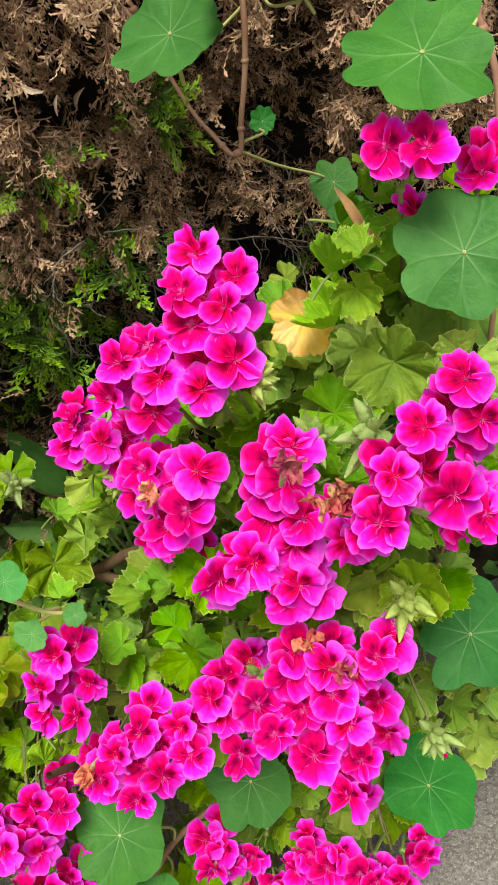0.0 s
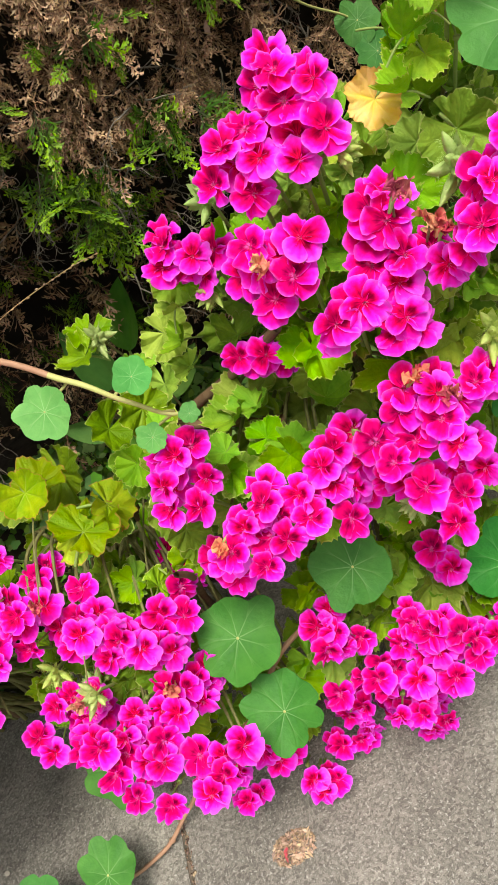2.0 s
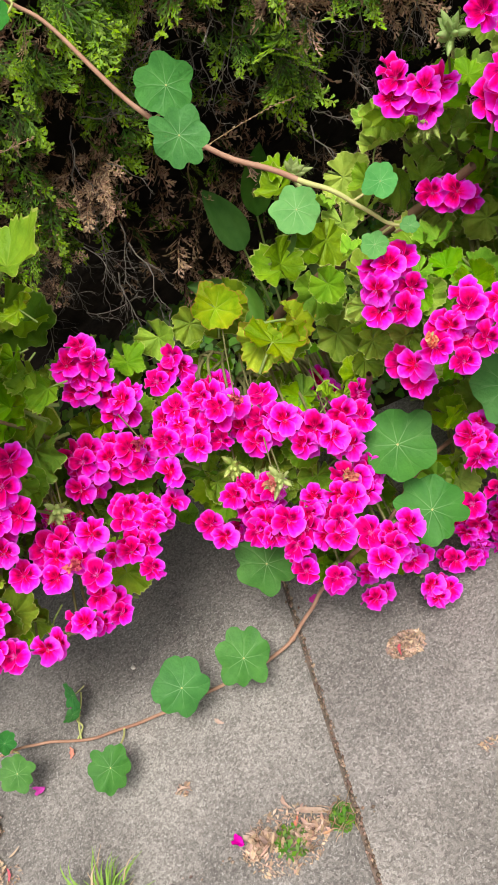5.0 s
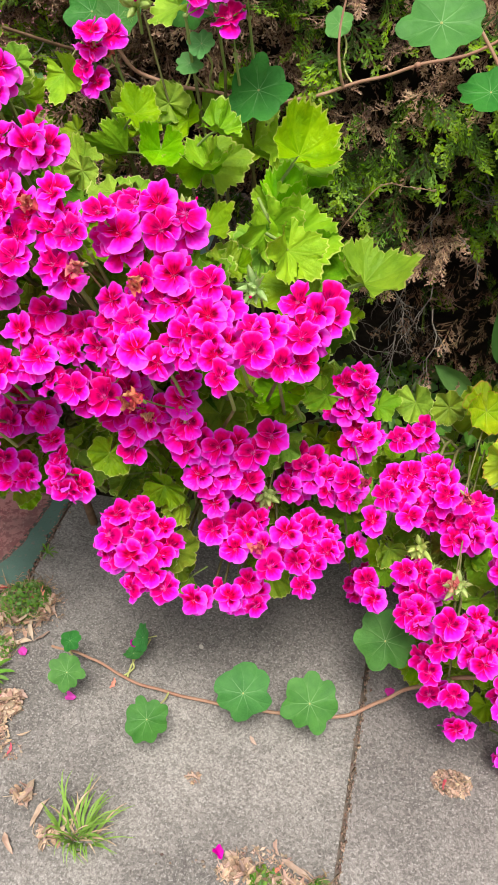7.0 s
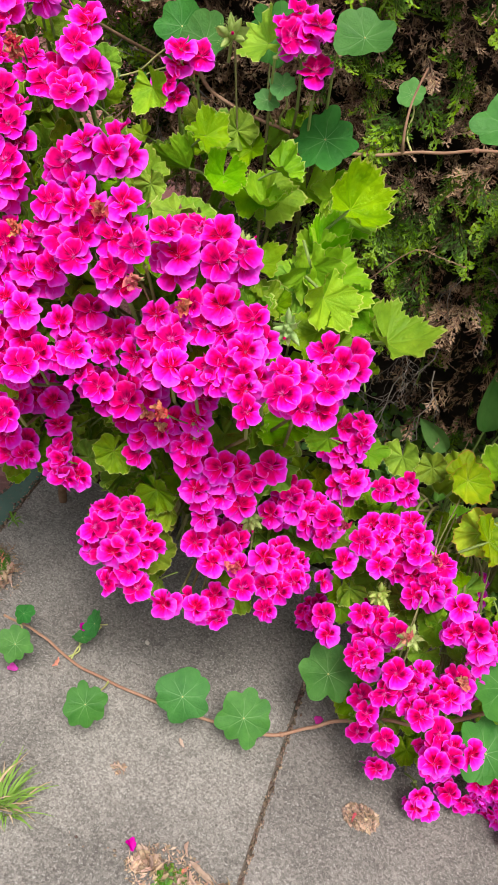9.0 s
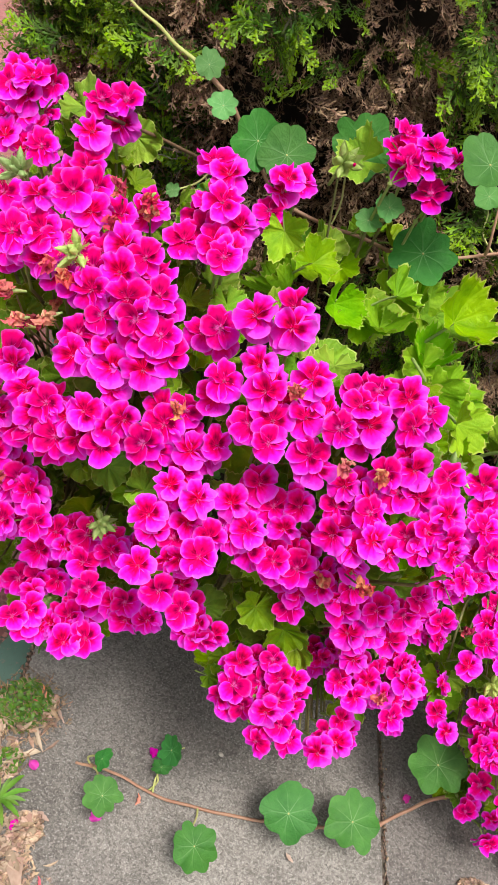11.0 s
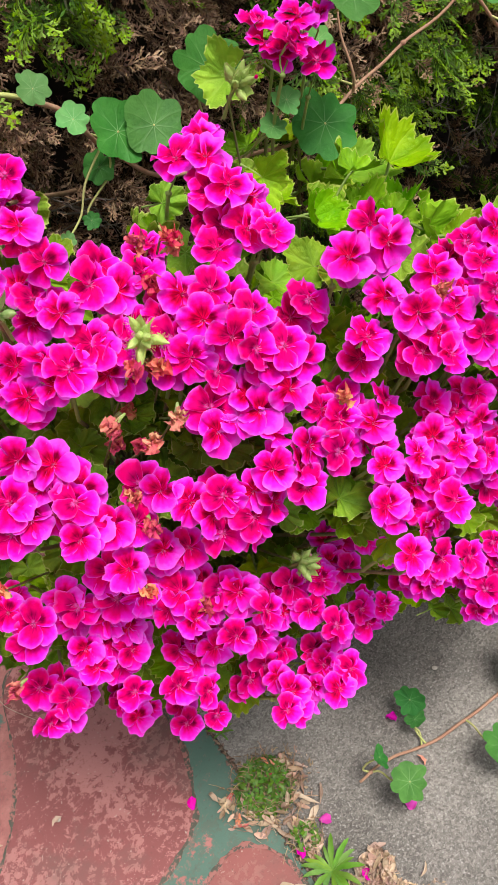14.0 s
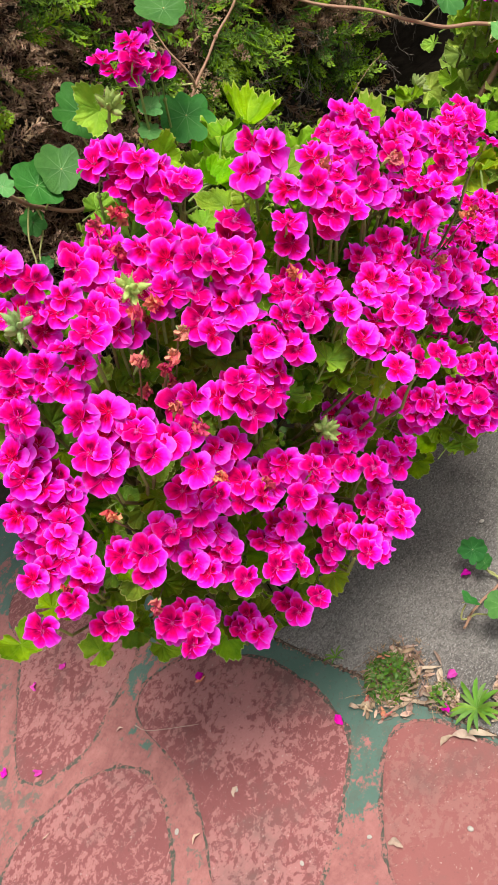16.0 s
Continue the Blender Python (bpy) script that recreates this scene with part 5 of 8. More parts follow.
shrub_middle.bloom((-0.786, 0.284, 0.678))
shrub_middle.bloom((-0.845, 0.337, 0.597))
shrub_middle.bloom((-0.860, 0.330, 0.564))
shrub_middle.bloom((-0.638, 0.511, 0.504), (-0.617, 0.523, 0.511), (-0.611, 0.508, 0.496))
shrub_middle.bloom((-0.631, 0.498, 0.470))
shrub_middle.bloom((-0.602, 0.487, 0.441))
shrub_middle.bloom((-0.957, 0.351, 0.489))
shrub_middle.bloom((-0.671, 0.440, 0.422), (-0.687, 0.422, 0.402))
shrub_middle.bloom((-0.711, 0.344, 0.417))
shrub_middle.bloom((-0.650, 0.406, 0.355))
shrub_middle.bloom((-0.663, 0.359, 0.336), (-0.643, 0.365, 0.328), (-0.652, 0.348, 0.305))
shrub_middle.bloom((-0.721, 0.336, 0.311), (-0.708, 0.317, 0.290))
shrub_left.bloom((-1.141, 0.555, 0.881), (-1.136, 0.535, 0.854))
shrub_left.bloom((-0.987, 0.327, 0.448), (-1.009, 0.328, 0.439), (-1.015, 0.331, 0.466))
shrub_left.bloom((-1.001, 0.455, 0.889), (-1.010, 0.468, 0.882), (-0.982, 0.456, 0.871), (-1.001, 0.483, 0.902), (-1.011, 0.459, 0.857))
shrub_left.bloom((-0.990, 0.421, 0.855))
shrub_left.bloom((-1.088, 0.454, 0.853), (-1.113, 0.449, 0.854), (-1.082, 0.437, 0.833), (-1.076, 0.423, 0.843), (-1.116, 0.437, 0.829))
shrub_left.bloom((-1.160, 0.447, 0.860), (-1.132, 0.452, 0.867))
shrub_left.bloom((-1.115, 0.470, 0.867))
shrub_left.bloom((-1.056, 0.414, 0.841))
shrub_left.bloom((-1.037, 0.390, 0.821), (-1.062, 0.383, 0.817))
shrub_left.bloom((-1.095, 0.392, 0.811), (-1.098, 0.408, 0.821), (-1.083, 0.380, 0.795))
shrub_left.bloom((-0.980, 0.400, 0.797))
shrub_left.bloom((-0.967, 0.345, 0.781))
shrub_left.bloom((-1.038, 0.356, 0.766), (-1.018, 0.364, 0.781), (-1.028, 0.369, 0.795))
shrub_left.bloom((-1.070, 0.368, 0.773), (-1.065, 0.360, 0.758), (-1.098, 0.372, 0.775))
shrub_left.bloom((-0.993, 0.356, 0.729), (-1.010, 0.335, 0.728), (-0.981, 0.327, 0.709), (-0.961, 0.337, 0.714), (-1.010, 0.329, 0.698))
shrub_left.bloom((-1.134, 0.430, 0.828), (-1.149, 0.426, 0.809))
shrub_left.bloom((-1.176, 0.422, 0.831))
shrub_left.bloom((-1.062, 0.353, 0.739), (-1.045, 0.328, 0.729), (-1.079, 0.329, 0.726), (-1.060, 0.317, 0.702))
shrub_left.bloom((-1.024, 0.321, 0.713))
shrub_left.bloom((-0.991, 0.302, 0.686), (-0.966, 0.290, 0.689))
shrub_left.bloom((-0.970, 0.296, 0.650), (-0.947, 0.289, 0.646), (-0.969, 0.268, 0.633), (-0.953, 0.263, 0.645))
shrub_left.bloom((-0.999, 0.285, 0.644), (-1.005, 0.287, 0.661))
shrub_left.bloom((-1.156, 0.374, 0.724), (-1.141, 0.362, 0.709), (-1.130, 0.349, 0.694), (-1.118, 0.347, 0.711))
shrub_left.bloom((-1.105, 0.332, 0.686))
shrub_left.bloom((-0.973, 0.368, 0.509))
shrub_left.bloom((-0.982, 0.250, 0.603), (-0.958, 0.240, 0.594))
shrub_left.bloom((-1.070, 0.364, 0.524), (-1.066, 0.342, 0.505), (-1.041, 0.354, 0.517))
shrub_left.bloom((-1.142, 0.356, 0.598), (-1.129, 0.348, 0.591))
shrub_left.bloom((-1.330, 0.472, 0.626), (-1.362, 0.477, 0.614))
shrub_left.bloom((-1.348, 0.480, 0.542))
shrub_left.bloom((-1.119, 0.361, 0.486))
shrub_left.bloom((-1.097, 0.363, 0.437), (-1.118, 0.341, 0.434), (-1.141, 0.362, 0.428))
shrub_left.bloom((-1.072, 0.326, 0.427), (-1.091, 0.320, 0.414), (-1.072, 0.304, 0.410), (-1.050, 0.311, 0.412))
shrub_left.bloom((-1.016, 0.502, 0.902))
shrub_left.bloom((-1.158, 0.532, 0.830), (-1.166, 0.531, 0.812))
shrub_left.bloom((-1.178, 0.487, 0.803), (-1.196, 0.514, 0.793), (-1.202, 0.492, 0.776), (-1.211, 0.511, 0.781))
shrub_left.bloom((-1.235, 0.428, 0.777), (-1.217, 0.414, 0.768))
shrub_left.bloom((-1.218, 0.388, 0.746), (-1.228, 0.373, 0.726), (-1.250, 0.402, 0.742))
shrub_left.bloom((-1.257, 0.416, 0.753))
shrub_left.bloom((-1.183, 0.376, 0.705), (-1.200, 0.380, 0.712))
shrub_left.bloom((-1.151, 0.375, 0.647), (-1.171, 0.377, 0.660))
shrub_left.bloom((-1.009, 0.389, 0.521))
shrub_left.bloom((-1.008, 0.353, 0.508))
shrub_left.bloom((-1.118, 0.326, 0.572), (-1.148, 0.329, 0.562))
shrub_left.bloom((-1.055, 0.317, 0.494))
shrub_left.bloom((-1.216, 0.407, 0.638))
shrub_left.bloom((-1.201, 0.379, 0.618), (-1.173, 0.367, 0.611), (-1.175, 0.349, 0.594))
shrub_left.bloom((-1.205, 0.363, 0.678))
shrub_left.bloom((-1.251, 0.409, 0.616), (-1.235, 0.401, 0.594), (-1.264, 0.399, 0.577), (-1.223, 0.390, 0.580))
shrub_left.bloom((-1.302, 0.436, 0.629), (-1.288, 0.413, 0.625))
shrub_left.bloom((-1.231, 0.382, 0.559), (-1.263, 0.388, 0.557))
shrub_left.bloom((-1.192, 0.382, 0.515), (-1.208, 0.365, 0.492), (-1.190, 0.346, 0.486))
shrub_left.bloom((-1.162, 0.363, 0.515))
shrub_left.bloom((-1.131, 0.309, 0.431))
shrub_left.bloom((-1.246, 0.364, 0.528))
shrub_left.bloom((-1.258, 0.466, 0.365), (-1.252, 0.448, 0.352))
shrub_left.bloom((-1.317, 0.444, 0.505), (-1.300, 0.421, 0.494), (-1.325, 0.417, 0.486))
shrub_left.bloom((-1.213, 0.390, 0.380), (-1.182, 0.381, 0.370))
shrub_left.bloom((-1.239, 0.615, 0.885), (-1.218, 0.622, 0.893), (-1.200, 0.632, 0.889))
shrub_left.bloom((-1.145, 0.606, 0.894), (-1.121, 0.617, 0.896))
shrub_left.bloom((-1.239, 0.601, 0.837), (-1.217, 0.605, 0.829))
shrub_left.bloom((-1.186, 0.547, 0.858))
shrub_left.bloom((-1.218, 0.535, 0.808))
shrub_left.bloom((-1.065, 0.486, 0.855))
shrub_left.bloom((-1.028, 0.444, 0.849))
shrub_left.bloom((-1.103, 0.364, 0.519))
shrub_left.bloom((-1.005, 0.259, 0.621))
shrub_left.bloom((-1.041, 0.341, 0.439))
shrub_left.bloom((-1.269, 0.541, 0.738))
shrub_left.bloom((-1.320, 0.554, 0.684))
shrub_left.bloom((-1.262, 0.538, 0.685))
shrub_left.bloom((-1.368, 0.511, 0.647))
shrub_left.bloom((-1.402, 0.501, 0.607))
shrub_left.bloom((-1.253, 0.521, 0.777))

# the rest of the flowers and leaves, shrub by shrub
shrub_right.head(0.115, 0.491, 0.747, 0.021)
shrub_right.head(0.096, 0.505, 0.75, 0.022)
shrub_right.head(0.065, 0.373, 0.642, 0.026)
shrub_right.head(0.015, 0.306, 0.676, 0.021)
shrub_right.head(-0.002, 0.303, 0.654, 0.022)
shrub_right.head(-0.028, 0.329, 0.627, 0.02)
shrub_right.head(-0.031, 0.308, 0.528, 0.017)
shrub_right.head(-0.041, 0.357, 0.654, 0.018)
shrub_right.head(-0.042, 0.509, 0.707, 0.031)
shrub_right.head(-0.05, 0.311, 0.438, 0.024)
shrub_right.head(-0.055, 0.421, 0.713, 0.025)
shrub_right.head(-0.056, 0.325, 0.599, 0.015)
shrub_right.head(-0.056, 0.3, 0.459, 0.025)
shrub_right.head(-0.057, 0.301, 0.54, 0.02)
shrub_right.head(-0.072, 0.41, 0.035, 0.029)
shrub_right.head(-0.078, 0.304, 0.532, 0.028)
shrub_right.head(-0.085, 0.341, 0.61, 0.03)
shrub_right.head(-0.095, 0.306, 0.46, 0.027)
shrub_right.head(-0.099, 0.436, 0.714, 0.027)
shrub_right.head(-0.099, 0.389, 0.645, 0.027)
shrub_right.head(-0.107, 0.364, 0.267, 0.023)
shrub_right.head(-0.124, 0.294, 0.239, 0.025)
shrub_right.head(-0.129, 0.416, 0.644, 0.023)
shrub_right.head(-0.14, 0.362, 0.479, 0.028)
shrub_right.head(-0.144, 0.35, 0.44, 0.022)
shrub_right.head(-0.144, 0.298, 0.25, 0.038)
shrub_right.head(-0.146, 0.285, 0.206, 0.03)
shrub_right.head(-0.163, 0.501, 0.495, 0.025)
shrub_right.head(-0.17, 0.5, 0.623, 0.018)
shrub_right.head(-0.188, 0.343, 0.461, 0.026)
shrub_right.head(-0.19, 0.522, 0.636, 0.018)
shrub_right.head(-0.218, 0.337, 0.251, 0.025)
shrub_right.head(-0.222, 0.359, 0.042, 0.041)
shrub_right.head(-0.222, 0.318, 0.202, 0.03)
shrub_right.head(-0.227, 0.342, 0.47, 0.033)
shrub_right.head(-0.244, 0.34, 0.282, 0.028)
shrub_right.head(-0.259, 0.392, 0.486, 0.025)
shrub_right.head(-0.27, 0.413, 0.513, 0.033)
shrub_right.head(-0.284, 0.377, 0.405, 0.022)
shrub_right.head(-0.288, 0.353, 0.086, 0.034)
shrub_right.head(-0.185, 0.312, 0.15, 0.026)
shrub_right.head(-0.231, 0.341, 0.07, 0.026)
shrub_right.head(-0.201, 0.322, 0.055, 0.025)
shrub_right.head(-0.258, 0.352, 0.1, 0.026)
shrub_right.head(-0.257, 0.331, 0.045, 0.024)
shrub_right.head(-0.168, 0.303, 0.21, 0.026)
shrub_right.head(-0.248, 0.345, 0.17, 0.024)
shrub_right.head(-0.125, 0.286, 0.21, 0.024)
shrub_right.head(-0.154, 0.305, 0.13, 0.024)
shrub_right.head(-0.29, 0.335, 0.04, 0.022)
shrub_right.head(-0.199, 0.321, 0.18, 0.024)
shrub_right.head(-0.079, 0.33, 0.16, 0.018)
shrub_right.head(0.047, 0.345, 0.602, 0.03)
shrub_right.head(0.1, 0.5, 0.7, 0.024)
shrub_right.head(0.15, 0.5, 0.72, 0.026)
shrub_right.leaf(0.004, 0.462, 0.682, 0.024, "orange", (0.0, -0.8, 0.6))
shrub_right.leaf(0.029, 0.435, 0.722, 0.020, "bright")
shrub_right.leaf(0.019, 0.430, 0.690, 0.019, "bright")
shrub_right.leaf(0.040, 0.436, 0.704, 0.017, "bright")
shrub_right.leaf(0.048, 0.438, 0.640, 0.033, "mid", (0.0, -0.9, 0.1))
shrub_right.leaf(0.068, 0.412, 0.672, 0.032, "mid", (0.2, -0.9, 0.1))
shrub_right.leaf(0.088, 0.420, 0.630, 0.030, "mid")
shrub_right.leaf(0.010, 0.480, 0.600, 0.028, "mid")
shrub_right.leaf(0.049, 0.428, 0.730, 0.017, "bright")
shrub_right.leaf(0.058, 0.440, 0.658, 0.023, "mid")
shrub_right.leaf(0.004, 0.587, 0.646, 0.015, "mid")
shrub_right.leaf(-0.056, 0.457, 0.614, 0.018, "bright")
shrub_right.leaf(-0.145, 0.537, 0.378, 0.033, "mid")
shrub_right.leaf(-0.194, 0.552, 0.384, 0.033, "mid")
shrub_right.leaf(-0.022, 0.491, 0.635, 0.026, "mid")
shrub_right.leaf(0.037, 0.510, 0.607, 0.028, "mid")
shrub_right.leaf(0.097, 0.560, 0.712, 0.024, "bright")
shrub_right.leaf(0.087, 0.565, 0.686, 0.023, "bright")
shrub_right.leaf(0.077, 0.555, 0.655, 0.025, "bright")
shrub_right.leaf(0.113, 0.570, 0.600, 0.023, "bright")
shrub_right.leaf(0.065, 0.550, 0.618, 0.023, "bright")
shrub_right.leaf(0.105, 0.560, 0.662, 0.025, "bright")
shrub_right.leaf(0.140, 0.575, 0.605, 0.029, "bright")
shrub_right.leaf(0.125, 0.565, 0.640, 0.028, "bright")
shrub_right.leaf(0.030, 0.560, 0.600, 0.028, "bright")
shrub_right.leaf(0.056, 0.565, 0.682, 0.024, "bright")
shrub_right.leaf(0.090, 0.550, 0.575, 0.026, "bright")
shrub_right.leaf(0.155, 0.580, 0.660, 0.024, "bright")
shrub_right.leaf(-0.077, 0.660, 0.456, 0.036, "mid")
shrub_right.leaf(-0.027, 0.660, 0.453, 0.030, "mid")
shrub_right.leaf(-0.129, 0.640, 0.424, 0.034, "mid")
shrub_right.leaf(-0.189, 0.640, 0.446, 0.036, "mid")
shrub_right.leaf(-0.252, 0.640, 0.489, 0.034, "mid")
shrub_right.leaf(-0.105, 0.620, 0.392, 0.030, "mid")
shrub_right.leaf(-0.091, 0.680, 0.445, 0.034, "mid")
shrub_right.leaf(-0.020, 0.660, 0.402, 0.030, "mid")
shrub_right.leaf(-0.110, 0.380, 0.219, 0.028, "mid")
shrub_right.leaf(-0.096, 0.360, 0.188, 0.028, "mid")
shrub_right.leaf(-0.138, 0.360, 0.181, 0.028, "mid")
shrub_right.leaf(-0.080, 0.400, 0.176, 0.028, "mid")
shrub_right.leaf(-0.139, 0.420, 0.243, 0.028, "mid")
shrub_right.leaf(-0.067, 0.380, 0.158, 0.028, "mid")
shrub_right.leaf(0.044, 0.450, 0.223, 0.028, "mid")
shrub_right.leaf(0.068, 0.500, 0.207, 0.028, "mid")
shrub_right.leaf(0.053, 0.500, 0.259, 0.028, "mid")
shrub_right.leaf(0.011, 0.420, 0.171, 0.028, "mid")
shrub_right.leaf(0.000, 0.420, 0.238, 0.030, "mid")
shrub_right.leaf(0.021, 0.420, 0.163, 0.026, "mid")
shrub_right.leaf(-0.004, 0.400, 0.165, 0.025, "mid")
shrub_right.leaf(-0.012, 0.420, 0.235, 0.024, "mid")
shrub_right.leaf(0.041, 0.440, 0.196, 0.025, "mid")
shrub_right.leaf(0.040, 0.460, 0.386, 0.026, "mid")
shrub_right.leaf(-0.034, 0.460, 0.387, 0.031, "mid")
shrub_right.leaf(-0.195, 0.500, 0.451, 0.026, "bright")
shrub_right.leaf(-0.196, 0.480, 0.415, 0.027, "mid")
shrub_right.leaf(-0.295, 0.620, 0.482, 0.021, "bright")
shrub_right.leaf(-0.233, 0.600, 0.494, 0.022, "bright")
shrub_right.leaf(-0.277, 0.600, 0.457, 0.029, "mid")
shrub_right.leaf(-0.122, 0.520, 0.607, 0.022, "bright")
shrub_right.leaf(-0.056, 0.480, 0.585, 0.017, "mid")
shrub_right.leaf(0.079, 0.500, 0.609, 0.024, "mid")
shrub_right.leaf(0.053, 0.500, 0.594, 0.024, "mid")
shrub_right.leaf(0.062, 0.550, 0.665, 0.017, "bright")
shrub_right.leaf(0.036, 0.550, 0.647, 0.015, "bright")
shrub_right.leaf(0.048, 0.550, 0.631, 0.013, "bright")
shrub_right.leaf(0.024, 0.540, 0.616, 0.016, "bright")
shrub_right.leaf(0.047, 0.550, 0.603, 0.016, "mid")
shrub_right.leaf(0.011, 0.550, 0.627, 0.013, "yellow")
shrub_right.leaf(0.001, 0.550, 0.603, 0.014, "yellow")
shrub_right.leaf(-0.008, 0.550, 0.584, 0.021, "mid")
shrub_right.leaf(-0.235, 0.450, 0.410, 0.024, "bright")
shrub_right.leaf(-0.201, 0.470, 0.433, 0.023, "bright")
shrub_right.buds(0.016, 0.355, 0.664, (-0.6, -0.5, 0.5), 1.3)
shrub_right.buds(-0.02, 0.42, 0.62)
shrub_right.buds(-0.003, 0.330, 0.544)
shrub_right.buds(-0.137, 0.5, 0.663)
shrub_right.buds(-0.122, 0.36, 0.478)
shrub_right.buds(-0.022, 0.33, 0.375)
shrub_right.withered(-0.032, 0.39, 0.638, 0.95)
shrub_right.withered(-0.017, 0.35, 0.636, 0.95)
shrub_right.withered(-0.058, 0.335, 0.487, 0.95)
shrub_right.withered(-0.072, 0.34, 0.497, 0.95)
shrub_right.withered(-0.045, 0.335, 0.49, 0.95)
shrub_low.head(-0.348, 0.322, 0.04, 0.025)
shrub_low.head(-0.369, 0.317, 0.213, 0.023)
shrub_low.head(-0.375, 0.373, 0.366, 0.032)
shrub_low.head(-0.377, 0.528, 0.29, 0.021)
shrub_low.head(-0.382, 0.35, 0.289, 0.027)
shrub_low.head(-0.393, 0.531, 0.257, 0.021)
shrub_low.head(-0.398, 0.322, 0.329, 0.028)
shrub_low.head(-0.399, 0.347, 0.405, 0.031)
shrub_low.head(-0.411, 0.385, 0.375, 0.025)
shrub_low.head(-0.429, 0.321, 0.094, 0.024)
shrub_low.head(-0.432, 0.284, 0.31, 0.023)
shrub_low.head(-0.433, 0.3, 0.29, 0.025)
shrub_low.head(-0.446, 0.349, 0.049, 0.027)
shrub_low.head(-0.451, 0.295, 0.272, 0.025)
shrub_low.head(-0.454, 0.308, 0.319, 0.031)
shrub_low.head(-0.456, 0.359, 0.103, 0.024)
shrub_low.head(-0.459, 0.438, 0.356, 0.028)
shrub_low.head(-0.464, 0.418, 0.374, 0.03)
shrub_low.head(-0.465, 0.292, 0.329, 0.027)
shrub_low.head(-0.481, 0.375, 0.325, 0.026)
shrub_low.head(-0.497, 0.379, 0.3, 0.022)
shrub_low.head(-0.51, 0.339, 0.297, 0.026)
shrub_low.head(-0.512, 0.512, 0.354, 0.03)
shrub_low.head(-0.512, 0.373, 0.319, 0.029)
shrub_low.head(-0.512, 0.428, 0.441, 0.031)
shrub_low.head(-0.521, 0.499, 0.182, 0.029)
shrub_low.head(-0.524, 0.375, 0.292, 0.037)
shrub_low.head(-0.542, 0.521, 0.427, 0.023)
shrub_low.head(-0.545, 0.411, 0.431, 0.033)
shrub_low.head(-0.319, 0.345, 0.05, 0.02)
shrub_low.head(-0.374, 0.32, 0.17, 0.019)
shrub_low.head(-0.355, 0.32, 0.13, 0.017)
shrub_low.head(-0.38, 0.258, 0.285, 0.027)
shrub_low.head(-0.355, 0.319, 0.07, 0.017)
shrub_low.leaf(-0.320, 0.648, 0.530, 0.028, "mid")
shrub_low.leaf(-0.318, 0.659, 0.401, 0.031, "mid")
shrub_low.leaf(-0.412, 0.483, 0.430, 0.040, "yellow")
shrub_low.leaf(-0.309, 0.426, 0.419, 0.024, "mid")
shrub_low.leaf(-0.444, 0.509, 0.321, 0.036, "mid")
shrub_low.leaf(-0.455, 0.576, 0.439, 0.038, "yellow")
shrub_low.leaf(-0.338, 0.534, 0.427, 0.035, "mid")
shrub_low.leaf(-0.362, 0.829, 0.268, 0.046, "mid")
shrub_low.leaf(-0.305, 0.569, 0.466, 0.035, "mid")
shrub_low.leaf(-0.454, 0.643, 0.388, 0.046, "mid")
shrub_low.leaf(-0.333, 0.620, 0.525, 0.030, "mid")
shrub_low.leaf(-0.399, 0.500, 0.414, 0.030, "mid")
shrub_low.leaf(-0.459, 0.550, 0.459, 0.032, "yellow")
shrub_low.leaf(-0.424, 0.500, 0.424, 0.035, "yellow")
shrub_low.leaf(-0.380, 0.500, 0.432, 0.035, "yellow")
shrub_low.leaf(-0.547, 0.600, 0.419, 0.031, "mid")
shrub_low.leaf(-0.502, 0.600, 0.418, 0.027, "mid")
shrub_low.leaf(-0.365, 0.620, 0.427, 0.035, "mid")
shrub_low.leaf(-0.327, 0.500, 0.460, 0.025, "bright")
shrub_low.buds(-0.311, 0.62, 0.535)
shrub_low.buds(-0.467, 0.36, 0.346)
shrub_low.buds(-0.517, 0.42, 0.334)
shrub_middle.head(-0.585, 0.532, 0.09, 0.035)
shrub_middle.head(-0.605, 0.484, 0.439, 0.033)
shrub_middle.head(-0.621, 0.439, 0.4, 0.036)
shrub_middle.head(-0.627, 0.504, 0.496, 0.042)
shrub_middle.head(-0.649, 0.378, 0.333, 0.041)
shrub_middle.head(-0.66, 0.363, 0.348, 0.042)
shrub_middle.head(-0.661, 0.396, 0.673, 0.036)
shrub_middle.head(-0.669, 0.433, 0.416, 0.034)
shrub_middle.head(-0.671, 0.344, 0.632, 0.03)
shrub_middle.head(-0.68, 0.314, 0.695, 0.033)
shrub_middle.head(-0.712, 0.332, 0.396, 0.026)
shrub_middle.head(-0.716, 0.329, 0.299, 0.026)
shrub_middle.head(-0.72, 0.328, 0.417, 0.033)
shrub_middle.head(-0.724, 0.311, 0.688, 0.025)
shrub_middle.head(-0.74, 0.402, 0.362, 0.039)
shrub_middle.head(-0.741, 0.283, 0.715, 0.037)
shrub_middle.head(-0.743, 0.324, 0.408, 0.025)
shrub_middle.head(-0.743, 0.304, 0.301, 0.025)
shrub_middle.head(-0.744, 0.295, 0.329, 0.031)
shrub_middle.head(-0.748, 0.334, 0.52, 0.042)
shrub_middle.head(-0.755, 0.338, 0.712, 0.028)
shrub_middle.head(-0.756, 0.303, 0.683, 0.023)
shrub_middle.head(-0.759, 0.261, 0.362, 0.023)
shrub_middle.head(-0.765, 0.338, 0.484, 0.04)
shrub_middle.head(-0.781, 0.328, 0.741, 0.03)
shrub_middle.head(-0.784, 0.332, 0.545, 0.024)
shrub_middle.head(-0.79, 0.361, 0.78, 0.023)
shrub_middle.head(-0.793, 0.35, 0.606, 0.032)
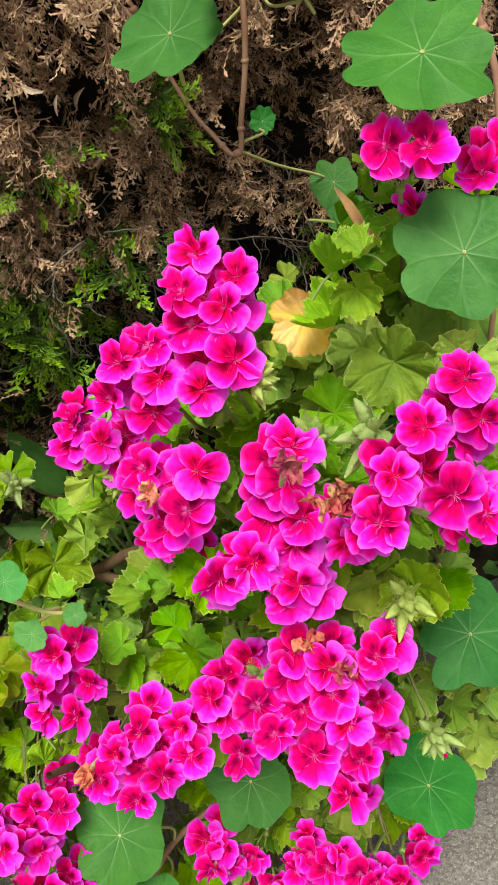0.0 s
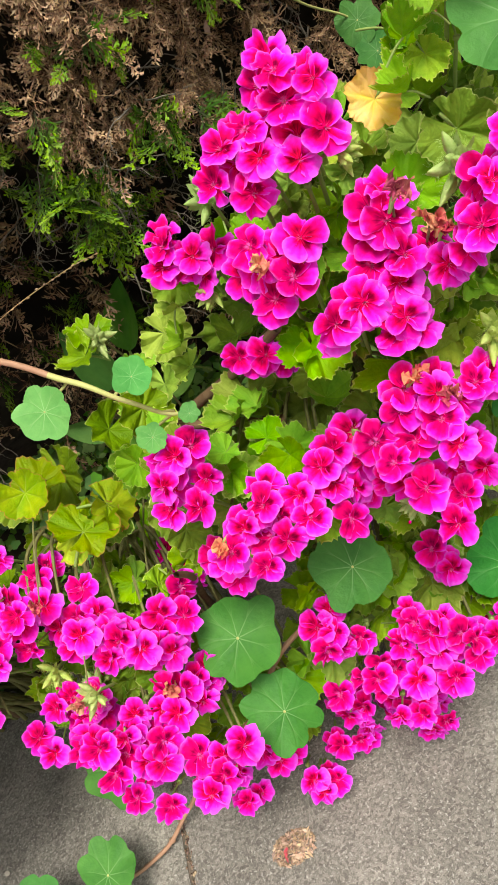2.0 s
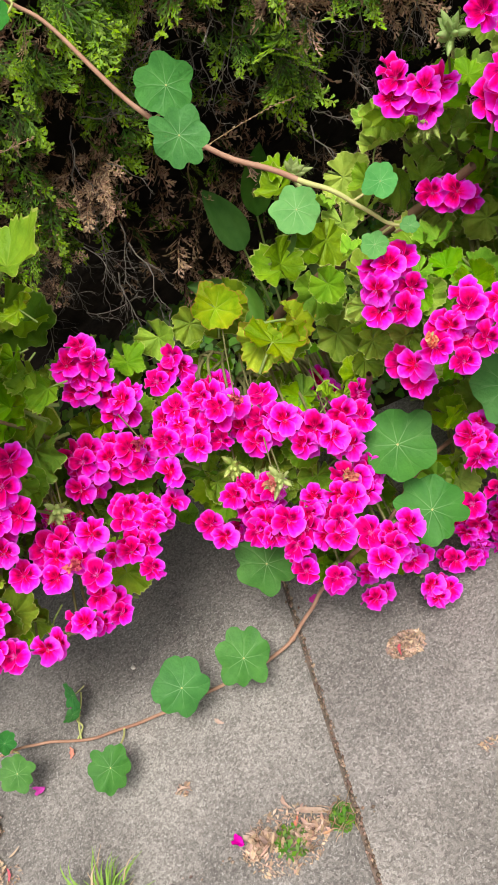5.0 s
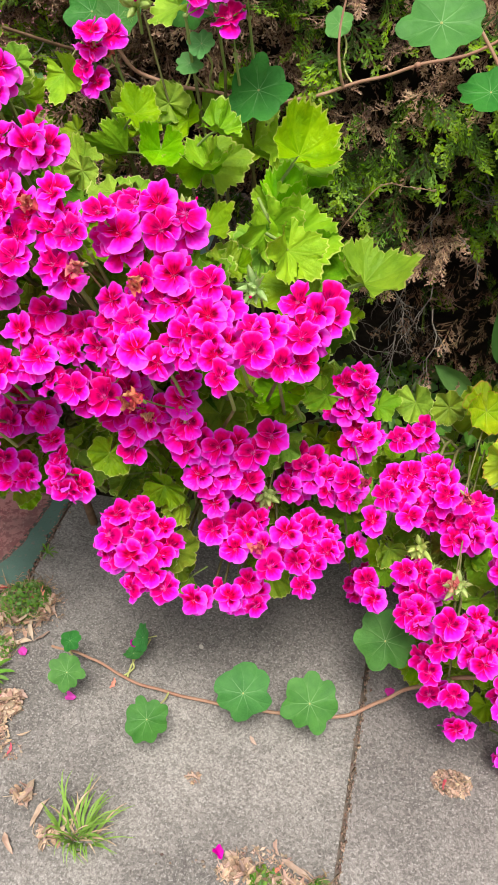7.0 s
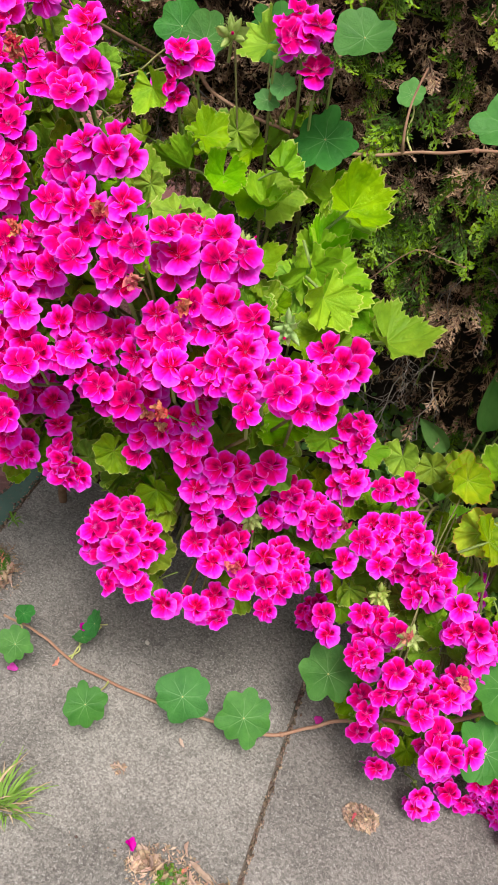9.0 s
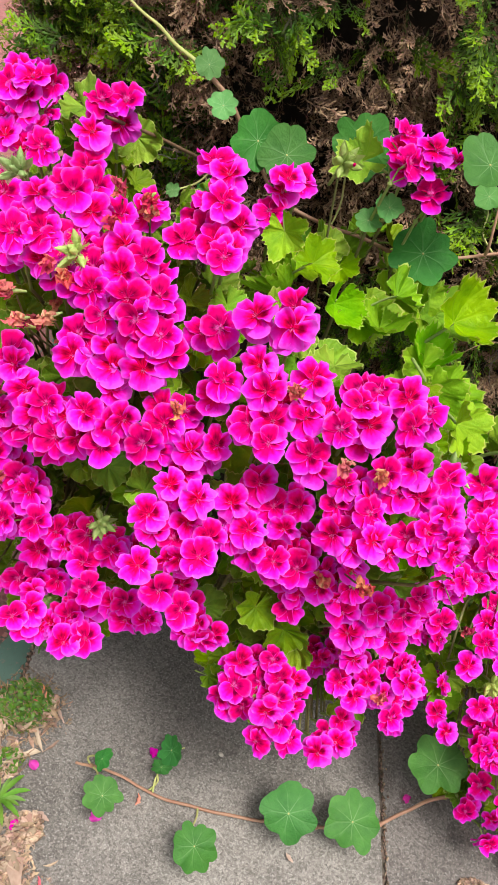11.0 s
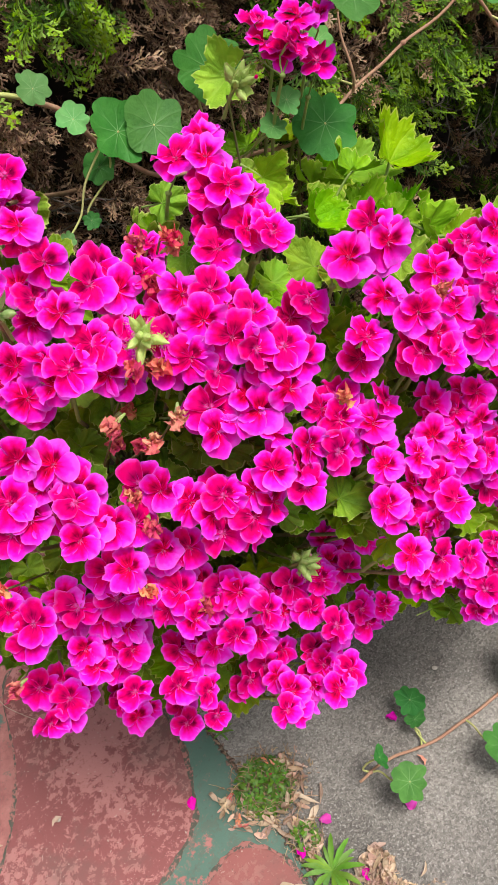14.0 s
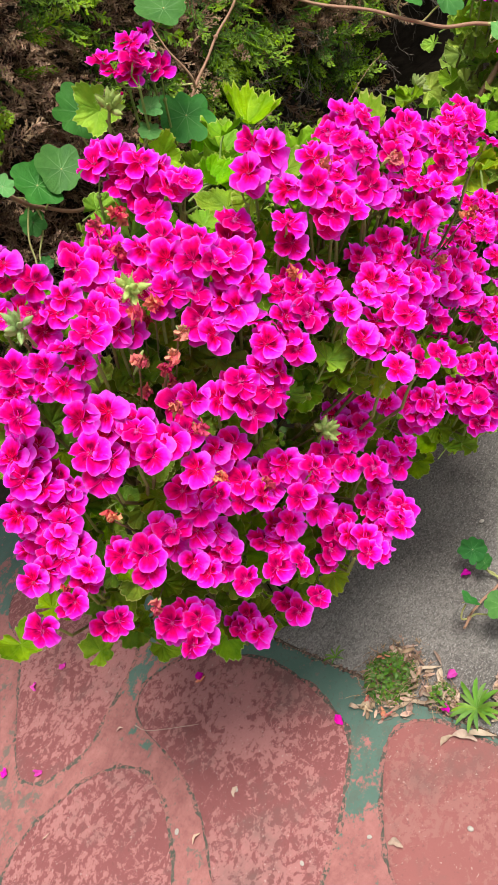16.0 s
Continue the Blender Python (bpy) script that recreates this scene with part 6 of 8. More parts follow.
shrub_middle.head(-0.799, 0.335, 0.561, 0.03)
shrub_middle.head(-0.808, 0.372, 0.556, 0.027)
shrub_middle.head(-0.836, 0.585, 0.921, 0.039)
shrub_middle.head(-0.813, 0.287, 0.693, 0.027)
shrub_middle.head(-0.814, 0.313, 0.716, 0.023)
shrub_middle.head(-0.824, 0.269, 0.405, 0.048)
shrub_middle.head(-0.829, 0.358, 0.777, 0.032)
shrub_middle.head(-0.831, 0.321, 0.57, 0.033)
shrub_middle.head(-0.837, 0.31, 0.707, 0.03)
shrub_middle.head(-0.839, 0.346, 0.6, 0.033)
shrub_middle.head(-0.84, 0.266, 0.425, 0.052)
shrub_middle.head(-0.847, 0.354, 0.557, 0.033)
shrub_middle.head(-0.859, 0.314, 0.638, 0.029)
shrub_middle.head(-0.871, 0.307, 0.414, 0.033)
shrub_middle.head(-0.873, 0.329, 0.68, 0.024)
shrub_middle.head(-0.874, 0.287, 0.396, 0.031)
shrub_middle.head(-0.88, 0.303, 0.627, 0.027)
shrub_middle.head(-0.882, 0.306, 0.751, 0.02)
shrub_middle.head(-0.885, 0.326, 0.786, 0.023)
shrub_middle.head(-0.918, 0.375, 0.83, 0.027)
shrub_middle.head(-0.918, 0.346, 0.766, 0.034)
shrub_middle.head(-0.919, 0.32, 0.679, 0.024)
shrub_middle.head(-0.92, 0.296, 0.662, 0.026)
shrub_middle.head(-0.923, 0.306, 0.774, 0.023)
shrub_middle.head(-0.929, 0.326, 0.798, 0.025)
shrub_middle.head(-0.934, 0.326, 0.454, 0.03)
shrub_middle.head(-0.938, 0.313, 0.479, 0.03)
shrub_middle.head(-0.95, 0.592, 0.859, 0.027)
shrub_middle.head(-0.952, 0.387, 0.828, 0.024)
shrub_middle.leaf(-0.711, 0.546, 0.679, 0.049, "bright")
shrub_middle.leaf(-0.699, 0.472, 0.656, 0.039, "bright")
shrub_middle.leaf(-0.624, 0.512, 0.647, 0.047, "bright")
shrub_middle.leaf(-0.701, 0.456, 0.523, 0.050, "bright")
shrub_middle.leaf(-0.678, 0.609, 0.526, 0.040, "bright")
shrub_middle.leaf(-0.786, 0.481, 0.489, 0.045, "mid")
shrub_middle.leaf(-0.708, 0.446, 0.465, 0.050, "mid")
shrub_middle.leaf(-0.742, 0.707, 0.700, 0.050, "bright")
shrub_middle.leaf(-0.906, 0.628, 0.754, 0.039, "bright")
shrub_middle.leaf(-0.858, 0.699, 0.740, 0.037, "bright")
shrub_middle.leaf(-0.821, 0.596, 0.733, 0.041, "bright")
shrub_middle.leaf(-0.733, 0.528, 0.698, 0.042, "bright")
shrub_middle.leaf(-0.903, 0.661, 0.745, 0.042, "bright")
shrub_middle.leaf(-0.913, 0.578, 0.746, 0.039, "bright")
shrub_middle.leaf(-0.922, 0.471, 0.770, 0.032, "bright")
shrub_middle.leaf(-0.743, 0.529, 0.666, 0.041, "bright")
shrub_middle.leaf(-0.669, 0.559, 0.582, 0.039, "bright")
shrub_middle.leaf(-0.866, 0.662, 0.880, 0.036, "bright")
shrub_middle.leaf(-0.886, 0.649, 0.835, 0.025, "bright")
shrub_middle.leaf(-0.939, 0.506, 0.853, 0.027, "bright")
shrub_middle.leaf(-0.896, 0.574, 0.792, 0.031, "bright")
shrub_middle.leaf(-0.858, 0.641, 0.764, 0.029, "bright")
shrub_middle.leaf(-0.829, 0.569, 0.739, 0.035, "bright")
shrub_middle.leaf(-0.720, 0.668, 0.714, 0.044, "bright")
shrub_middle.leaf(-0.783, 0.657, 0.729, 0.038, "bright")
shrub_middle.leaf(-0.866, 0.418, 0.774, 0.029, "mid")
shrub_middle.leaf(-0.737, 0.576, 0.698, 0.030, "bright")
shrub_middle.leaf(-0.705, 0.482, 0.694, 0.041, "bright")
shrub_middle.leaf(-0.875, 0.329, 0.506, 0.027, "mid")
shrub_middle.leaf(-0.827, 0.361, 0.433, 0.030, "mid")
shrub_middle.leaf(-0.863, 0.553, 0.762, 0.029, "bright")
shrub_middle.leaf(-0.809, 0.362, 0.411, 0.030, "mid")
shrub_middle.leaf(-0.748, 0.656, 0.734, 0.041, "bright")
shrub_middle.leaf(-0.716, 0.600, 0.748, 0.043, "bright")
shrub_middle.leaf(-0.799, 0.560, 0.785, 0.029, "mid")
shrub_middle.leaf(-0.807, 0.550, 0.746, 0.031, "bright")
shrub_middle.leaf(-0.759, 0.600, 0.751, 0.034, "mid")
shrub_middle.leaf(-0.732, 0.580, 0.691, 0.034, "bright")
shrub_middle.leaf(-0.702, 0.560, 0.660, 0.037, "mid")
shrub_middle.leaf(-0.670, 0.560, 0.649, 0.033, "bright")
shrub_middle.leaf(-0.630, 0.560, 0.631, 0.037, "mid")
shrub_middle.leaf(-0.715, 0.530, 0.625, 0.036, "bright")
shrub_middle.leaf(-0.751, 0.560, 0.668, 0.034, "bright")
shrub_middle.leaf(-0.699, 0.460, 0.525, 0.049, "bright")
shrub_middle.leaf(-0.683, 0.600, 0.523, 0.044, "mid")
shrub_middle.leaf(-0.762, 0.550, 0.400, 0.054, "mid")
shrub_middle.leaf(-0.811, 0.550, 0.442, 0.042, "mid")
shrub_middle.leaf(-0.938, 0.450, 0.343, 0.031, "mid")
shrub_middle.leaf(-0.882, 0.450, 0.319, 0.031, "mid")
shrub_middle.buds(-0.707, 0.38, 0.428)
shrub_middle.buds(-0.893, 0.605, 0.893, scale=1.25)
shrub_middle.buds(-0.721, 0.4, 0.696)
shrub_left.head(-0.955, 0.327, 0.609, 0.032)
shrub_left.head(-0.967, 0.266, 0.635, 0.032)
shrub_left.head(-0.968, 0.342, 0.774, 0.023)
shrub_left.head(-0.976, 0.334, 0.713, 0.026)
shrub_left.head(-0.984, 0.398, 0.794, 0.022)
shrub_left.head(-0.985, 0.298, 0.687, 0.024)
shrub_left.head(-0.986, 0.273, 0.651, 0.028)
shrub_left.head(-0.99, 0.426, 0.859, 0.025)
shrub_left.head(-0.991, 0.37, 0.518, 0.032)
shrub_left.head(-1.005, 0.459, 0.874, 0.033)
shrub_left.head(-1.006, 0.334, 0.461, 0.035)
shrub_left.head(-1.007, 0.343, 0.73, 0.027)
shrub_left.head(-1.011, 0.391, 0.771, 0.018)
shrub_left.head(-1.024, 0.322, 0.407, 0.025)
shrub_left.head(-1.027, 0.397, 0.806, 0.029)
shrub_left.head(-1.033, 0.36, 0.511, 0.025)
shrub_left.head(-1.041, 0.359, 0.763, 0.023)
shrub_left.head(-1.049, 0.406, 0.834, 0.025)
shrub_left.head(-1.053, 0.372, 0.815, 0.029)
shrub_left.head(-1.053, 0.319, 0.686, 0.021)
shrub_left.head(-1.06, 0.322, 0.724, 0.028)
shrub_left.head(-1.063, 0.321, 0.419, 0.028)
shrub_left.head(-1.063, 0.348, 0.527, 0.033)
shrub_left.head(-1.071, 0.399, 0.837, 0.034)
shrub_left.head(-1.073, 0.367, 0.518, 0.033)
shrub_left.head(-1.075, 0.484, 0.849, 0.021)
shrub_left.head(-1.082, 0.367, 0.776, 0.031)
shrub_left.head(-1.085, 0.331, 0.714, 0.025)
shrub_left.head(-1.09, 0.313, 0.418, 0.026)
shrub_left.head(-1.096, 0.391, 0.819, 0.022)
shrub_left.head(-1.108, 0.334, 0.684, 0.023)
shrub_left.head(-1.113, 0.367, 0.445, 0.039)
shrub_left.head(-1.115, 0.378, 0.471, 0.028)
shrub_left.head(-1.117, 0.339, 0.702, 0.031)
shrub_left.head(-1.122, 0.454, 0.787, 0.021)
shrub_left.head(-1.127, 0.304, 0.436, 0.024)
shrub_left.head(-1.134, 0.352, 0.711, 0.026)
shrub_left.head(-1.135, 0.522, 0.836, 0.038)
shrub_left.head(-1.136, 0.365, 0.418, 0.035)
shrub_left.head(-1.137, 0.611, 0.893, 0.033)
shrub_left.head(-1.138, 0.351, 0.596, 0.03)
shrub_left.head(-1.141, 0.568, 0.877, 0.025)
shrub_left.head(-1.157, 0.375, 0.727, 0.016)
shrub_left.head(-1.162, 0.378, 0.652, 0.022)
shrub_left.head(-1.167, 0.355, 0.611, 0.03)
shrub_left.head(-1.167, 0.478, 0.794, 0.024)
shrub_left.head(-1.171, 0.365, 0.515, 0.029)
shrub_left.head(-1.183, 0.37, 0.7, 0.023)
shrub_left.head(-1.202, 0.617, 0.828, 0.028)
shrub_left.head(-1.202, 0.488, 0.773, 0.024)
shrub_left.head(-1.207, 0.387, 0.628, 0.031)
shrub_left.head(-1.214, 0.387, 0.378, 0.026)
shrub_left.head(-1.222, 0.414, 0.768, 0.023)
shrub_left.head(-1.223, 0.385, 0.744, 0.027)
shrub_left.head(-1.241, 0.392, 0.568, 0.031)
shrub_left.head(-1.243, 0.462, 0.366, 0.037)
shrub_left.head(-1.256, 0.402, 0.741, 0.023)
shrub_left.head(-1.258, 0.739, 0.844, 0.039)
shrub_left.head(-1.258, 0.409, 0.619, 0.025)
shrub_left.head(-1.272, 0.533, 0.732, 0.028)
shrub_left.head(-1.274, 0.507, 0.67, 0.018)
shrub_left.head(-1.287, 0.45, 0.63, 0.021)
shrub_left.head(-1.296, 0.41, 0.629, 0.022)
shrub_left.head(-1.305, 0.424, 0.496, 0.034)
shrub_left.head(-1.306, 0.531, 0.669, 0.034)
shrub_left.head(-1.337, 0.495, 0.647, 0.029)
shrub_left.head(-1.348, 0.474, 0.616, 0.031)
shrub_left.head(-1.361, 0.482, 0.547, 0.024)
shrub_left.head(-1.227, 0.62, 0.897, 0.03)
shrub_left.head(-1.218, 0.6, 0.849, 0.026)
shrub_left.head(-1.182, 0.6, 0.855, 0.024)
shrub_left.head(-1.234, 0.52, 0.799, 0.026)
shrub_left.head(-1.168, 0.47, 0.794, 0.024)
shrub_left.head(-1.303, 0.55, 0.682, 0.03)
shrub_left.head(-1.293, 0.55, 0.716, 0.026)
shrub_left.head(-1.226, 0.6, 0.75, 0.026)
shrub_left.head(-1.225, 0.5, 0.745, 0.026)
shrub_left.head(-1.113, 0.5, 0.822, 0.024)
shrub_left.head(-1.1, 0.445, 0.858, 0.028)
shrub_left.head(-1.116, 0.44, 0.825, 0.026)
shrub_left.head(-1.138, 0.43, 0.8, 0.024)
shrub_left.head(-1.142, 0.42, 0.842, 0.026)
shrub_left.head(-1.32, 0.6, 0.62, 0.026)
shrub_left.leaf(-1.016, 0.338, 0.635, 0.027, "mid")
shrub_left.leaf(-0.977, 0.454, 0.789, 0.024, "bright")
shrub_left.buds(-1.057, 0.36, 0.554)
shrub_left.buds(-1.193, 0.5, 0.85)
shrub_left.buds(-1.115, 0.36, 0.386)
shrub_left.buds(-1.116, 0.42, 0.829)
shrub_left.buds(-1.107, 0.36, 0.397)
shrub_left.withered(-1.142, 0.45, 0.749, 0.95)
shrub_left.withered(-1.128, 0.45, 0.701, 0.95)
shrub_left.withered(-1.12, 0.45, 0.78, 0.95)
shrub_left.withered(-1.11, 0.45, 0.77, 0.95)
shrub_left.withered(-1.16, 0.45, 0.72, 0.95)
shrub_left.withered(-1.063, 0.45, 0.866, 0.95)
shrub_left.withered(-1.064, 0.45, 0.881, 0.95)
shrub_left.withered(-1.109, 0.45, 0.806, 0.95)
shrub_left.withered(-1.089, 0.445, 0.881, 0.95)
shrub_left.withered(-1.090, 0.440, 0.852, 0.95)
shrub_left.withered(-1.139, 0.402, 0.818, 0.95)
shrub_left.withered(-1.165, 0.391, 0.792, 0.95)
shrub_left.withered(-1.151, 0.386, 0.762, 0.95)
shrub_left.withered(-1.181, 0.372, 0.736, 0.95)
shrub_left.withered(-1.175, 0.369, 0.708, 0.95)
shrub_left.withered(-1.001, 0.338, 0.740, 0.95)
shrub_left.withered(-1.201, 0.348, 0.661, 0.95)
shrub_left.withered(-1.163, 0.353, 0.599, 0.95)
shrub_left.withered(-1.326, 0.386, 0.599, 0.95)
shrub_left.withered(-1.293, 0.381, 0.713, 0.95)
shrub_left.withered(-1.125, 0.371, 0.789, 0.95)
shrub_left.withered(-1.151, 0.367, 0.782, 0.95)
shrub_middle.withered(-0.828, 0.300, 0.607, 0.95)
shrub_middle.withered(-0.851, 0.294, 0.765, 0.95)
shrub_middle.withered(-0.908, 0.330, 0.798, 0.95)
shrub_left.withered(-1.118, 0.393, 0.812, 0.95)
shrub_middle.withered(-0.799, 0.261, 0.652, 0.95)
shrub_middle.withered(-0.817, 0.327, 0.568, 0.95)
shrub_middle.withered(-0.703, 0.315, 0.406, 0.95)
shrub_low.withered(-0.477, 0.423, 0.431, 0.95)
shrub_middle.withered(-0.594, 0.417, 0.430, 0.95)
shrub_middle.withered(-0.810, 0.320, 0.734, 0.95)
shrub_right.withered(-0.071, 0.318, 0.552, 0.95)
shrub_right.withered(-0.056, 0.302, 0.534, 0.95)
shrub_right.withered(-0.037, 0.327, 0.686, 0.95)
shrub_right.withered(-0.023, 0.314, 0.666, 0.95)
shrub_low.withered(-0.397, 0.333, 0.336, 0.95)
shrub_low.withered(-0.474, 0.343, 0.360, 0.95)
shrub_right.withered(-0.131, 0.399, 0.649, 0.95)
shrub_right.withered(-0.264, 0.338, 0.472, 0.95)
shrub_right.fill(6, 0.5, 0.045)
shrub_low.fill(4, 0.4, 0.045)
shrub_middle.fill(4, 0.3, 0.055)
shrub_left.fill(4, 0.1, 0.075)

wood(shrub_right.ob, [(-0.45, 0.69, 0.0), (-0.42, 0.665, 0.28), (-0.34, 0.62, 0.375), (-0.27, 0.60, 0.41), (-0.202, 0.55, 0.462), (-0.14, 0.50, 0.52)], 0.008, 0.005)
wood(shrub_right.ob, [(-0.30, 0.61, 0.395), (-0.24, 0.56, 0.40), (-0.18, 0.50, 0.42)], 0.006, 0.004)
wood(shrub_right.ob, [(0.02, 0.66, 0.0), (0.03, 0.62, 0.25), (0.06, 0.56, 0.45), (0.05, 0.50, 0.60)], 0.008, 0.004)
wood(shrub_low.ob, [(-0.42, 0.64, 0.0), (-0.38, 0.52, 0.20), (-0.335, 0.42, 0.36), (-0.33, 0.38, 0.42)], 0.006, 0.003)
wood(shrub_middle.ob, [(-0.80, 0.66, 0.0), (-0.79, 0.60, 0.30), (-0.77, 0.52, 0.55)], 0.008, 0.004)
wood(shrub_left.ob, [(-1.10, 0.64, 0.0), (-1.08, 0.56, 0.35), (-1.05, 0.46, 0.62)], 0.008, 0.004)
wood(shrub_left.ob, [(-1.135, 0.585, 0.888), (-1.096, 0.66, 0.852), (-1.054, 0.72, 0.817), (-1.02, 0.77, 0.79)], 0.0018, 0.0026)

foot_rnd = random.Random(15)
for k in range(46):
    shrub_left.leaf(foot_rnd.uniform(-1.24, -0.97), foot_rnd.uniform(0.62, 0.73), foot_rnd.uniform(0.14, 0.38), foot_rnd.uniform(0.022, 0.036), "mid")
for k in range(26):
    shrub_right.leaf(foot_rnd.uniform(-0.10, 0.12), foot_rnd.uniform(0.40, 0.52), foot_rnd.uniform(0.07, 0.36), foot_rnd.uniform(0.022, 0.036), "mid", (foot_rnd.choice((-0.8, 0.8)), -0.15, 0.1))

for k in range(60):
    up = foot_rnd.uniform(0.22, 0.60)
    shrub_right.leaf(foot_rnd.uniform(-0.10, 0.24), foot_rnd.uniform(0.50, 0.64), up, foot_rnd.uniform(0.024, 0.040), "bright" if up > 0.46 and k % 3 else "mid")
for k in range(22):
    shrub_right.leaf(foot_rnd.uniform(0.08, 0.32), foot_rnd.uniform(0.48, 0.66), foot_rnd.uniform(0.05, 0.36), foot_rnd.uniform(0.024, 0.040), "mid")
for k in range(24):
    shrub_right.leaf(foot_rnd.uniform(-0.34, -0.12), foot_rnd.uniform(0.52, 0.66), foot_rnd.uniform(0.16, 0.46), foot_rnd.uniform(0.024, 0.038), "mid")

# ---- nasturtium vines ----
def vine(label, pts, r, leaves, young=0, grow=0.88):
    """A trailing stem with shield leaves: (x, y, z, radius, young, normal)."""
    ob = thing("nasturtium_vine", pts[0], label, "vine", "trailing nasturtiums")
    rnd = random.Random(int(abs(pts[0][0]) * 1000) + len(leaves))
    run = bend(pts, 7)
    run = [p + Vector((0, 0, 0.0012 * math.sin(i * 0.9))) for i, p in enumerate(run)]
    b = Build()
    b.tube(run[young:], r, r * 0.6, 7)
    for p in run[young + 4::6]:
        if rnd.random() < 0.5:
            b.ball(tuple(p), r * rnd.uniform(1.05, 1.3), (1.2, 1, 1), 4, 7)
    piece("stem", b.mesh("stem", [VINE]), ob, Matrix(), "smooth pinkish trailing stem")
    if young:
        b = Build()
        b.tube(run[:young + 1], r * 0.45, r * 0.95, 7)
        piece("young_stem", b.mesh("young_stem", [VINE_TIP]), ob, Matrix(), "thin yellow-green growing end")
    for x, y, z, size, young, normal in leaves:
        p = Vector((x, y, z))
        n = Vector(normal) + Vector((rnd.uniform(-0.2, 0.2), rnd.uniform(-0.15, 0.15), rnd.uniform(-0.15, 0.15)))
        piece("leaf", rnd.choice(NASTURTIUM_YOUNG if young else NASTURTIUM), ob, facing(p, n, rnd.uniform(0, 360), size * grow), "pale young leaf" if young else "")
        near = min(run, key=lambda q: (q - p).length)
        under = p - Vector(normal).normalized() * size * 0.5
        if (near - p).length < 0.13:
            s = Build()
            s.tube(bend([near, near * 0.65 + under * 0.35 + Vector((rnd.uniform(-0.014, 0.014), 0.008, -0.006)), near * 0.25 + under * 0.75 + Vector((rnd.uniform(-0.010, 0.010), 0.006, -0.004)), under], 5), r * 0.5, r * 0.42, 5)
            piece("leaf_stalk", s.mesh("leaf_stalk", [VINE_TIP]), ob, Matrix())
    return ob


WALL, FLAT, HALF = (-0.05, -0.82, 0.55), (0.05, -0.25, 0.95), (0.0, -0.6, 0.8)
trailing = vine("nasturtium vine trailing across the dead hedge foliage",
     [(-1.165, 0.69, 0.985), (-1.12, 0.695, 0.957), (-1.08, 0.70, 0.932), (-1.03, 0.705, 0.900), (-0.985, 0.725, 0.835), (-0.936, 0.705, 0.792), (-0.85, 0.69, 0.782), (-0.765, 0.69, 0.772), (-0.684, 0.70, 0.792),
      (-0.613, 0.70, 0.816), (-0.522, 0.69, 0.850), (-0.42, 0.68, 0.93)], 0.0028,
     [(-1.051, 0.69, 0.929, 0.018, True, WALL), (-1.028, 0.676, 0.896, 0.018, True, WALL), (-0.983, 0.69, 0.863, 0.037, False, WALL), (-0.948, 0.68, 0.859, 0.036, False, WALL), (-0.999, 0.73, 0.821, 0.02, False, WALL),
      (-0.866, 0.70, 0.884, 0.042, False, WALL), (-0.846, 0.623, 0.833, 0.017, True, HALF), (-0.829, 0.618, 0.855, 0.018, True, HALF), (-0.771, 0.637, 0.804, 0.043, False, WALL), (-0.75, 0.60, 0.93, 0.038, False, HALF),
      (-1.069, 0.69, 0.782, 0.010, True, WALL), (-1.035, 0.70, 0.785, 0.011, False, WALL), (-0.697, 0.735, 0.85, 0.02, True, WALL), (-0.578, 0.56, 0.90, 0.045, False, HALF)], young=18)
b = Build()
b.tube(bend([(-0.684, 0.695, 0.795), (-0.687, 0.688, 0.812), (-0.690, 0.690, 0.833), (-0.691, 0.70, 0.858), (-0.686, 0.71, 0.89)], 5), 0.0022, 0.0012, 6)
piece("side_shoot", b.mesh("side_shoot", [VINE]), trailing, Matrix(), "short pinkish side shoot")
vine("nasturtium stem hanging free in front of the hedge hollow",
     [(-0.240, 0.425, 0.540), (-0.262, 0.425, 0.562), (-0.29, 0.431, 0.602), (-0.328, 0.46, 0.629), (-0.385, 0.50, 0.668), (-0.437, 0.54, 0.727), (-0.477, 0.63, 0.787), (-0.51, 0.65, 0.83), (-0.56, 0.66, 0.90)], 0.0030,
     [(-0.522, 0.579, 0.835, 0.034, False, HALF), (-0.398, 0.515, 0.735, 0.032, False, WALL), (-0.405, 0.455, 0.715, 0.030, False, WALL), (-0.335, 0.428, 0.612, 0.027, True, WALL), (-0.256, 0.41, 0.612, 0.019, True, WALL),
      (-0.276, 0.42, 0.542, 0.016, True, WALL), (-0.238, 0.42, 0.545, 0.011, True, HALF)], young=20)
vine("nasturtium vine climbing in brown hedge twigs",
     [(0.07, 0.70, 0.95), (0.052, 0.70, 0.816), (0.022, 0.70, 0.742), (0.008, 0.70, 0.712), (-0.003, 0.705, 0.722), (-0.02, 0.73, 0.77), (-0.03, 0.74, 0.86)], 0.0028,
     [(-0.008, 0.665, 0.827, 0.050, False, HALF), (0.047, 0.62, 0.855, 0.036, False, FLAT), (0.085, 0.62, 0.835, 0.032, True, FLAT), (0.082, 0.74, 0.634, 0.027, False, WALL), (0.085, 0.715, 0.606, 0.024, False, WALL),
      (0.039, 0.75, 0.711, 0.014, False, WALL)])
vine("nasturtium vine with large leaves over the flowers",
     [(0.24, 0.62, 0.90), (0.185, 0.57, 0.80), (0.182, 0.55, 0.735), (0.15, 0.52, 0.62), (0.10, 0.52, 0.45), (0.0, 0.48, 0.30)], 0.0032,
     [(0.122, 0.49, 0.800, 0.050, False, HALF), (0.112, 0.455, 0.687, 0.048, False, HALF), (0.035, 0.39, 0.388, 0.052, False, HALF), (-0.049, 0.372, 0.200, 0.052, False, HALF), (0.06, 0.50, 0.52, 0.03, False, HALF)])
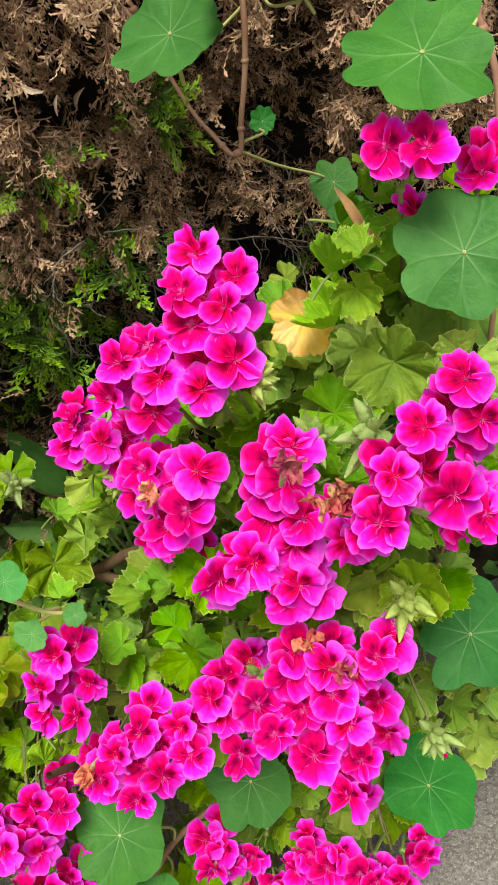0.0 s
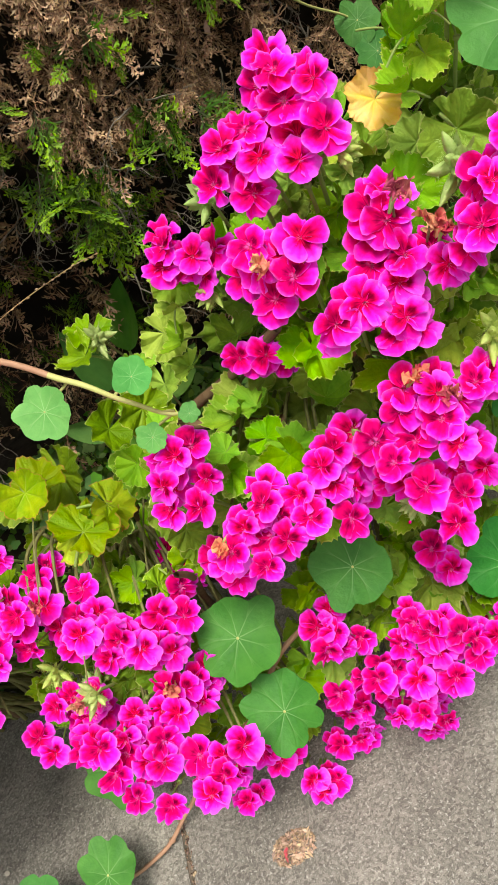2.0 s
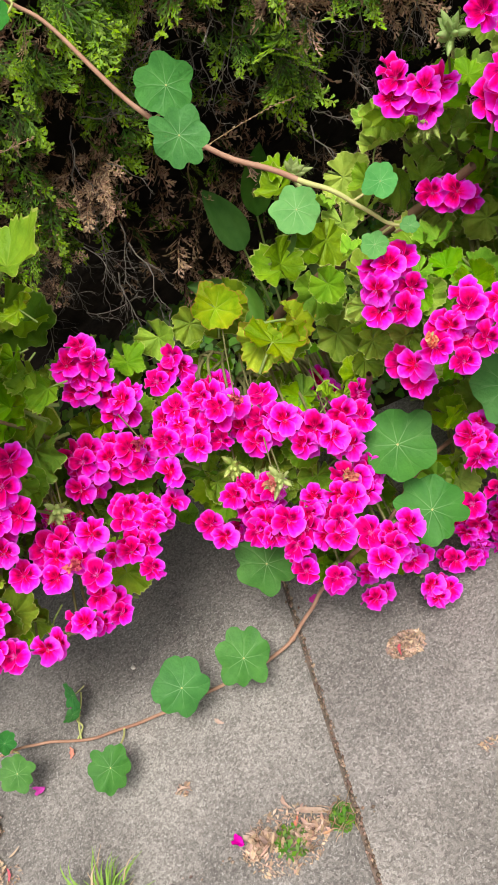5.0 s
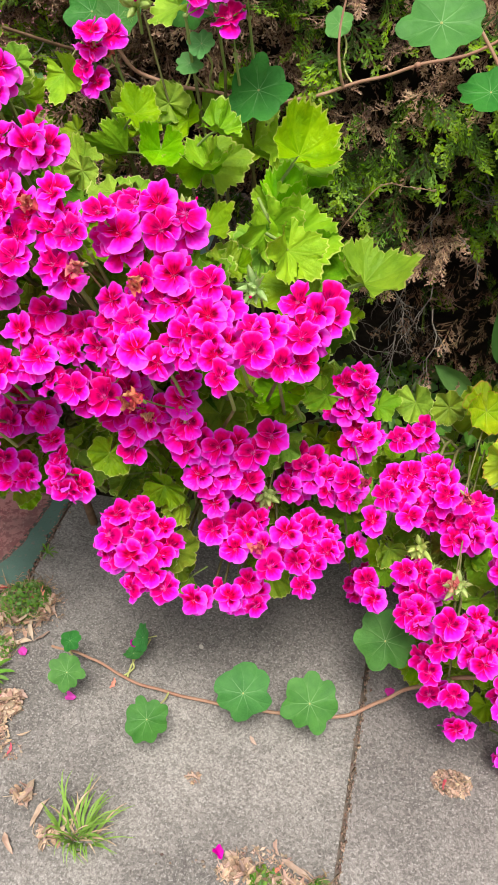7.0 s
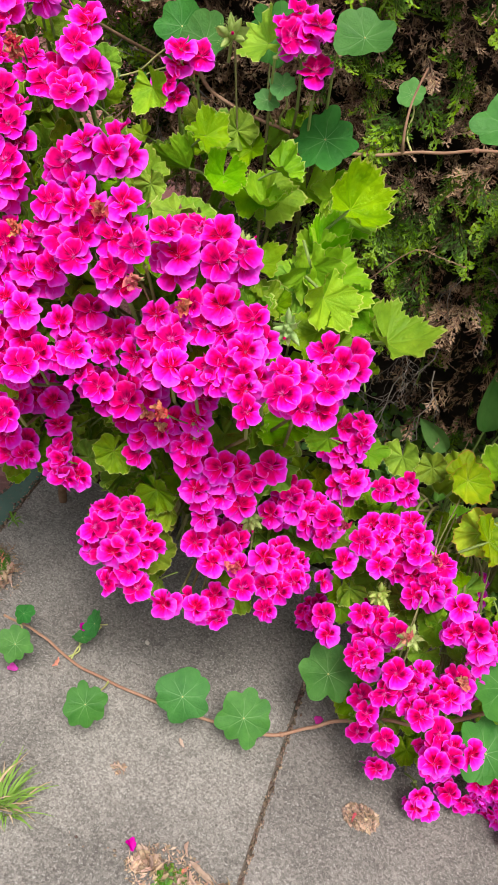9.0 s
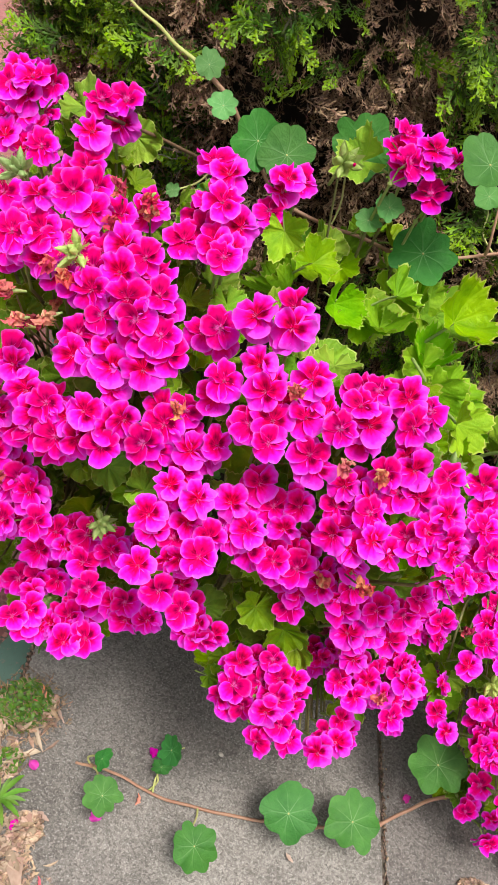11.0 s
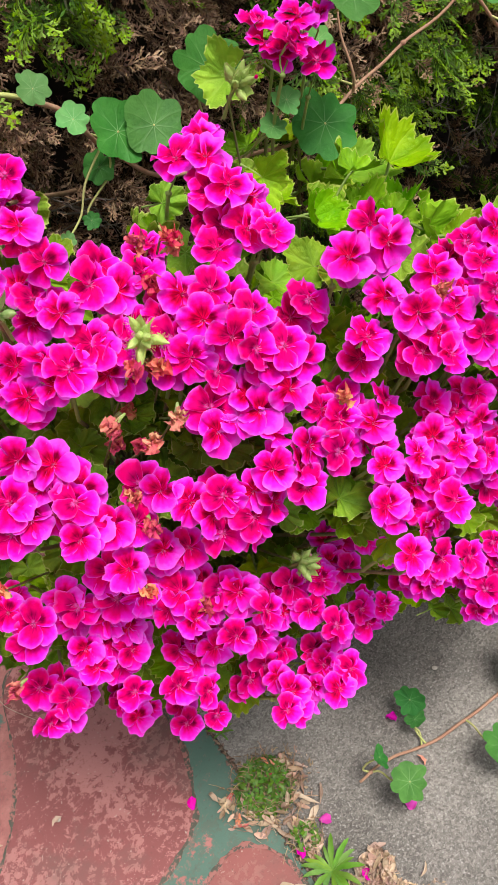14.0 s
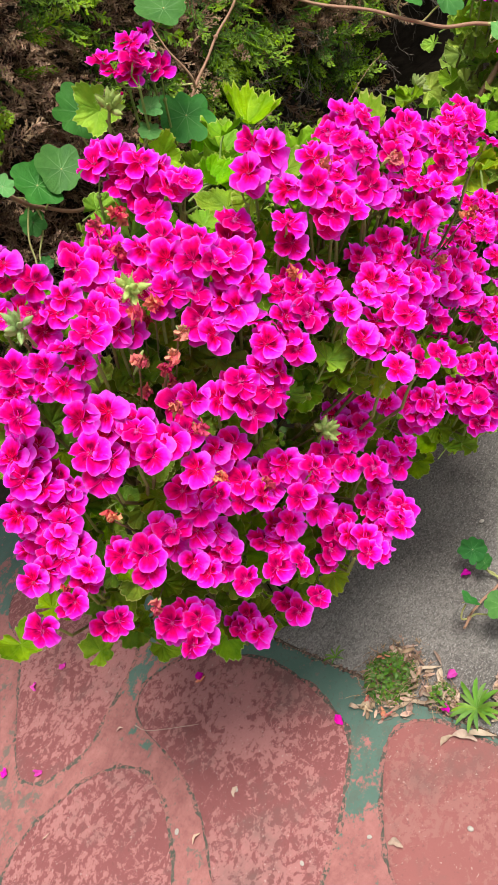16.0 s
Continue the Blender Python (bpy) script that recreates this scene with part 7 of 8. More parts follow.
vine("nasturtium vine lying across the concrete slabs",
     [(-0.20, 0.50, 0.12), (-0.30, 0.41, 0.20), (-0.383, 0.382, 0.14), (-0.428, 0.394, 0.10), (-0.494, 0.389, 0.055), (-0.533, 0.373, 0.03), (-0.585, 0.347, 0.012), (-0.64, 0.335, 0.012), (-0.712, 0.332, 0.006), (-0.78, 0.328, 0.006), (-0.852, 0.330, 0.006),
      (-0.915, 0.336, 0.006), (-0.962, 0.350, 0.010), (-1.00, 0.350, 0.030), (-1.042, 0.341, 0.052)], 0.0034,
     [(-0.328, 0.377, 0.295, 0.052, False, HALF), (-0.322, 0.318, 0.229, 0.048, False, HALF), (-0.188, 0.37, 0.321, 0.047, False, HALF), (-0.541, 0.37, 0.188, 0.047, False, HALF), (-0.728, 0.315, 0.075, 0.047, False, FLAT),
      (-0.632, 0.321, 0.074, 0.047, False, FLAT), (-0.855, 0.253, 0.060, 0.037, False, FLAT), (-0.994, 0.294, 0.068, 0.031, False, (0.3, -0.5, 0.8)), (-0.908, 0.387, 0.052, 0.027, False, (-0.75, -0.3, 0.55)), (-0.918, 0.366, 0.036, 0.018, False, (-0.3, 0.2, 0.9)),
      (-1.006, 0.340, 0.080, 0.019, False, (0.75, -0.4, 0.45))])

# ---- undergrowth in the hollow ----
def broad_leaf_mesh(seed):
    rnd = random.Random(seed)
    b = Build()
    rows, uvs = [], []
    for i in range(11):
        v = i / 10
        w = 0.215 * math.sin(math.pi * min(1, v ** 0.8)) ** 0.8 + 0.004
        rows.append([(w * u, v, 1.1 * abs(u) * w + 0.15 * v * v) for u in (-1, -0.5, 0, 0.5, 1)])
        uvs.append([(0.5 + u / 2, v) for u in (-1, -0.5, 0, 0.5, 1)])
    b.grid(rows, uvs)
    return b.mesh("blade", [BROAD])


BLADES = [broad_leaf_mesh(k) for k in range(2)]
plant = thing("broad_leaved_plant", (-0.40, 0.93, 0.02), "shade plant with broad dark pointed leaves under the hedge", "plant")
for x, y, z, size, n, spin in ((-0.405, 0.92, 0.272, 0.128, (0.25, -0.95, 0.3), 8), (-0.362, 0.95, 0.30, 0.12, (-0.2, -0.9, 0.4), -22), (-0.43, 0.88, 0.24, 0.10, (0, -0.8, 0.5), 172), (-0.35, 0.90, 0.22, 0.10, (0.1, -0.8, 0.5), -60),
                               (-0.45, 0.92, 0.20, 0.09, (0.2, -0.8, 0.4), 50)):
    piece("blade", BLADES[0], plant, facing((x, y, z), n, spin, size))
    b = Build()
    b.tube(bend([(-0.40, 0.93, 0.0), ((x - 0.40) / 2, y + 0.02, z * 0.5), (x, y, z)], 4), 0.003, 0.002, 5)
    piece("stalk", b.mesh("stalk", [STALK]), plant, Matrix())
rnd = random.Random(12)
b = Build()
for k in range(2200):
    x, y = rnd.uniform(-1.05, 0.35), rnd.uniform(0.70, 1.25)
    lift = 0.16 * max(0.0, 1 - abs(y - 0.95) / 0.3) * rnd.random() + 0.012
    m = facing((x, y, lift), (rnd.uniform(-0.6, 0.6), rnd.uniform(-0.9, 0.1), 0.9), rnd.uniform(0, 360), rnd.uniform(0.006, 0.015))
    base = len(b.v)
    b.v.append(tuple(m @ Vector((0, 0, 0))))
    b.uv.append((0, 0))
    for s in range(9):
        a = s * 2 * math.pi / 9
        b.v.append(tuple(m @ Vector((math.cos(a) * (1 if s % 3 else 0.7), math.sin(a) * (1 if s % 3 else 0.7), 0.12))))
        b.uv.append((s / 9, 1))
    for s in range(9):
        b.face((base, base + 1 + s, base + 1 + (s + 1) % 9))
for k in range(1700):
    x, y = rnd.uniform(-0.66, 0.02), rnd.uniform(0.73, 1.15)
    m = facing((x, y, 0.015 + (0.08 + 0.12 * max(0.0, y - 0.8)) * rnd.random() ** 1.5), (rnd.uniform(-0.6, 0.6), rnd.uniform(-0.9, 0.1), 0.8), rnd.uniform(0, 360), rnd.uniform(0.005, 0.012))
    base = len(b.v)
    b.v.extend([tuple(m @ Vector(c)) for c in ((0, -1, 0), (0.62, -0.2, 0.12), (0.4, 0.7, 0.1), (0, 1, 0), (-0.4, 0.7, 0.1), (-0.62, -0.2, 0.12))])
    b.uv.extend([(0, 0)] * 6)
    b.face(tuple(base + c for c in range(6)))
alone("ground_cover", b.mesh("ground_cover", [COVER]), Matrix(), "low green ground cover in the shade under the hedge", "ground cover", kind="stuff")
b = Build()
for k in range(45):
    x, y = rnd.uniform(-0.75, 0.2), rnd.uniform(0.72, 1.15)
    d = Vector((rnd.uniform(-1, 1), rnd.uniform(-0.8, 0.4), rnd.uniform(0.2, 1.2))).normalized()
    ln = rnd.uniform(0.06, 0.18)
    p = Vector((x, y, 0.0))
    b.tube(bend([p, p + d * ln * 0.6, p + d * ln + Vector((0, 0, -0.02))], 3), 0.0014, 0.0004, 3)
for run in ([(-0.43, 0.76, 0.50), (-0.411, 0.70, 0.568), (-0.32, 0.70, 0.581), (-0.272, 0.69, 0.585)], [(-0.68, 0.72, 0.60), (-0.632, 0.70, 0.674), (-0.597, 0.69, 0.682), (-0.561, 0.68, 0.684)]):
    run = bend(run, 9)
    b.tube(run, 0.0009, 0.0005, 4)
    for p in run[10:]:
        b.ball(tuple(jitter(p, 0.0015, rnd)), 0.0014, (1.8, 1, 0.8), 2, 5)
alone("dry_grass_stalks", b.mesh("dry_grass_stalks", [STRAW]), Matrix(), "thin dry grass stalks in the hollow under the hedge", "dry grass", kind="stuff")

# ---- weeds, fallen petals and litter on the paving ----
def weed_clump(x, y, r, count, label, seed):
    rnd = random.Random(seed)
    ob = thing("weed_clump", (x, y, 0), label, "weed", "weeds in the joints")
    b = Build()
    for k in range(count):
        a, d = rnd.uniform(0, 6.28), r * math.sqrt(rnd.random())
        h = 0.003 + 0.020 * (1 - (d / r) ** 2) * rnd.random()
        m = facing((x + d * math.cos(a), y + d * math.sin(a), h), (rnd.uniform(-0.8, 0.8), rnd.uniform(-0.8, 0.8), 0.9), rnd.uniform(0, 360), rnd.uniform(0.0025, 0.006))
        base = len(b.v)
        for px, py, pz in ((0, -1, 0), (0.6, 0, 0.2), (0, 1, 0.1), (-0.6, 0, 0.2)):
            b.v.append(tuple(m @ Vector((px, py, pz))))
            b.uv.append((px, py))
        b.face((base, base + 1, base + 2))
        b.face((base, base + 2, base + 3))
    piece("leaves", b.mesh("leaves", [COVER]), ob, Matrix(), "tiny green leaves", "stuff")
    s = Build()
    for k in range(count // 3):
        a, d = rnd.uniform(0, 6.28), r * 1.3 * math.sqrt(rnd.random())
        p = Vector((x + d * math.cos(a), y + d * math.sin(a), 0.002 + 0.012 * rnd.random()))
        w = Vector((rnd.uniform(-1, 1), rnd.uniform(-1, 1), rnd.uniform(-0.1, 0.35))) * rnd.uniform(0.008, 0.022)
        s.tube([p, p + w * 0.5 + Vector((0, 0, 0.003)), p + w], 0.0008, 0.0004, 3)
    piece("dry_stalk", s.mesh("dry_stalk", [STRAW]), ob, Matrix(), "dry brown stalks", "stuff")


weed_clump(-1.146, 0.440, 0.046, 900, "small-leaved green weed with dry stalks in the joint", 1)
weed_clump(-0.577, 0.104, 0.016, 170, "tiny green weed at the corner of a slab", 2)
weed_clump(-0.648, 0.099, 0.022, 90, "mossy weed and dry bits along the slab joint", 3)
weed_clump(-1.142, 0.348, 0.022, 120, "sparse dry weed at the edge of the slabs", 4)
weed_clump(-1.132, 0.206, 0.018, 70, "thin green weed among dry leaves", 7)


def rosette(x, y, r, count, label, seed, up=0.35):
    rnd = random.Random(seed)
    ob = thing("rosette_weed", (x, y, 0), label, "weed", "weeds in the joints")
    for k in range(count):
        a = k * 2.39996
        ln = r * rnd.uniform(0.65, 1.0)
        d = Vector((math.cos(a), math.sin(a), 0))
        s = Vector((-math.sin(a), math.cos(a), 0))
        b = Build()
        rows, uvs = [], []
        for i in range(7):
            v = i / 6
            w = ln * 0.088 * math.sin(math.pi * (0.10 + 0.88 * v ** 1.3)) ** 0.8 * (1.12 if i % 2 else 0.9)
            p = Vector((x, y, 0.003)) + d * ln * v + Vector((0, 0, ln * up * math.sin(math.pi * v * 0.75)))
            rows.append([tuple(p - s * w + Vector((0, 0, w * 0.3))), tuple(p), tuple(p + s * w + Vector((0, 0, w * 0.3)))])
            uvs.append([(0, v), (0.5, v), (1, v)])
        b.grid(rows, uvs)
        piece("blade", b.mesh("blade", [ROSETTE]), ob, Matrix())


rosette(-1.139, 0.291, 0.046, 16, "green leafy rosette weed growing at the slab edge", 5)
rosette(-1.152, 0.549, 0.024, 7, "small green seedling in the joint", 6)


def grass_tuft(x, y, r, count, label, seed):
    rnd = random.Random(seed)
    ob = thing("grass_tuft", (x, y, 0), label, "grass", "weeds in the joints")
    for k in range(count):
        a = rnd.uniform(0, 6.28)
        d = Vector((math.cos(a), math.sin(a), 0))
        s = Vector((-math.sin(a), math.cos(a), 0))
        ln = r * rnd.uniform(0.3, 1.0)
        rise = rnd.uniform(0.25, 1.2)
        p0 = Vector((x, y, 0)) + d * 0.016 * rnd.random() + Vector((rnd.uniform(-0.015, 0.015), 0, 0))
        b = Build()
        rows, uvs = [], []
        for i in range(6):
            v = i / 5
            w = 0.0015 * (1 - v ** 2) * (0.5 + 2.4 * v * (1 - v)) + 0.0002
            p = p0 + d * ln * v + Vector((0.008, 0.016, 0)) * v + s * 0.3 * ln * v * v * math.sin(k) + Vector((0, 0, ln * rise * math.sin(math.pi * v * 0.72)))
            rows.append([tuple(p - s * w), tuple(p + s * w)])
            uvs.append([(0, v), (1, v)])
        b.grid(rows, uvs)
        piece("blade", b.mesh("blade", [STRAW if k % 5 == 0 or r < 0.035 and k % 2 else GRASS]), ob, Matrix())


grass_tuft(-0.908, 0.098, 0.056, 96, "tuft of bright green grass in the slab joint", 8)
grass_tuft(-0.945, 0.092, 0.030, 12, "small tuft of yellowed grass in the slab joint", 10)


def petal_mesh(seed):
    rnd = random.Random(seed)
    b = Build()
    rows, uvs = petal_rows(rnd, 0.018, 0.0075, 0.003, 0.5)
    b.grid([[tuple(p - Vector((0, 0.01, 0))) for p in row] for row in rows], uvs)
    return b.mesh("fallen_petal", [FALLEN])


PETALS = [petal_mesh(k) for k in range(3)]
rnd = random.Random(31)
for x, y in ((-0.717, 0.121), (-0.998, 0.290), (-1.104, 0.347), (-1.104, 0.258), (-0.079, 0.289), (-0.522, 0.405), (-1.286, 0.785), (-1.58, 1.0), (-1.458, 1.147), (-1.619, 1.076),
             (-1.161, 0.334), (-1.396, 1.109), (-0.934, 0.400), (-1.246, 0.487)):
    alone("fallen_petal", rnd.choice(PETALS), pose(x, y, 0.006, rnd.uniform(-12, 25), rnd.uniform(-30, 30), rnd.uniform(0, 360)), "single fallen magenta petal lying on the paving", "petal", "fallen petals")


def dry_leaf_mesh(seed, material=None):
    rnd = random.Random(seed)
    b = Build()
    rows, uvs = [], []
    bow, twist = rnd.uniform(0.05, 0.3), rnd.uniform(-0.5, 0.5)
    wide = rnd.uniform(0.10, 0.30)
    for i in range(8):
        v = i / 7
        w = wide * math.sin(math.pi * (0.05 + 0.9 * v)) * (1 + 0.15 * math.sin(7 * v))
        rag = rnd.uniform(0.55, 1.2)
        rows.append([(w * u * (rag if u > 0 else 1.6 - rag) + 0.15 * math.sin(3 * v), v - 0.5, bow * math.sin(math.pi * v) * 0.4 + abs(u) * w * 0.7 + twist * u * w * v) for u in (-1, -0.5, 0, 0.5, 1)])
        uvs.append([(0.5 + u / 2, v) for u in (-1, -0.5, 0, 0.5, 1)])
    b.grid(rows, uvs)
    return b.mesh("dry_leaf", [material or DRY])


DRY_LEAVES = [dry_leaf_mesh(k) for k in range(10)]
SPENT = [dry_leaf_mesh(50 + k, WITHER) for k in range(4)]
BROWN_LEAVES = [dry_leaf_mesh(30 + k, BROWN) for k in range(3)]


def dry_leaf(x, y, size, label="curled dry brown leaf on the paving"):
    alone("dry_leaf", rnd.choice(DRY_LEAVES), pose(x, y, 0.005, rnd.uniform(-14, 14), rnd.uniform(-14, 14), rnd.uniform(0, 360)) @ Matrix.Scale(size * 0.62, 4), label, "dry leaf", "dry leaves")


for k in range(46):
    dry_leaf(-1.118 + rnd.gauss(0, 0.024), rnd.uniform(0.03, 0.27), rnd.uniform(0.022, 0.060))


def dry_strip(a, b_end, width, label, material=None, lift=0.006, kink=0.12):
    """A long dry leaf lying between two places, pointed at both ends, folded along its middle and lifted in places."""
    a, e = Vector((*a, 0.002)), Vector((*b_end, 0.002))
    way = e - a
    side = Vector((-way.y, way.x, 0)).normalized()
    bow, turn = rnd.uniform(-kink, kink), rnd.uniform(-0.6, 0.6)
    st = Build()
    rows, uvs = [], []
    for i in range(11):
        v = i / 10
        w = 0.5 * width * max(0.05, math.sin(math.pi * v ** 0.8)) ** 0.8 * (1 + 0.14 * math.sin(11 * v + bow * 30))
        p = a + way * v + side * way.length * bow * math.sin(math.pi * v) + Vector((0, 0, lift * math.sin(math.pi * v) * (0.6 + 0.4 * math.sin(7 * v + turn * 5))))
        rows.append([tuple(p + side * w * u + Vector((0, 0, abs(u) * w * 0.45 + u * w * turn * v))) for u in (-1, -0.5, 0, 0.5, 1)])
        uvs.append([(0.5 + u / 2, v) for u in (-1, -0.5, 0, 0.5, 1)])
    st.grid(rows, uvs)
    alone("dry_leaf", st.mesh("dry_leaf", [material or DRY]), pose(0, 0, 0.002), label, "dry leaf", "dry leaves")


LONG_DRY = "long pale dry leaf beside the weeds"
for a, e, w in (((-1.148, 0.445), (-1.118, 0.425), 0.006), ((-1.124, 0.414), (-1.097, 0.370), 0.007), ((-1.078, 0.394), (-1.098, 0.369), 0.005), ((-1.094, 0.446), (-1.078, 0.423), 0.005), ((-1.090, 0.420), (-1.131, 0.400), 0.004),
                ((-1.185, 0.402), (-1.164, 0.389), 0.008), ((-1.216, 0.484), (-1.213, 0.464), 0.008), ((-1.212, 0.317), (-1.190, 0.306), 0.008), ((-1.190, 0.308), (-1.183, 0.270), 0.012), ((-1.184, 0.296), (-1.164, 0.248), 0.010),
                ((-1.092, 0.226), (-1.070, 0.168), 0.020), ((-1.104, 0.228), (-1.082, 0.174), 0.017), ((-0.975, 0.096), (-0.965, 0.138), 0.007), ((-1.006, 0.082), (-0.982, 0.058), 0.008), ((-0.957, 0.098), (-0.938, 0.078), 0.005),
                ((-0.846, 0.014), (-0.811, 0.021), 0.005), ((-1.147, 0.358), (-1.135, 0.320), 0.007), ((-1.150, 0.380), (-1.146, 0.352), 0.006), ((-1.168, 0.386), (-1.150, 0.345), 0.005), ((-1.10, 0.37), (-1.134, 0.352), 0.010), ((-1.12, 0.365), (-1.15, 0.335), 0.009)):
    dry_strip(a, e, w, LONG_DRY)
dry_strip((-0.634, 0.133), (-0.587, 0.114), 0.008, "pale grey flat dry stalk lying over the slab joint", None, 0.004, 0.05)
for x, y, size in ((-1.116, 0.238, 0.026), (-1.098, 0.205, 0.030), (-0.992, 0.144, 0.030), (-1.004, 0.134, 0.028), (-1.014, 0.128, 0.020), (-1.066, 0.094, 0.026), (-1.070, 0.278, 0.024), (-0.779, 0.209, 0.022), (-0.697, 0.117, 0.026),
                   (-0.642, 0.147, 0.018), (-0.707, 0.284, 0.016), (-1.438, 0.881, 0.014), (-1.42, 0.592, 0.018), (-1.511, 0.614, 0.020), (-1.366, 0.315, 0.026), (-1.651, 0.894, 0.018)):
    dry_leaf(x, y, size * 1.6)
for x, y, size in ((-1.125, 0.468, 0.016), (-1.116, 0.457, 0.018), (-1.134, 0.440, 0.020), (-1.193, 0.452, 0.024), (-1.206, 0.426, 0.022), (-1.200, 0.415, 0.018), (-1.054, 0.191, 0.020), (-0.944, 0.327, 0.018), (-0.430, 0.281, 0.020), (-0.641, 0.119, 0.026), (-0.60, 0.095, 0.014), (-1.289, 0.781, 0.022)):
    alone("withered_petal", rnd.choice(SPENT), pose(x, y, 0.010 if x > -1.16 and y > 0.4 and y < 0.5 else 0.004, rnd.uniform(-20, 20), rnd.uniform(-30, 30), rnd.uniform(0, 360)) @ Matrix.Scale(size, 4), "withered dull red petal fallen on the ground", "petal", "withered petals")


def litter_heap(spots, count, label, seed):
    """Curled flakes and broken straws that lie over one another."""
    rnd = random.Random(seed)
    h = Build()
    for k in range(count):
        x, y, rx, ry = rnd.choice(spots)
        a, d = rnd.uniform(0, 6.28), math.sqrt(rnd.random())
        at = Vector((x + rx * d * math.cos(a), y + ry * d * math.sin(a), 0.003 + 0.014 * rnd.random() * (1 - d)))
        m = facing(at, (rnd.uniform(-0.6, 0.6), rnd.uniform(-0.6, 0.6), 0.8), rnd.uniform(0, 360), rnd.uniform(0.003, 0.010))
        wide, roll = rnd.uniform(0.22, 0.6), rnd.uniform(0.2, 0.9)
        h.grid([[tuple(m @ Vector((wide * u * math.sin(math.pi * (0.12 + 0.78 * v)), 2 * v - 1, roll * (abs(u) * wide + 0.5 * v * v)))) for u in (-1, 0, 1)] for v in (0, 0.35, 0.7, 1)], [[(0, 0)] * 3] * 4)
        if k % 3 == 0:
            w = Vector((rnd.uniform(-1, 1), rnd.uniform(-1, 1), rnd.uniform(-0.1, 0.3))) * rnd.uniform(0.006, 0.020)
            bow = Vector((-w.y, w.x, 0.002)) * rnd.uniform(-0.7, 0.7)
            h.tube(bend([at - w, at + bow, at + w], 3), 0.0006, 0.0004, 3)
    alone("leaf_litter", h.mesh("leaf_litter", [CRUMB]), Matrix(), label, "litter", "litter patches", kind="stuff")


litter_heap(((-1.115, 0.20, 0.042, 0.075), (-1.115, 0.12, 0.045, 0.09), (-1.09, 0.255, 0.022, 0.025), (-1.115, 0.04, 0.045, 0.07)), 950, "heap of brown dry leaves and straw along the slab edge", 61)
litter_heap(((-1.150, 0.395, 0.045, 0.020), (-1.20, 0.435, 0.022, 0.03), (-1.10, 0.43, 0.012, 0.03), (-1.145, 0.345, 0.02, 0.03)), 130, "dry straw and leaf bits round the weed", 62)
litter_heap(((-0.675, 0.104, 0.032, 0.011), (-0.625, 0.104, 0.03, 0.010), (-0.69, 0.112, 0.014, 0.012)), 170, "dry brown plant bits along the slab joint", 63)
litter_heap(((-1.005, 0.133, 0.016, 0.014), (-0.945, 0.090, 0.018, 0.018)), 60, "dry leaf bits beside the grass", 64)
straw = Build()
straw.tube(bend([(-0.029, 0.058, 0.001), (-0.023, 0.019, 0.003), (0.029, -0.067, 0.001)], 5), 0.0008, 0.0005, 5)
alone("straw", straw.mesh("straw", [DRY]), pose(-1.388, 0.797, 0.003), "thin pale dry straw lying on the driveway", "straw")
straw = Build()
straw.tube(bend([(-0.056, 0, 0.001), (0, 0.005, 0.004), (0.057, 0.002, 0.001)], 5), 0.0009, 0.0005, 5)
alone("straw", straw.mesh("straw", [DRY]), pose(-0.727, 0.674, 0.003), "thin grey straw lying on a slab", "straw")


def crumb_patch(x, y, r, count, label, seed):
    """A flat patch of dry crumbled plant bits."""
    rnd = random.Random(seed)
    b = Build()
    for k in range(count):
        a, d = rnd.uniform(0, 6.28), r * math.sqrt(rnd.random())
        p = Vector((x + d * math.cos(a), y + 0.7 * d * math.sin(a), 0.0025))
        w = Vector((rnd.uniform(-1, 1), rnd.uniform(-1, 1), rnd.uniform(0, 0.3))) * rnd.uniform(0.001, 0.0048)
        s = w.cross(Vector((0, 0, 1))) * rnd.uniform(0.1, 0.5)
        p.z += 0.004 * rnd.random() ** 2
        base = len(b.v)
        for q in (p - w, p + s + Vector((0, 0, 0.0015)), p + w, p - s):
            b.v.append(tuple(q))
            b.uv.append((0, 0))
        b.face((base, base + 1, base + 2, base + 3))
    alone("plant_crumbs", b.mesh("plant_crumbs", [CRUMB]), Matrix(), label, "litter", "litter patches", kind="stuff")


crumb_patch(-0.421, 0.285, 0.028, 1000, "patch of dry crumbled flower bits on a slab", 1)
crumb_patch(-0.655, 0.102, 0.058, 900, "line of dry plant crumbs along the slab joint", 2)
crumb_patch(-1.118, 0.20, 0.058, 1100, "strip of dry plant litter beside the slabs", 3)
crumb_patch(-1.13, 0.43, 0.07, 200, "dry plant litter round the weed", 4)
for k, (x, y, r) in enumerate(((-0.372, 0.121, 0.014), (-0.318, 0.098, 0.016), (-0.175, 0.107, 0.014), (-0.778, 0.211, 0.012), (-1.05, 0.19, 0.02))):
    crumb_patch(x, y, r, 55, "small patch of dry orange-brown bits on a slab", 20 + k)
b = Build()
rnd = random.Random(44)
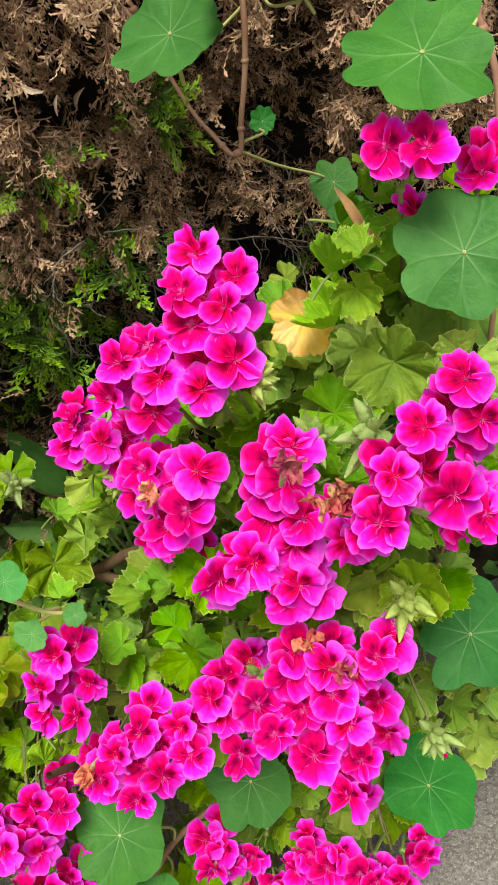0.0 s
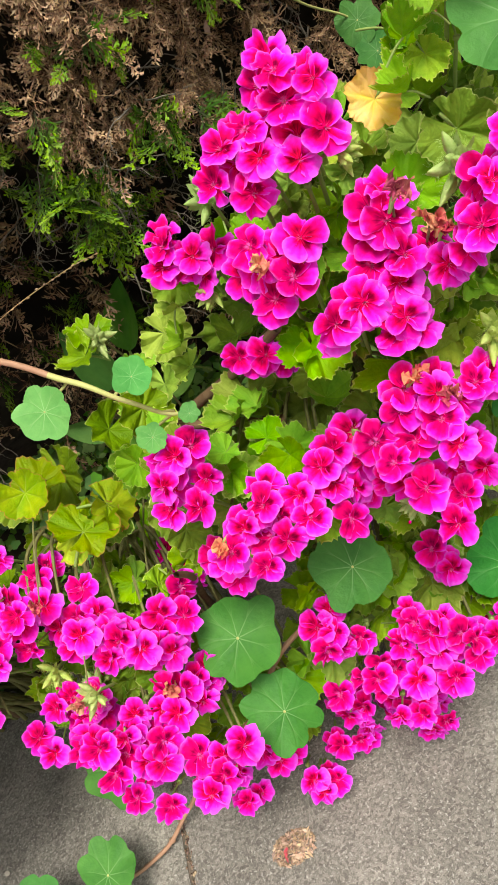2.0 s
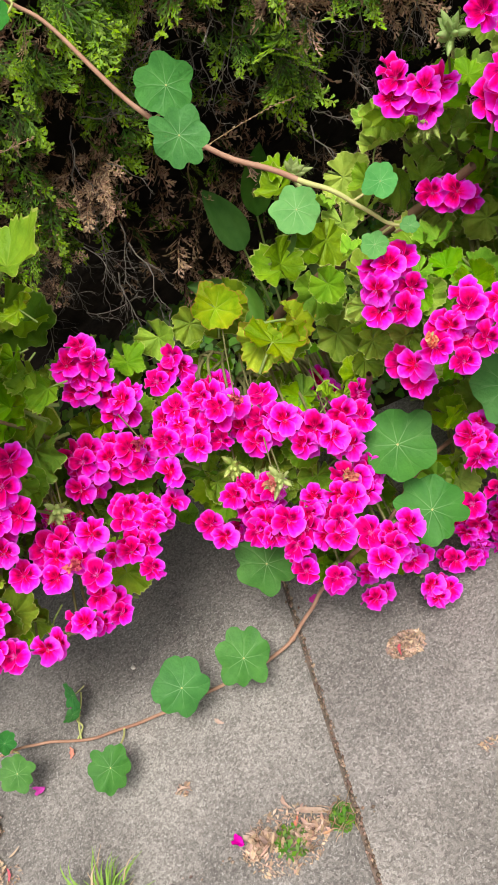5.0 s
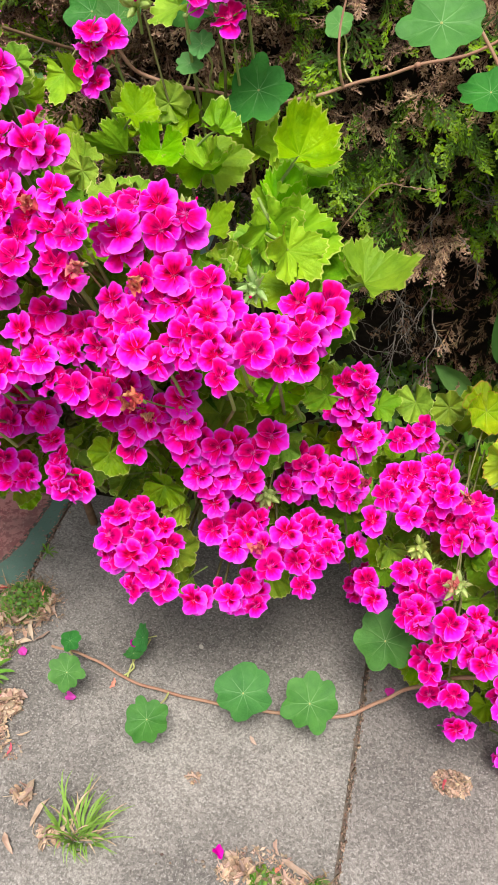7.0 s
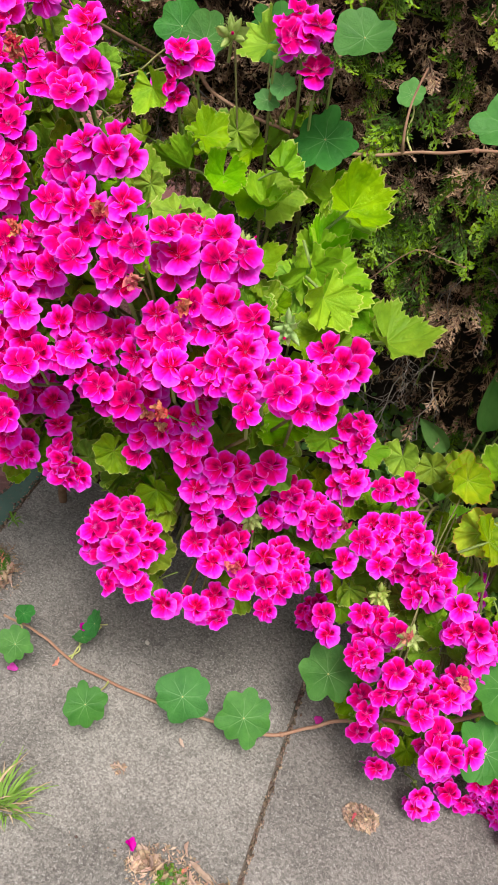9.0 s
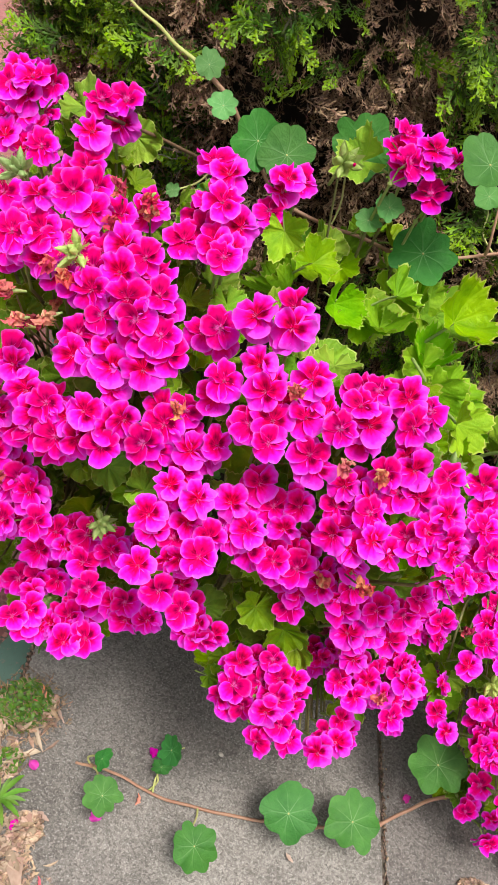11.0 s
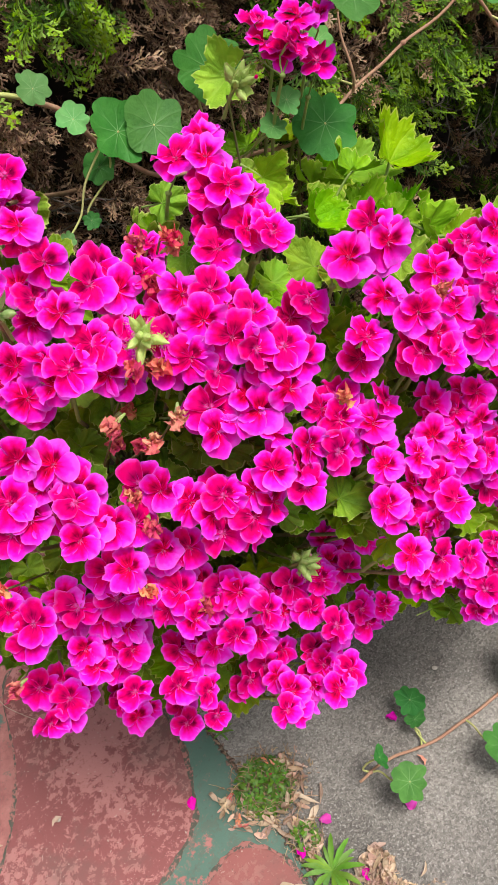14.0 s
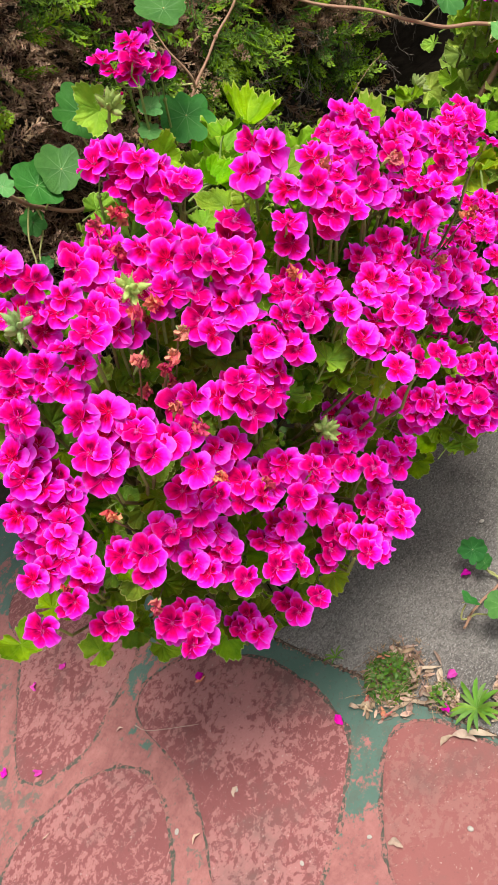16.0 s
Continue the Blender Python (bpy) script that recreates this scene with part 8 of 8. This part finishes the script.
for k in range(900):
    p = Vector((-0.5575 + rnd.gauss(0, 0.0022), rnd.uniform(-0.4, 0.70), -0.003 + 0.005 * rnd.random()))
    b.ball(tuple(p), rnd.uniform(0.0010, 0.0024), (1, 1.5, 0.6), 2, 4)
for k in range(170):
    p = Vector((rnd.gauss(-0.65, 0.05), 0.1055 + rnd.gauss(0, 0.004), -0.004 + 0.006 * rnd.random()))
    b.ball(tuple(p), rnd.uniform(0.001, 0.003), (1.3, 1, 0.6), 2, 4)
for k in range(900):
    y = rnd.uniform(0.0, 0.95)
    p = Vector((-1.165 + rnd.gauss(0, 0.0035), y, -0.003 + 0.005 * rnd.random()))
    b.ball(tuple(p), rnd.uniform(0.001, 0.0028), (1, 1.4, 0.6), 2, 4)
alone("joint_grit", b.mesh("joint_grit", [GRIT]), Matrix(), "brown grit and plant bits caught in the slab joints", "grit", kind="stuff")
for x, y, s in ((-0.826, 0.421, 0.008), (-1.374, 0.356, 0.007), (-1.454, 0.432, 0.007), (-1.297, 0.23, 0.008), (-1.417, 0.595, 0.008), (-1.52, 0.655, 0.009), (-1.62, 0.64, 0.006)):
    s *= 0.62
    b = Build()
    b.ball((0, 0, 0), 1.0, (1, 0.75, 0.3), 5, 9)
    alone("pebble", b.mesh("pebble", [PEBBLE]), pose(x, y, s * 0.3 + 0.002, 0, 0, rnd.uniform(0, 360)) @ Matrix.Scale(s, 4), "small flat pale pebble on the paving", "pebble", "pebbles")
for x, y, z, size, way in ((0.057, 0.466, 0.735, 0.045, (0.5, -0.7, 0.3)), (-0.085, 0.45, 0.50, 0.030, (-0.4, -0.6, 0.4))):
    piece("dead_leaf", rnd.choice(BROWN_LEAVES), shrub_right.ob, facing((x, y, z), way, rnd.uniform(0, 360), size), "curled brown dead leaf")
for x, z, size in ((-0.134, 0.814, 0.020), (-0.105, 0.783, 0.024), (-0.125, 0.789, 0.018), (-0.183, 0.689, 0.024), (-0.05, 0.68, 0.018)):
    piece("caught_leaf", rnd.choice(DRY_LEAVES), hedge, facing((x, hedge_face(x, z) - 0.004, z), (rnd.uniform(-0.4, 0.4), -0.8, rnd.uniform(-0.2, 0.6)), rnd.uniform(0, 360), size), "pale dry leaf caught in the foliage")
